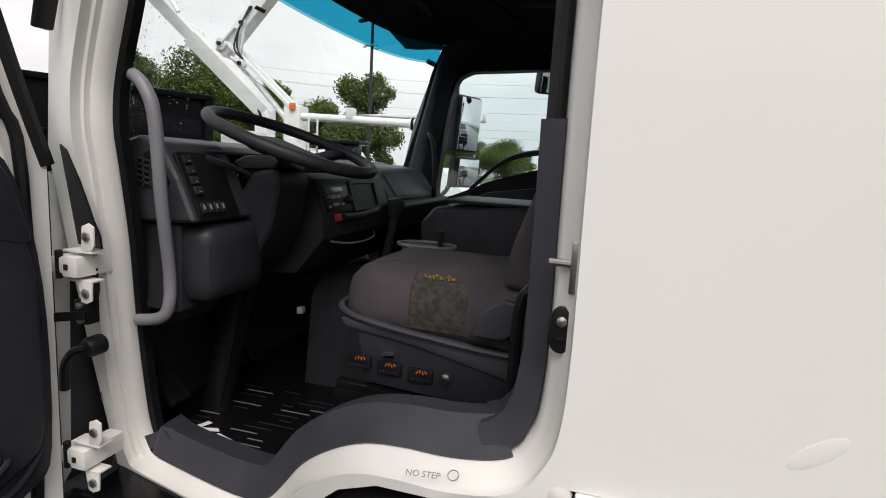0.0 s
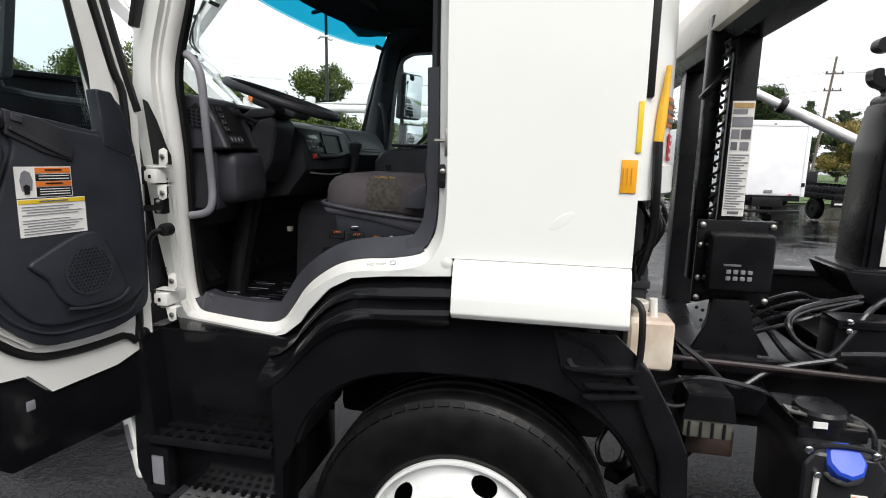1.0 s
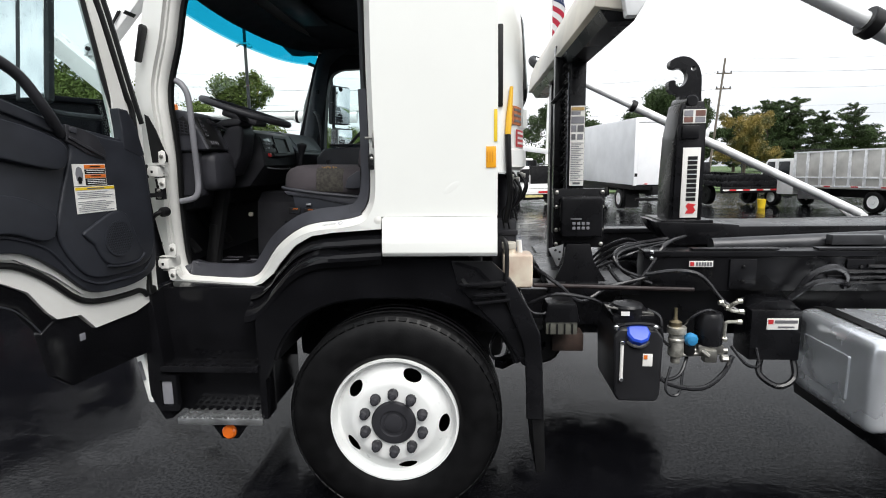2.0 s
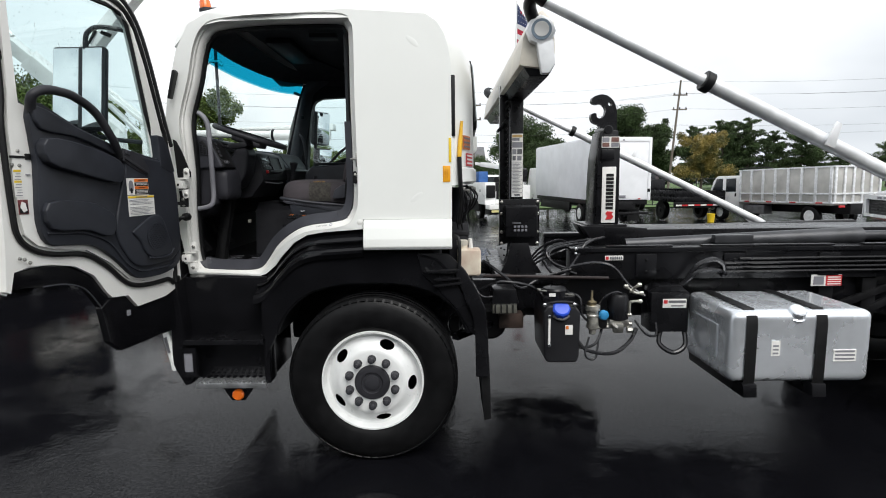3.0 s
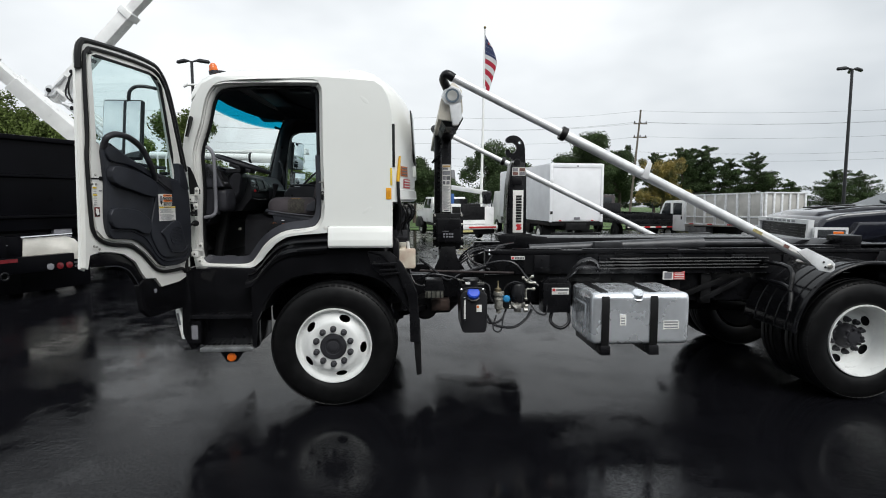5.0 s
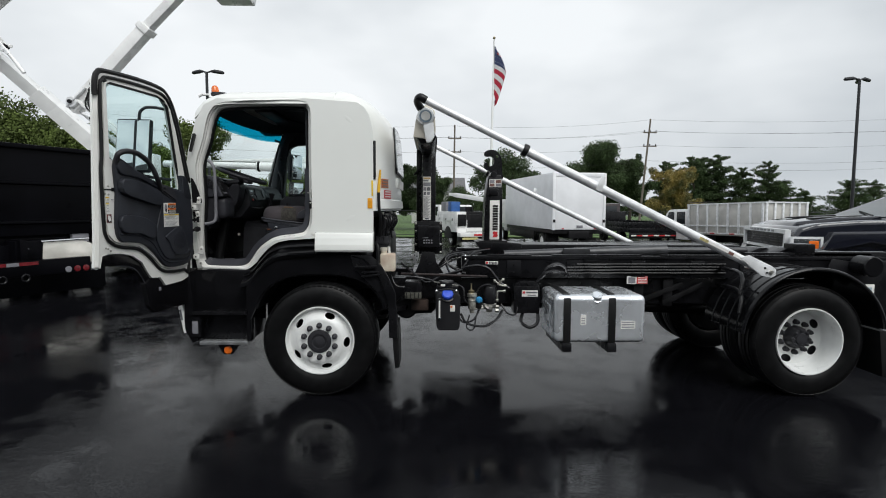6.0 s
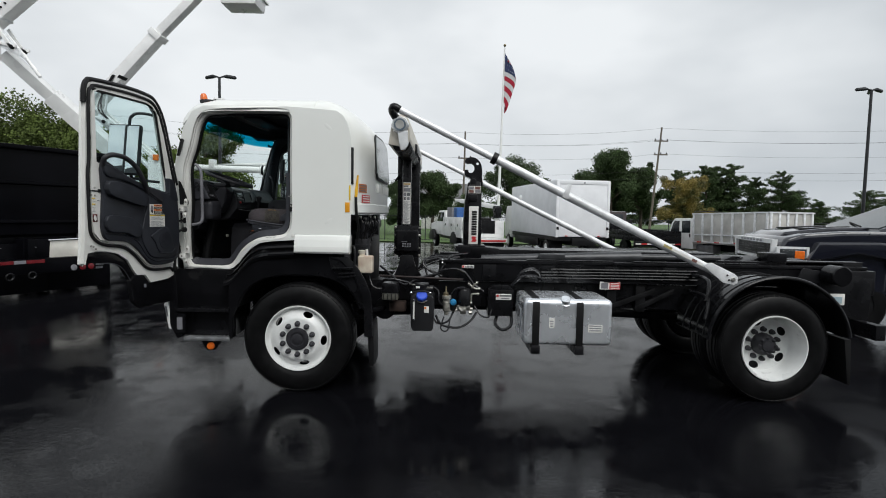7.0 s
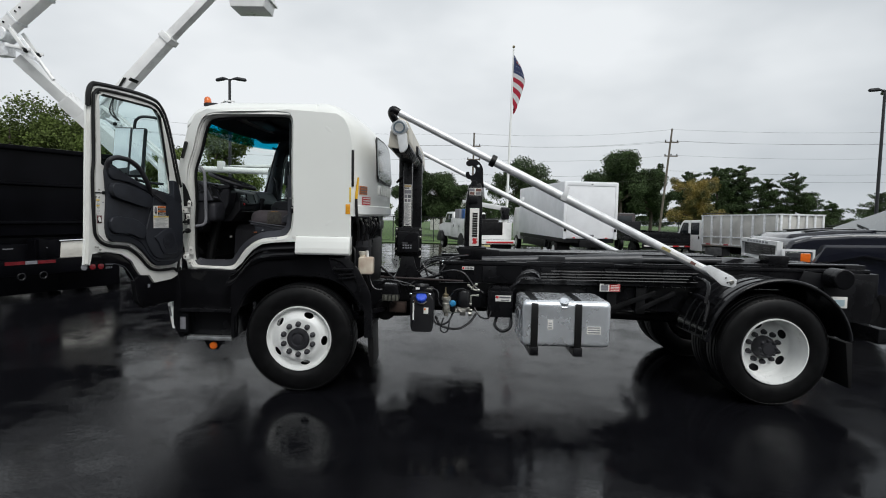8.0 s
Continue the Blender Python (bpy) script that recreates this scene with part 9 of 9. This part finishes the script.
utility_pole(25.3, 55.5, 11.6, 0.95)
utility_pole(3.6, 56.5, 10.9, 0.1)
utility_pole(-36.0, 50.0, 9.0)
for k, (dz, dx) in enumerate(((0.1, 0), (1.35, -0.65), (1.35, 0.65), (2.9, 0.0), (4.6, 0), (5.4, 0))):
    w = thing("power_line", "thin dark overhead power line", "wire", (3.6 + dx, 56.5, 10.9 - dz), group="overhead lines")
    pts = []
    for (x0, y0, z0), (x1, y1, z1), sag in (((-36, 52, 11.5 - dz), (3.6, 56.5, 10.9 - dz), 0.7), ((3.6, 56.5, 10.9 - dz), (25.3, 55.5, 11.6 - dz), 0.45), ((25.3, 55.5, 11.6 - dz), (75, 52, 13.5 - dz), 1.0)):
        pts += [(x0 + dx + (x1 - x0) * t, y0 + (y1 - y0) * t, z0 + (z1 - z0) * t - 4 * sag * t * (1 - t)) for t in (i / 8 for i in range(8))]
    part("wire", tube(pts, 0.009, 5), SEAL, w)

# flag
fp = thing("flagpole", "white flagpole with a gold ball on top", "pole", (6.26, 41.9, ground_z(41.9)))
part("pole", tube([(6.0, 41.9, ground_z(41.9)), (6.15, 41.9, 8), (6.26, 41.9, 15.86)], [0.13, 0.10, 0.06], 12), FLEET_WHITE, fp)
part("ball", lathe([(0.02, 0), (0.1, 0.06), (0.12, 0.14), (0.08, 0.22), (0.01, 0.25)], (6.26, 41.9, 15.86), (0, 0, 1), 12), BRASS, fp)
fg = thing("flag", "drooping flag with red and white stripes and a blue canton", "flag", (6.3, 41.85, 15.2))


def cloth(u, v):
    """u along the fly, v down the hoist, both 0 to 1."""
    width = 1.12 * (1 - 0.8 * v ** 3) * min(1.0, 0.2 + 1.5 * v)
    out = math.sin(math.pi / 2 * u / 0.5) if u < 0.5 else 1 - 0.75 * (u - 0.5) / 0.5
    behind = 0.0 if u < 0.5 else 0.22 * math.sin(math.pi * (u - 0.5)) + 0.05
    x = 6.29 + width * out + 0.04 * math.sin(11 * v + 2) * u
    return (x, 41.82 + behind + 0.07 * math.sin(9 * u + 6 * v) * min(1, 4 * u), 15.35 - 4.1 * v ** 1.6 - 1.5 * min(u, 0.5) - 0.3 * max(0.0, u - 0.5))


FLAG_RED = mat("flag_red", (0.32, 0.007, 0.028), 0.8, 0, 0.1, 3, 0)
FLAG_WHITE = mat("flag_white", (0.55, 0.55, 0.56), 0.8, 0, 0.05, 3, 0)
FLAG_BLUE = mat("flag_blue", (0.015, 0.026, 0.085), 0.8, 0, 0.1, 3, 0)
for k in range(13):
    u0 = 0.4 if k < 7 else 0.0
    part("stripe", thick(loft([[cloth(u0 + (1 - u0) * i / 14, (k + j) / 13) for i in range(15)] for j in (0, 0.5, 1)], False), 0.01), FLAG_RED if k % 2 == 0 else FLAG_WHITE, fg)
part("canton", thick(loft([[cloth(0.4 * i / 8, 7 / 13 * j / 6) for i in range(9)] for j in range(7)], False), 0.01), FLAG_BLUE, fg)
for i in range(6):
    for j in range(5):
        c = Vector(cloth(0.4 * (i + 0.5) / 6, 7 / 13 * (j + 0.5) / 5))
        part("star", lathe([(0.032, 0), (0.002, 0.006)], c - Vector((0, 0.012, 0)), (0, -1, 0), 5), FLAG_WHITE, fg)

# ---- grass, fence, house ----
part("lawn", thick(loft([[(x, y, ground_z(y) + 0.03) for x in (-120, -40, 0, 40, 120)] for y in (33, 45, 75, 140)], False), 0.02), GRASS, tagged(thing("grass_verge", "strip of wet green grass behind the yard", "grass", (0, 33, ground_z(33)), kind="stuff")))
fence = thing("chain_fence", "dark chain-link fence with steel posts", "fence", (0, 35, ground_z(35)))
post_mesh = mesh_of("fence_post", rod((0, 0, 0), (0, 0, 1.9), 0.035, 8), LAMP_METAL)
for k in range(26):
    piece("fence_post", post_mesh, Matrix.Translation((-30 + 3.0 * k, 35, ground_z(35))), fence)
for z in (1.85, 0.1):
    part("fence_rail", rod((-30, 35, ground_z(35) + z), (45, 35, ground_z(35) + z), 0.02, 6), LAMP_METAL, fence)
wires = []
for k in range(240):
    x = -30 + 0.31 * k
    wires += [rod((x, 35, ground_z(35) + 0.1), (x + 1.2, 35, ground_z(35) + 1.85), 0.004, 3), rod((x + 1.2, 35, ground_z(35) + 0.1), (x, 35, ground_z(35) + 1.85), 0.004, 3)]
tagged(part("chain_mesh", join(*wires), LAMP_METAL, fence), kind="stuff")
hs = thing("house", "small pale house with a grey roof beyond the trees", "house", (1.8, 66, ground_z(66)))
part("wall", box(-1.5, 5.0, 64, 70, ground_z(66), 3.6, 0.02), mat("pale_siding", (0.5, 0.5, 0.48), 0.7, 0, 0.1, 2, 0.2, 20), hs)
part("roof", prism([(63.6, 3.5), (67, 5.6), (70.4, 3.5)], "x", -1.9, 5.4, 0.03), mat("grey_shingles", (0.13, 0.13, 0.135), 0.85, 0, 0.2, 4, 0.5, 20), hs)
part("window", box(1.0, 2.0, 63.96, 64.02, 1.4, 2.6, 0.02), DARK_GLASS, hs)


# ---- trees ----
def leaves(name, spots, count, size, mt, parent, seed, squash=1.0, spiky=False):
    """A crown of many small leaf clumps gathered in uneven bunches."""
    rng = np.random.default_rng(seed)
    cx = np.array([s[:3] for s in spots])
    rad = np.array([s[3] for s in spots])
    w = rad ** 2
    pick = rng.choice(len(spots), count, p=w / w.sum())
    d = rng.normal(size=(count, 3))
    d /= np.linalg.norm(d, axis=1)[:, None]
    r = rad[pick] * np.clip(rng.normal(0.82, 0.22, count), 0.1, 1.25)
    pos = cx[pick] + d * r[:, None] * np.array((1, 1, squash))
    a = rng.normal(size=(count, 3))
    a /= np.linalg.norm(a, axis=1)[:, None]
    b = np.cross(a, rng.normal(size=(count, 3)))
    b /= np.linalg.norm(b, axis=1)[:, None]
    s = size * rng.uniform(0.5, 1.3, count)[:, None]
    la, lb = (1.5, 0.45) if spiky else (1.0, 0.75)
    v = np.stack([pos - a * s * la, pos + b * s * lb + a * s * 0.1, pos + a * s * la, pos - b * s * lb + a * s * 0.1], 1).reshape(-1, 3)
    me = bpy.data.meshes.new(name)
    me.from_pydata(v.tolist(), [], np.arange(count * 4).reshape(-1, 4).tolist())
    me.materials.append(mt)
    ob = new(name, me)
    ob.parent = parent
    ob.matrix_parent_inverse = WORLD_OF[parent.name].inverted()
    WORLD_OF[ob.name] = Matrix.Identity(4)
    return ob


def broadleaf(x, y, h, w, mt, seed, label, count=5200):
    g = ground_z(y)
    t = thing("tree", label, "tree", (x, y, g))
    rng = random.Random(seed)
    top = Vector((x, y, g + h * 0.8))
    part("trunk", tube([(x, y, g - 0.1), (x + 0.05, y, g + h * 0.25), (x - 0.05, y, g + h * 0.5), top], [h * 0.028, h * 0.022, h * 0.016, h * 0.004], 8), BARK, t)
    spots = []
    for k in range(14):
        a, up = rng.uniform(0, 6.28), rng.uniform(0.25, 0.90)
        reach = w * 0.5 * math.sqrt(max(0.05, 1 - ((up - 0.5) / 0.52) ** 2)) * rng.uniform(0.55, 1.08)
        e = Vector((x + reach * math.cos(a), y + reach * math.sin(a), g + h * up))
        b = Vector((x, y, g + h * (0.15 + up * 0.45)))
        part("limb", tube([b, b.lerp(e, 0.5) + Vector((0, 0, 0.04 * h)), e], [h * 0.010, h * 0.007, h * 0.002], 6), BARK, t)
        spots.append((e.x, e.y, e.z, w * rng.uniform(0.10, 0.20)))
        f = e + (e - Vector((x, y, g + h * 0.5))) * rng.uniform(0.12, 0.30)
        spots.append((f.x, f.y, f.z, w * rng.uniform(0.05, 0.09)))
    for k in range(9):
        a, q = rng.uniform(0, 6.28), rng.uniform(0, 0.24) * w
        spots.append((x + q * math.cos(a), y + q * math.sin(a), g + h * rng.uniform(0.35, 0.9), w * rng.uniform(0.14, 0.22)))
    leaves("crown", spots, int(count * 4.6), h * 0.0075 + 0.028, mt, t, seed, 0.9)
    return t


def pine(x, y, h, w, seed, label, count=4200):
    g = ground_z(y)
    t = thing("tree", label, "tree", (x, y, g))
    rng = random.Random(seed)
    part("trunk", tube([(x, y, g - 0.1), (x + 0.1, y, g + h * 0.5), (x, y, g + h)], [h * 0.025, h * 0.017, h * 0.004], 8), BARK, t)
    spots = []
    for k in range(44):
        up = 0.10 + 0.88 * (k / 43) ** 0.95 + rng.uniform(-0.03, 0.03)
        a = k * 2.4 + rng.uniform(-0.6, 0.6)
        reach = w * 0.5 * (1.06 - up) ** 0.55 * rng.uniform(0.45, 1.2)
        b = Vector((x, y, g + h * min(up, 0.98)))
        e = b + Vector((reach * math.cos(a), reach * math.sin(a), reach * rng.uniform(-0.05, 0.45)))
        part("limb", tube([b, b.lerp(e, 0.6) - Vector((0, 0, 0.03 * reach)), e], [h * 0.006, h * 0.004, h * 0.001], 5), BARK, t)
        for q in (0.25, 0.5, 0.75, 1.0):
            c = b.lerp(e, q)
            spots.append((c.x, c.y, c.z + rng.uniform(-0.1, 0.12), 0.16 + 0.16 * reach * (1.15 - 0.5 * q)))
    leaves("crown", spots, int(count * 2.6), h * 0.009 + 0.035, LEAF_DARK, t, seed, 0.6, True)
    return t


BROAD = "leafy green tree with an uneven rounded crown"
for k, (x, y, h, w) in enumerate(((-21.3, 45, 10.0, 6.8), (-37.5, 42, 11.0, 9.5), (-30.8, 44, 9.4, 6.5), (-46, 46, 11.8, 10), (-28, 50, 7.6, 7), (-54, 49, 12, 10), (-13.5, 52, 5.5, 5.5), (-8.5, 54, 5.0, 5.5), (-24, 49, 6.2, 5), (-33.6, 43.5, 10.2, 7.6))):
    broadleaf(x, y, h, w, LEAF, 11 + k, BROAD, 8500)
for k, (x, y, h, w) in enumerate(((0.3, 44, 6.2, 4.2), (-2.6, 45, 5.2, 3.6), (10.1, 60, 9.2, 6.8), (24.4, 70, 11.0, 8.0), (29.0, 71, 9.7, 6.0), (26.6, 74, 10.4, 7.4), (22.0, 74, 8.0, 7.4), (3.5, 50, 4.6, 4.6), (10.8, 52, 5.6, 5.5))):
    broadleaf(x, y, h, w, LEAF_DARK, 31 + k, BROAD, 8500)
broadleaf(31.9, 64, 7.2, 5.8, LEAF_GOLD, 52, "small tree with yellowing autumn leaves", 9000)
for k, (x, y, h, w) in enumerate(((38.0, 80, 9.3, 7.5), (41.8, 79, 10.0, 9.0), (44.4, 81, 9.9, 9.5), (46.2, 80, 10.5, 10.5), (50.2, 80, 8.4, 8.0), (54.3, 80, 9.3, 10.0), (57.0, 81, 6.4, 8.0), (61.0, 81, 5.0, 6.0), (67.6, 80, 6.8, 9.6), (73.0, 82, 6.4, 9.6), (34.5, 86, 8.6, 8.0))):
    pine(x, y, h, w, 71 + k, "dark green pine with open layered branches", 7500)
